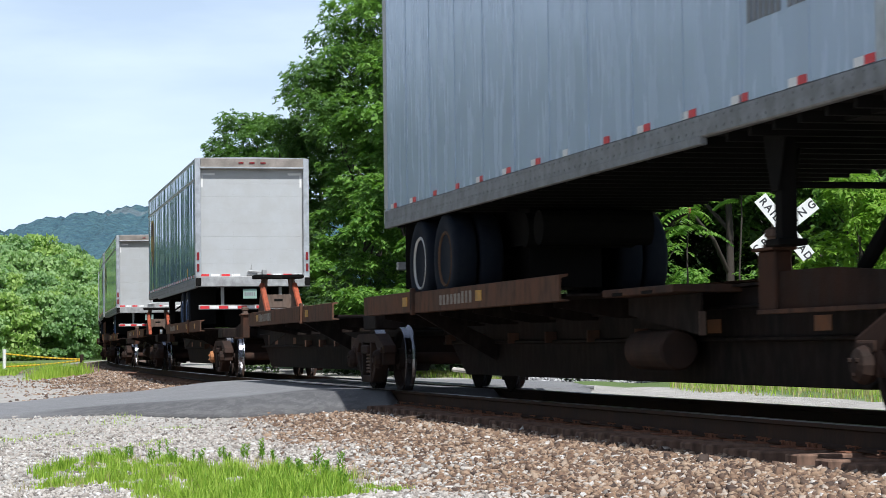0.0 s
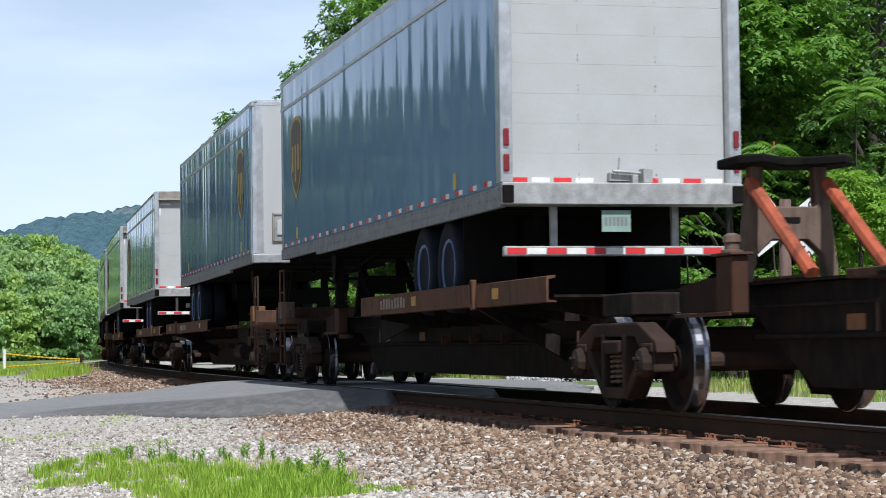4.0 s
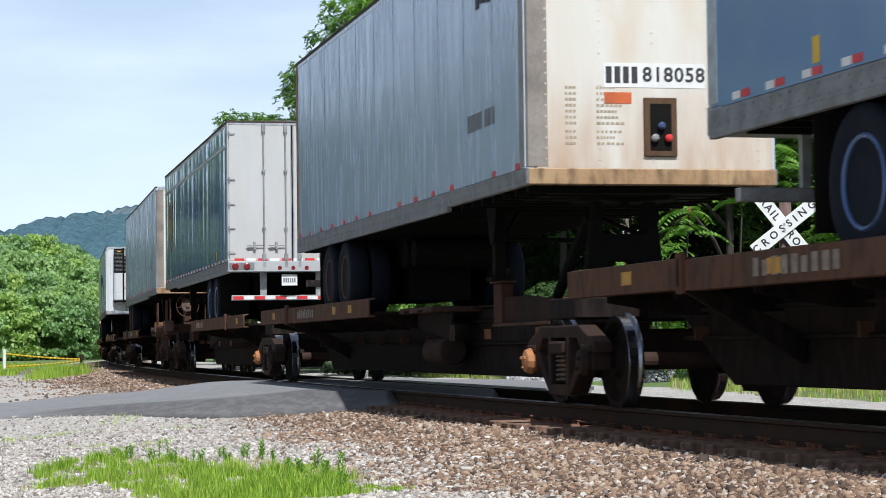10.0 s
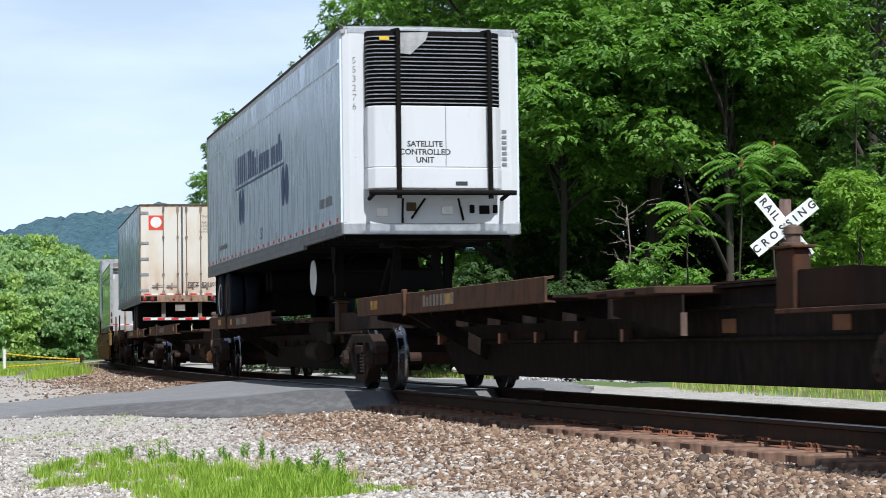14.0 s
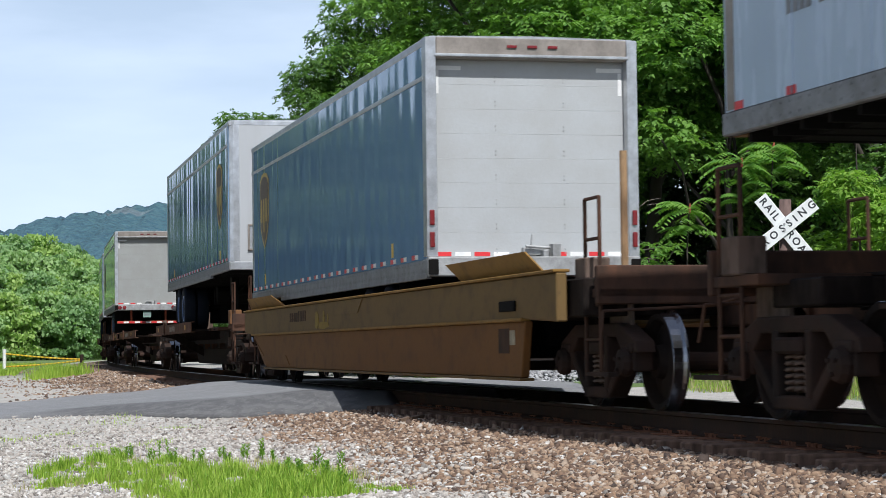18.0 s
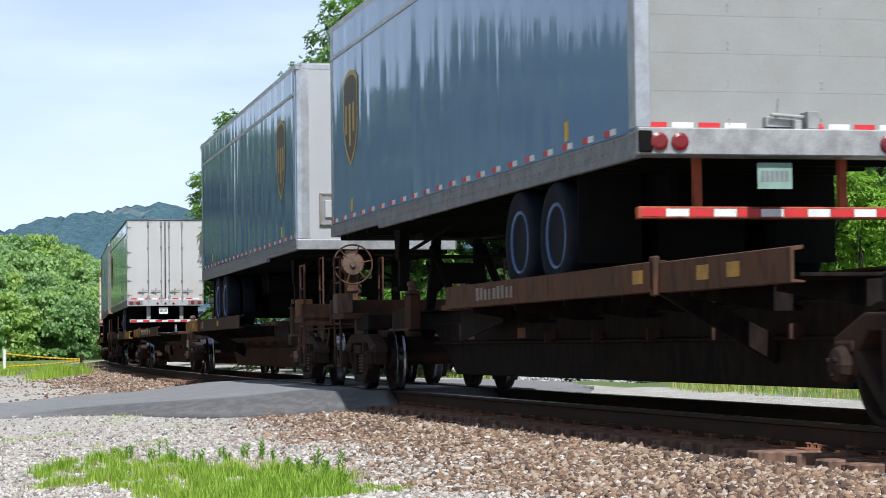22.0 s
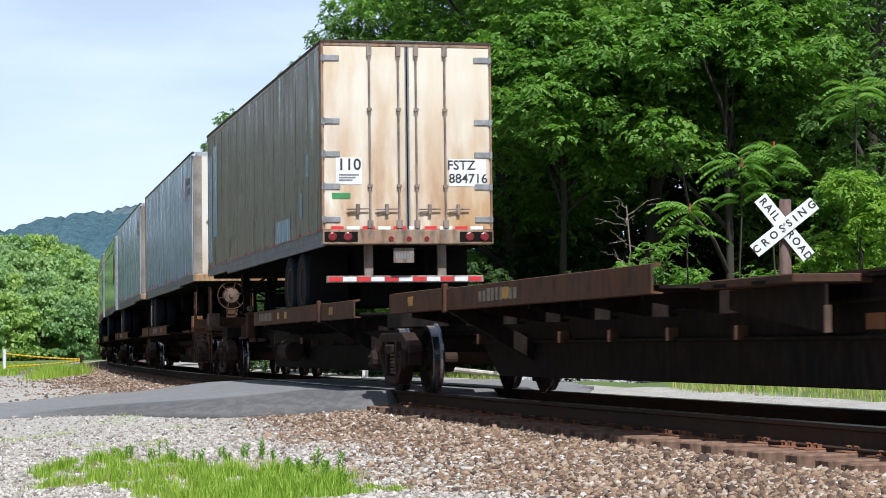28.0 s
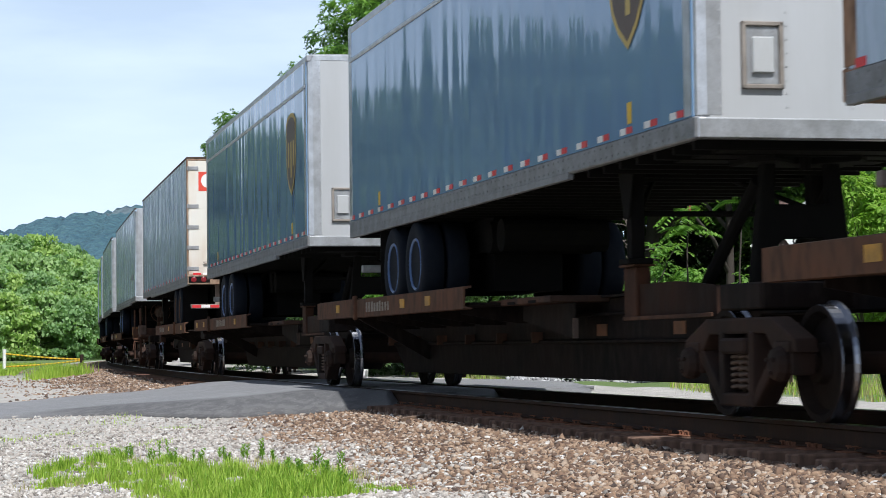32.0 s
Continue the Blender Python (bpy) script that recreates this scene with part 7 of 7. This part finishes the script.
    # added black block that fills the dark space under the trailer floor
    part("dark_filler", soft(box(bmesh.new(), tx + 0.5, tx + 1.9, -0.9, 0.4, zb - 0.75, zb - 0.03), 0.02), M_BLACK, root, "plain black filler block under the floor")


# lead, trail, (smooth|seamed), side, face, leads with, options
PARCEL = ("shield", "sticker")
TRAILERS = [
    (219.6, 205.0, "seamed", "silver", "white", "F", dict(rear="swing", rim="white", tand=1.7, extras=("sidemark",))),
    (183.34, 169.5, "smooth", "grey", "white", "R", dict(zt=4.90, zb=2.02, extras=PARCEL)),
    (149.84, 135.9, "smooth", "grey", "white", "R", dict(zt=4.95, zb=2.03, extras=PARCEL)),
    (132.34, 118.9, "smooth", "grey", "white", "F", dict(extras=PARCEL + ("vent",))),
    (110.83, 97.24, "smooth", "grey", "white", "R", dict(zt=5.0, zb=2.10, extras=PARCEL)),
    (92.1, 78.7, "smooth", "grey", "white", "R", dict(zt=5.11, zb=2.15, extras=PARCEL)),
    (75.44, 62.0, "smooth", "grey2", "white", "F", dict(zb=2.15, extras=PARCEL + ("gladhand",))),
    (57.2, 43.7, "seamed", "silver", "stained", "F", dict(rear="swing", rim="rust", extras=("logo", "gladhand", "table", "number", "sidemark"))),
    (34.97, 21.2, "smooth", "grey", "white", "R", dict(rear="swing", zt=5.09, extras=PARCEL)),
    (18.0, 3.05, "seamed", "silver", "stained", "F", dict(rear="swing", rim="rust", tand=1.7, extras=("table", "sidemark"))),
    (-16.8, -32.9, "smooth", "white", "clean", "F", dict(rear="swing", rim="white", zt=5.08, zb=2.16, tand=1.7, extras=("reefer",))),
    (-53.6, -66.9, "seamed", "silver", "stained", "R", dict(rear="swing", rim="rust", zt=5.06, zb=2.08, extras=("rearsign", "diamond", "sidemark"))),
    (-76.41, -90.5, "smooth", "grey", "white", "R", dict(zt=4.20, zb=1.42, extras=PARCEL)),
    (-93.92, -107.65, "smooth", "grey", "white", "F", dict(extras=PARCEL + ("vent",))),
    (-135.47, -148.95, "smooth", "grey2", "white", "R", dict(zt=5.18, zb=2.16, guard="red", extras=PARCEL)),
    (-152.05, -165.55, "smooth", "grey", "white", "F", dict(zt=5.08, extras=PARCEL + ("vent", "gladhand"))),
    (-192.25, -206.1, "smooth", "grey2", "white", "R", dict(rear="swing", zt=5.03, zb=2.12, extras=PARCEL)),
    (-209.4, -223.5, "seamed", "silver", "stained", "F", dict(rear="swing", rim="rust", tand=1.7, extras=("redmark",))),
    (-250.33, -264.7, "seamed", "tan", "stained", "R", dict(rear="swing", rim="rust", zt=5.12, tand=2.2, extras=("110", "patch"))),
    (-267.85, -282.7, "seamed", "silver", "stained", "F", dict(rear="swing", rim="white", tand=1.7, extras=("frontsign", "table", "fronttext", "diamond"))),
    (-284.94, -299.3, "seamed", "silver", "stained", "F", dict(rear="swing", rim="white", tand=1.7, extras=("table", "gladhand", "fronttext"))),
    (-301.92, -315.5, "smooth", "grey", "white", "F", dict(zt=4.98, extras=PARCEL + ("vent",))),
    (-318.86, -332.4, "smooth", "grey", "white", "F", dict(extras=PARCEL + ("vent",))),
    (-336.6, -351.2, "seamed", "silver", "stained", "R", dict(rear="swing", rim="rust", extras=("rearsign",))),
    (-354.74, -368.5, "seamed", "silver", "white", "F", dict(rear="swing", extras=("sidemark",))),
    (-372.5, -386.2, "seamed", "silver", "white", "F", dict(rear="swing", extras=("sidemark",))),
    (-389.3, -403.0, "smooth", "grey", "white", "F", dict(extras=PARCEL)),
    (-406.0, -419.7, "smooth", "grey", "white", "F", dict(extras=PARCEL)),
    (-423.0, -436.7, "smooth", "grey", "white", "R", dict(extras=PARCEL)),
]


def build_train():
    trucks = [build_truck(), build_truck(True)]
    used = set()
    platforms = []
    for name, centres, wings, wlen in CARS:
        for u in centres:
            k = 1 if u in (186.1, 57.5, 39.0, -33.3) else 0
            ob = copy_thing(trucks[k], Matrix.Identity(4)) if k in used else trucks[k]
            used.add(k)
            KEYED.append((ob, rows_between(u - 0.89, u + 0.89)))
        for i, w in enumerate(wings):
            lead, trail = centres[i], centres[i + 1]
            loaded = [t for t in TRAILERS if trail - 3 < (t[0] + t[1]) / 2 < lead + 3]
            if w == "W":
                ob = build_well(lead - trail)
            else:
                up = "up" if loaded else "empty" if name == "A" else "brown" if lead == -169.7 else "panel" if lead in (-111.9, -228.0) else "down"
                ob = build_platform(lead - trail, w, wlen, M_OCHRE if name in OCHRE_CARS else M_DECK, int(lead + 500), i == 0, i == len(wings) - 1, up, {"B": 0, "C": 1.66, "H": 1.70, "G": 1.89}.get(name, 1.8), lead == -228.0)
            KEYED.append((ob, rows_between(trail, lead)))
            platforms.append((trail, lead))
    for k, (lead, trail, kind, side, face, leads, opt) in enumerate(TRAILERS):
        mid = (lead + trail) / 2
        p0, p1 = min(platforms, key=lambda p: abs((p[0] + p[1]) / 2 - mid))
        ob = build_trailer(k, lead - trail, kind, side, face, near=-1 if leads == "R" else 1, **opt)
        along = mid - (p0 + p1) / 2
        rows = rows_between(p0, p1, along)
        if leads == "F":
            rows = [(t, m @ Matrix.Rotation(math.pi, 4, "Z")) for t, m in rows]
        KEYED.append((ob, rows))
    for o in list(_tyre.values()):
        bpy.data.objects.remove(o)


# ---------------- small things by the crossing ----------------
def build_crossbuck():
    wood = rusty("weathered post wood", (0.16, 0.11, 0.095), (0.12, 0.08, 0.07), 0.6, 0.9)
    white = plain("white reflective sheet", (0.82, 0.82, 0.80), 0.45, amount=0.12)
    root = new("railroad_crossing_sign")
    root.location = (5.40, 34.0, -0.35)
    root.rotation_euler = (0, 0, radians(-9))
    tagged(root, "white crossbuck sign with black letters on a wooden post", "road sign")
    bm = bmesh.new()
    tube(bm, (0, 0.09, -0.3), (0.05, 0.09, 3.20), 0.105, 12, 0.095)
    part("post", bm, wood, root, smooth=True)
    zc = 0.57 + 0.35 + 1.83
    for k, (ang, dy, text) in enumerate(((-52.0, -0.045, "RAIL ROAD"), (38.0, -0.075, "CROSSING"))):
        m = pose(0.03, dy, zc, 0, 0, 0) @ Matrix.Rotation(radians(-ang), 4, "Y")
        bm = soft(box(bmesh.new(), -0.61, 0.61, -0.012, 0.012, -0.115, 0.115), 0.004)
        bl = part("blade", bm, white, root)
        bl.matrix_basis = m
        if k == 0:
            words("lettering", "RAIL", 0.165, pose(-0.37, -0.0125, 0, 90, 0, 0), M_INK, bl, "", 0.004, 1.3)
            words("lettering", "ROAD", 0.165, pose(0.37, -0.0125, 0, 90, 0, 0), M_INK, bl, "", 0.004, 1.3)
        else:
            words("lettering", text, 0.165, pose(0, -0.0125, 0, 90, 0, 0), M_INK, bl, "", 0.004, 1.75)
    bm = bmesh.new()
    for z in (-0.05, 0.05):
        lathe(bm, [(0.02, -0.1), (0.02, -0.095)], "y", 8, Matrix.Translation((0.03, 0, zc + z)))
    part("bolts", bm, M_GALV, root)


def build_barrier():
    """Yellow and black tape strung between posts beyond the crossing."""
    tape = Mat("yellow black tape", (0.75, 0.48, 0.02), 0.5)
    wv = tape.n.new("ShaderNodeTexWave")
    wv.inputs["Scale"].default_value = 1.6
    tape.l.new(tape.mapped((1, 0, 0)), wv.inputs["Vector"])
    tape.blend(wv.outputs["Fac"], (0.12, 0.09, 0.03), 0.6)
    tape = tape.done()
    ax, ay, bx, by = -20.1, 98.0, -16.4, 97.0
    za, zb = [float(v) for v in land(np.array([ax, bx]), np.array([ay, by]))]
    for x, y, z, col, top in ((ax, ay, za, M_TAPE_W, 1.05), (bx, by, zb, M_CAST, 0.65)):
        bm = bmesh.new()
        tube(bm, (0, 0, -0.2), (0, 0, top), 0.085, 10)
        p = part("barrier_post", bm, col)
        p.location = (x, y, z)
        tagged(p, "white plastic post holding barrier tape" if col is M_TAPE_W else "short brown post holding barrier tape", "post")
    bm = bmesh.new()
    for z0, z1 in ((0.85, 0.55), (0.25, 0.50)):
        L = Vector((bx - ax, by - ay, 0)).length
        d = Vector((bx - ax, by - ay, 0)).normalized()
        for i in range(12):
            t0, t1 = i / 12, (i + 1) / 12
            sag = lambda t: -0.16 * t * (1 - t)
            a = Vector((ax, ay, za)) + d * L * t0 + Vector((0, 0, z0 + (z1 - z0) * t0 + sag(t0)))
            b = Vector((ax, ay, za)) + d * L * t1 + Vector((0, 0, z0 + (z1 - z0) * t1 + sag(t1)))
            tube(bm, a, b, 0.035, 6, caps=False)
    tagged(part("barrier_tape", bm, tape), "yellow and black barrier tape in two strands", "barrier tape")


def build_posts():
    for x, y in ((-1.85, 50.0), (1.55, 46.5), (4.9, 44.0)):
        z = float(land(np.array([x]), np.array([y]))[0])
        bm = bmesh.new()
        tube(bm, (0, 0, -0.1), (0, 0, 0.42), 0.075, 12)
        tube(bm, (0, 0, 0.42), (0, 0, 0.45), 0.075, 12, 0.03)
        p = part("marker_post", bm, M_TAPE_W)
        p.location = (x, y, z)
        tagged(p, "short white marker post beside the track", "post")
    bm = bmesh.new()
    z = float(land(np.array([0.8]), np.array([47.0]))[0])
    tube(bm, (0.2, 47.4, z + 0.22), (1.5, 46.4, z + 0.07), 0.05, 8, 0.06)
    tagged(part("fallen_pole", bm, plain("bleached wood", (0.62, 0.57, 0.50), 0.8)), "bleached wooden pole lying in the grass", "pole")


def build_sticks():
    wood = plain("weathered plank wood", (0.20, 0.13, 0.085), 0.9, amount=0.5)
    for (ax, ay), (bx, by), r in (((3.15, 17.35), (3.62, 17.75), 0.028), ((-0.52, 24.3), (-0.14, 25.2), 0.022), ((-0.42, 24.5), (-0.30, 24.7), 0.05)):
        za, zb = [float(v) + 0.03 for v in land(np.array([ax, bx]), np.array([ay, by]))]
        d = Vector((bx - ax, by - ay, zb - za))
        m = Matrix.Translation((ax, ay, za)) @ d.to_track_quat("X", "Z").to_matrix().to_4x4()
        bm = bmesh.new()
        slab(bm, [(0, -r), (0.3 * d.length, -1.4 * r), (0.9 * d.length, -r), (d.length, 0.3 * r), (0.7 * d.length, r), (0.05 * d.length, 1.2 * r)], "z", -0.015, 0.025)
        bm.transform(m)
        tagged(part("broken_plank", bm, wood), "splintered brown piece of wood lying on the ballast", "debris")


def blades(name, spots, material, label, rng, tall, category="grass", width=0.006):
    n = len(spots)
    h = np.asarray(tall) * rng.uniform(0.45, 1.15, n)
    a = rng.uniform(0, 6.283, n)
    lean = rng.uniform(0.1, 0.55, n) * h
    w = width * rng.uniform(0.7, 1.5, n)
    dx, dy = np.cos(a), np.sin(a)
    base = np.asarray(spots)
    def at(k, side):
        f = k
        px = base[:, 0] + dx * lean * f * f - dy * w * side * (1 - f)
        py = base[:, 1] + dy * lean * f * f + dx * w * side * (1 - f)
        return np.c_[px, py, base[:, 2] - 0.01 + h * f]
    V = np.stack([at(0, -1), at(0, 1), at(0.55, 1), at(0.55, -1), at(1.0, 0.2), at(1.0, -0.2)], 1).reshape(-1, 3)
    o = (np.arange(n) * 6)[:, None]
    F = np.concatenate([o + [0, 1, 2, 3], o + [3, 2, 4, 5]])
    ob = cloud_mesh(name, V, F, material)
    return tagged(ob, label, category, kind="stuff")


def build_grass():
    rng = np.random.default_rng(21)
    # tufts in the foreground gravel
    P, tall = [], []
    for cx, cy, rx, ry, k in ((-2.75, 18.4, 0.75, 1.3, 62), (-1.9, 17.3, 0.75, 1.5, 74), (-1.3, 16.3, 0.55, 1.2, 50), (-3.1, 19.6, 0.3, 0.6, 12), (-0.85, 15.2, 0.5, 0.7, 24), (-1.7, 15.0, 0.8, 0.9, 40), (-1.2, 14.7, 0.75, 0.45, 44), (-1.5, 16.0, 0.7, 0.9, 40), (-1.2, 18.6, 0.3, 0.5, 8)):
        a, r = rng.uniform(0, 6.283, k), np.sqrt(rng.uniform(0, 1.15, k))
        for x, y in zip(cx + rx * r * np.cos(a), cy + ry * r * np.sin(a)):
            q = int(rng.integers(60, 150))
            P.append(np.c_[rng.normal(x, 0.05, q), rng.normal(y, 0.07, q)])
            tall.append(np.full(q, rng.choice((0.04, 0.055, 0.075, 0.10, 0.14))))
    P, tall = np.concatenate(P), np.concatenate(tall)
    blades("grass_tuft", np.c_[P, land(P[:, 0], P[:, 1])], M_GRASS, "bright green grass tufts growing in the gravel", rng, tall, width=0.006)
    P = []
    for cx, cy, rx, ry, k in ((-2.3, 18.2, 1.1, 1.6, 40), (-1.4, 16.5, 0.8, 1.5, 40)):
        for _ in range(k):
            x, y = rng.uniform(cx - rx, cx + rx), rng.uniform(cy - ry, cy + ry)
            q = 12
            P.append(np.c_[rng.normal(x, 0.05, q), rng.normal(y, 0.07, q)])
    P = np.concatenate(P)
    blades("dry_grass", np.c_[P, land(P[:, 0], P[:, 1])], M_STRAW, "dry straw-coloured grass among the tufts", rng, 0.10, width=0.006)
    # scattered small tufts
    P = []
    for cx, cy in ((-4.05, 24.2), (-4.9, 27.2), (-5.3, 26.0), (-3.4, 27.5), (-5.0, 23.0), (-4.4, 29.0), (-3.2, 23.5)):
        k = 130
        P.append(np.c_[rng.normal(cx, 0.16, k), rng.normal(cy, 0.35, k)])
    P = np.concatenate(P)
    blades("gravel_weeds", np.c_[P, land(P[:, 0], P[:, 1])], M_GRASS, "thin grass sprouting in the gravel", rng, 0.06)
    # grass past the track and at the field
    k = 26000
    y = rng.uniform(30, 62, k)
    x = y * rng.uniform(-0.02, 0.215, k)
    s, n = track_coords(x, y)
    yr = y - 1.4 * np.clip(n - 2.2, 0, 30)
    ok = (n > 4.3) & (n < 13) & ~((y > ROAD_NEAR - 1 + np.clip(4 * (n - 1.9), 0, 16)) & (yr < ROAD_FAR + 0.6)) & ~((x / y > 0.04) & (x / y < 0.105) & (y < 47))
    P = np.c_[x, y][ok]
    blades("verge_grass", np.c_[P, land(P[:, 0], P[:, 1])][::2], M_GRASS, "tall grass on the far verge", rng, 0.15, width=0.010)
    blades("dry_verge_grass", np.c_[P, land(P[:, 0], P[:, 1])][1::2], M_STRAW, "dry seeding grass on the far verge", rng, 0.15, width=0.010)
    k = 9000
    y = rng.uniform(13, 29, k)
    x = y * rng.uniform(0.10, 0.30, k)
    s, n = track_coords(x, y)
    ok = (n > 4.3) & (n < 10)
    P = np.c_[x, y][ok]
    blades("verge_grass", np.c_[P, land(P[:, 0], P[:, 1])][::2], M_GRASS, "tall grass on the far verge", rng, 0.13, width=0.008)
    blades("dry_verge_grass", np.c_[P, land(P[:, 0], P[:, 1])][1::2], M_STRAW, "dry seeding grass on the far verge", rng, 0.13, width=0.008)
    k = 16000
    y = rng.uniform(82, 140, k)
    x = y * rng.uniform(-0.225, -0.14, k)
    s, n = track_coords(x, y)
    ok = (n < -5)
    P = np.c_[x, y][ok]
    blades("field_grass", np.c_[P, land(P[:, 0], P[:, 1])], M_GRASS, "mown green field grass", rng, 0.25, width=0.03)
    k = 2600
    P = np.c_[rng.normal(-14.0, 0.35, k), rng.normal(78.0, 1.6, k)]
    blades("roadside_grass", np.c_[P, land(P[:, 0], P[:, 1])], M_GRASS, "tall grass clump beside the crossing road", rng, 0.5, width=0.012)


def weed(x, y, tall, seed):
    rng = np.random.default_rng(seed)
    z = float(land(np.array([x]), np.array([y]))[0])
    root = new("weed")
    root.location = (x, y, z)
    tagged(root, "upright leafy green weed growing from the gravel", "weed", "weeds in the gravel")
    for k in range(int(rng.integers(2, 4))):
        bx, by = rng.normal(0, 0.028, 2)
        top = tall * rng.uniform(0.6, 1.0)
        lx, ly = bx + rng.normal(0, 0.02), by + rng.normal(0, 0.02)
        bm = bmesh.new()
        tube(bm, (bx, by, -0.02), (lx, ly, top), 0.004, 5, 0.002)
        stem = part("stem", bm, M_WEED, root)
        V = []
        for j in range(22):
            t = 0.12 + 0.88 * j / 21
            a = j * 2.4 + rng.uniform(-0.4, 0.4)
            c = np.array([bx + (lx - bx) * t, by + (ly - by) * t, top * t])
            o = np.array([math.cos(a), math.sin(a), rng.uniform(0.5, 1.3)]) * 0.042 * (1.15 - 0.55 * t)
            w = np.array([-math.sin(a), math.cos(a), 0.0]) * 0.0085
            V += [c, c + o * 0.5 + w, c + o, c + o * 0.5 - w]
        cloud_mesh("leaves", V, np.arange(len(V)).reshape(-1, 4), M_WEED, stem)


def build_weeds():
    for i, (x, y, t) in enumerate(((-1.55, 19.6, 0.16), (-2.62, 20.1, 0.20), (-1.85, 20.0, 0.17), (-2.1, 20.2, 0.15), (-2.9, 19.9, 0.18), (-1.35, 18.6, 0.15), (-0.92, 16.4, 0.17), (-1.15, 16.9, 0.14), (-1.70, 19.9, 0.24), (-1.02, 17.6, 0.22), (-0.85, 17.2, 0.19), (-1.95, 19.2, 0.14), (-2.45, 19.4, 0.17), (-3.05, 20.0, 0.15), (-1.05, 15.6, 0.13), (-2.2, 19.3, 0.18), (-2.75, 19.8, 0.14), (-0.75, 15.4, 0.16))):
        weed(x, y, t, 300 + i)


build_ground()
build_road()
line = build_track()
build_hill()
build_woods()
build_train()
build_crossbuck()
build_barrier()
build_posts()
build_stones()
build_grass()
build_sticks()
build_weeds()
build_ties(line)


def motions():
    for ob, rows in KEYED:
        walk(ob, rows)


motions()
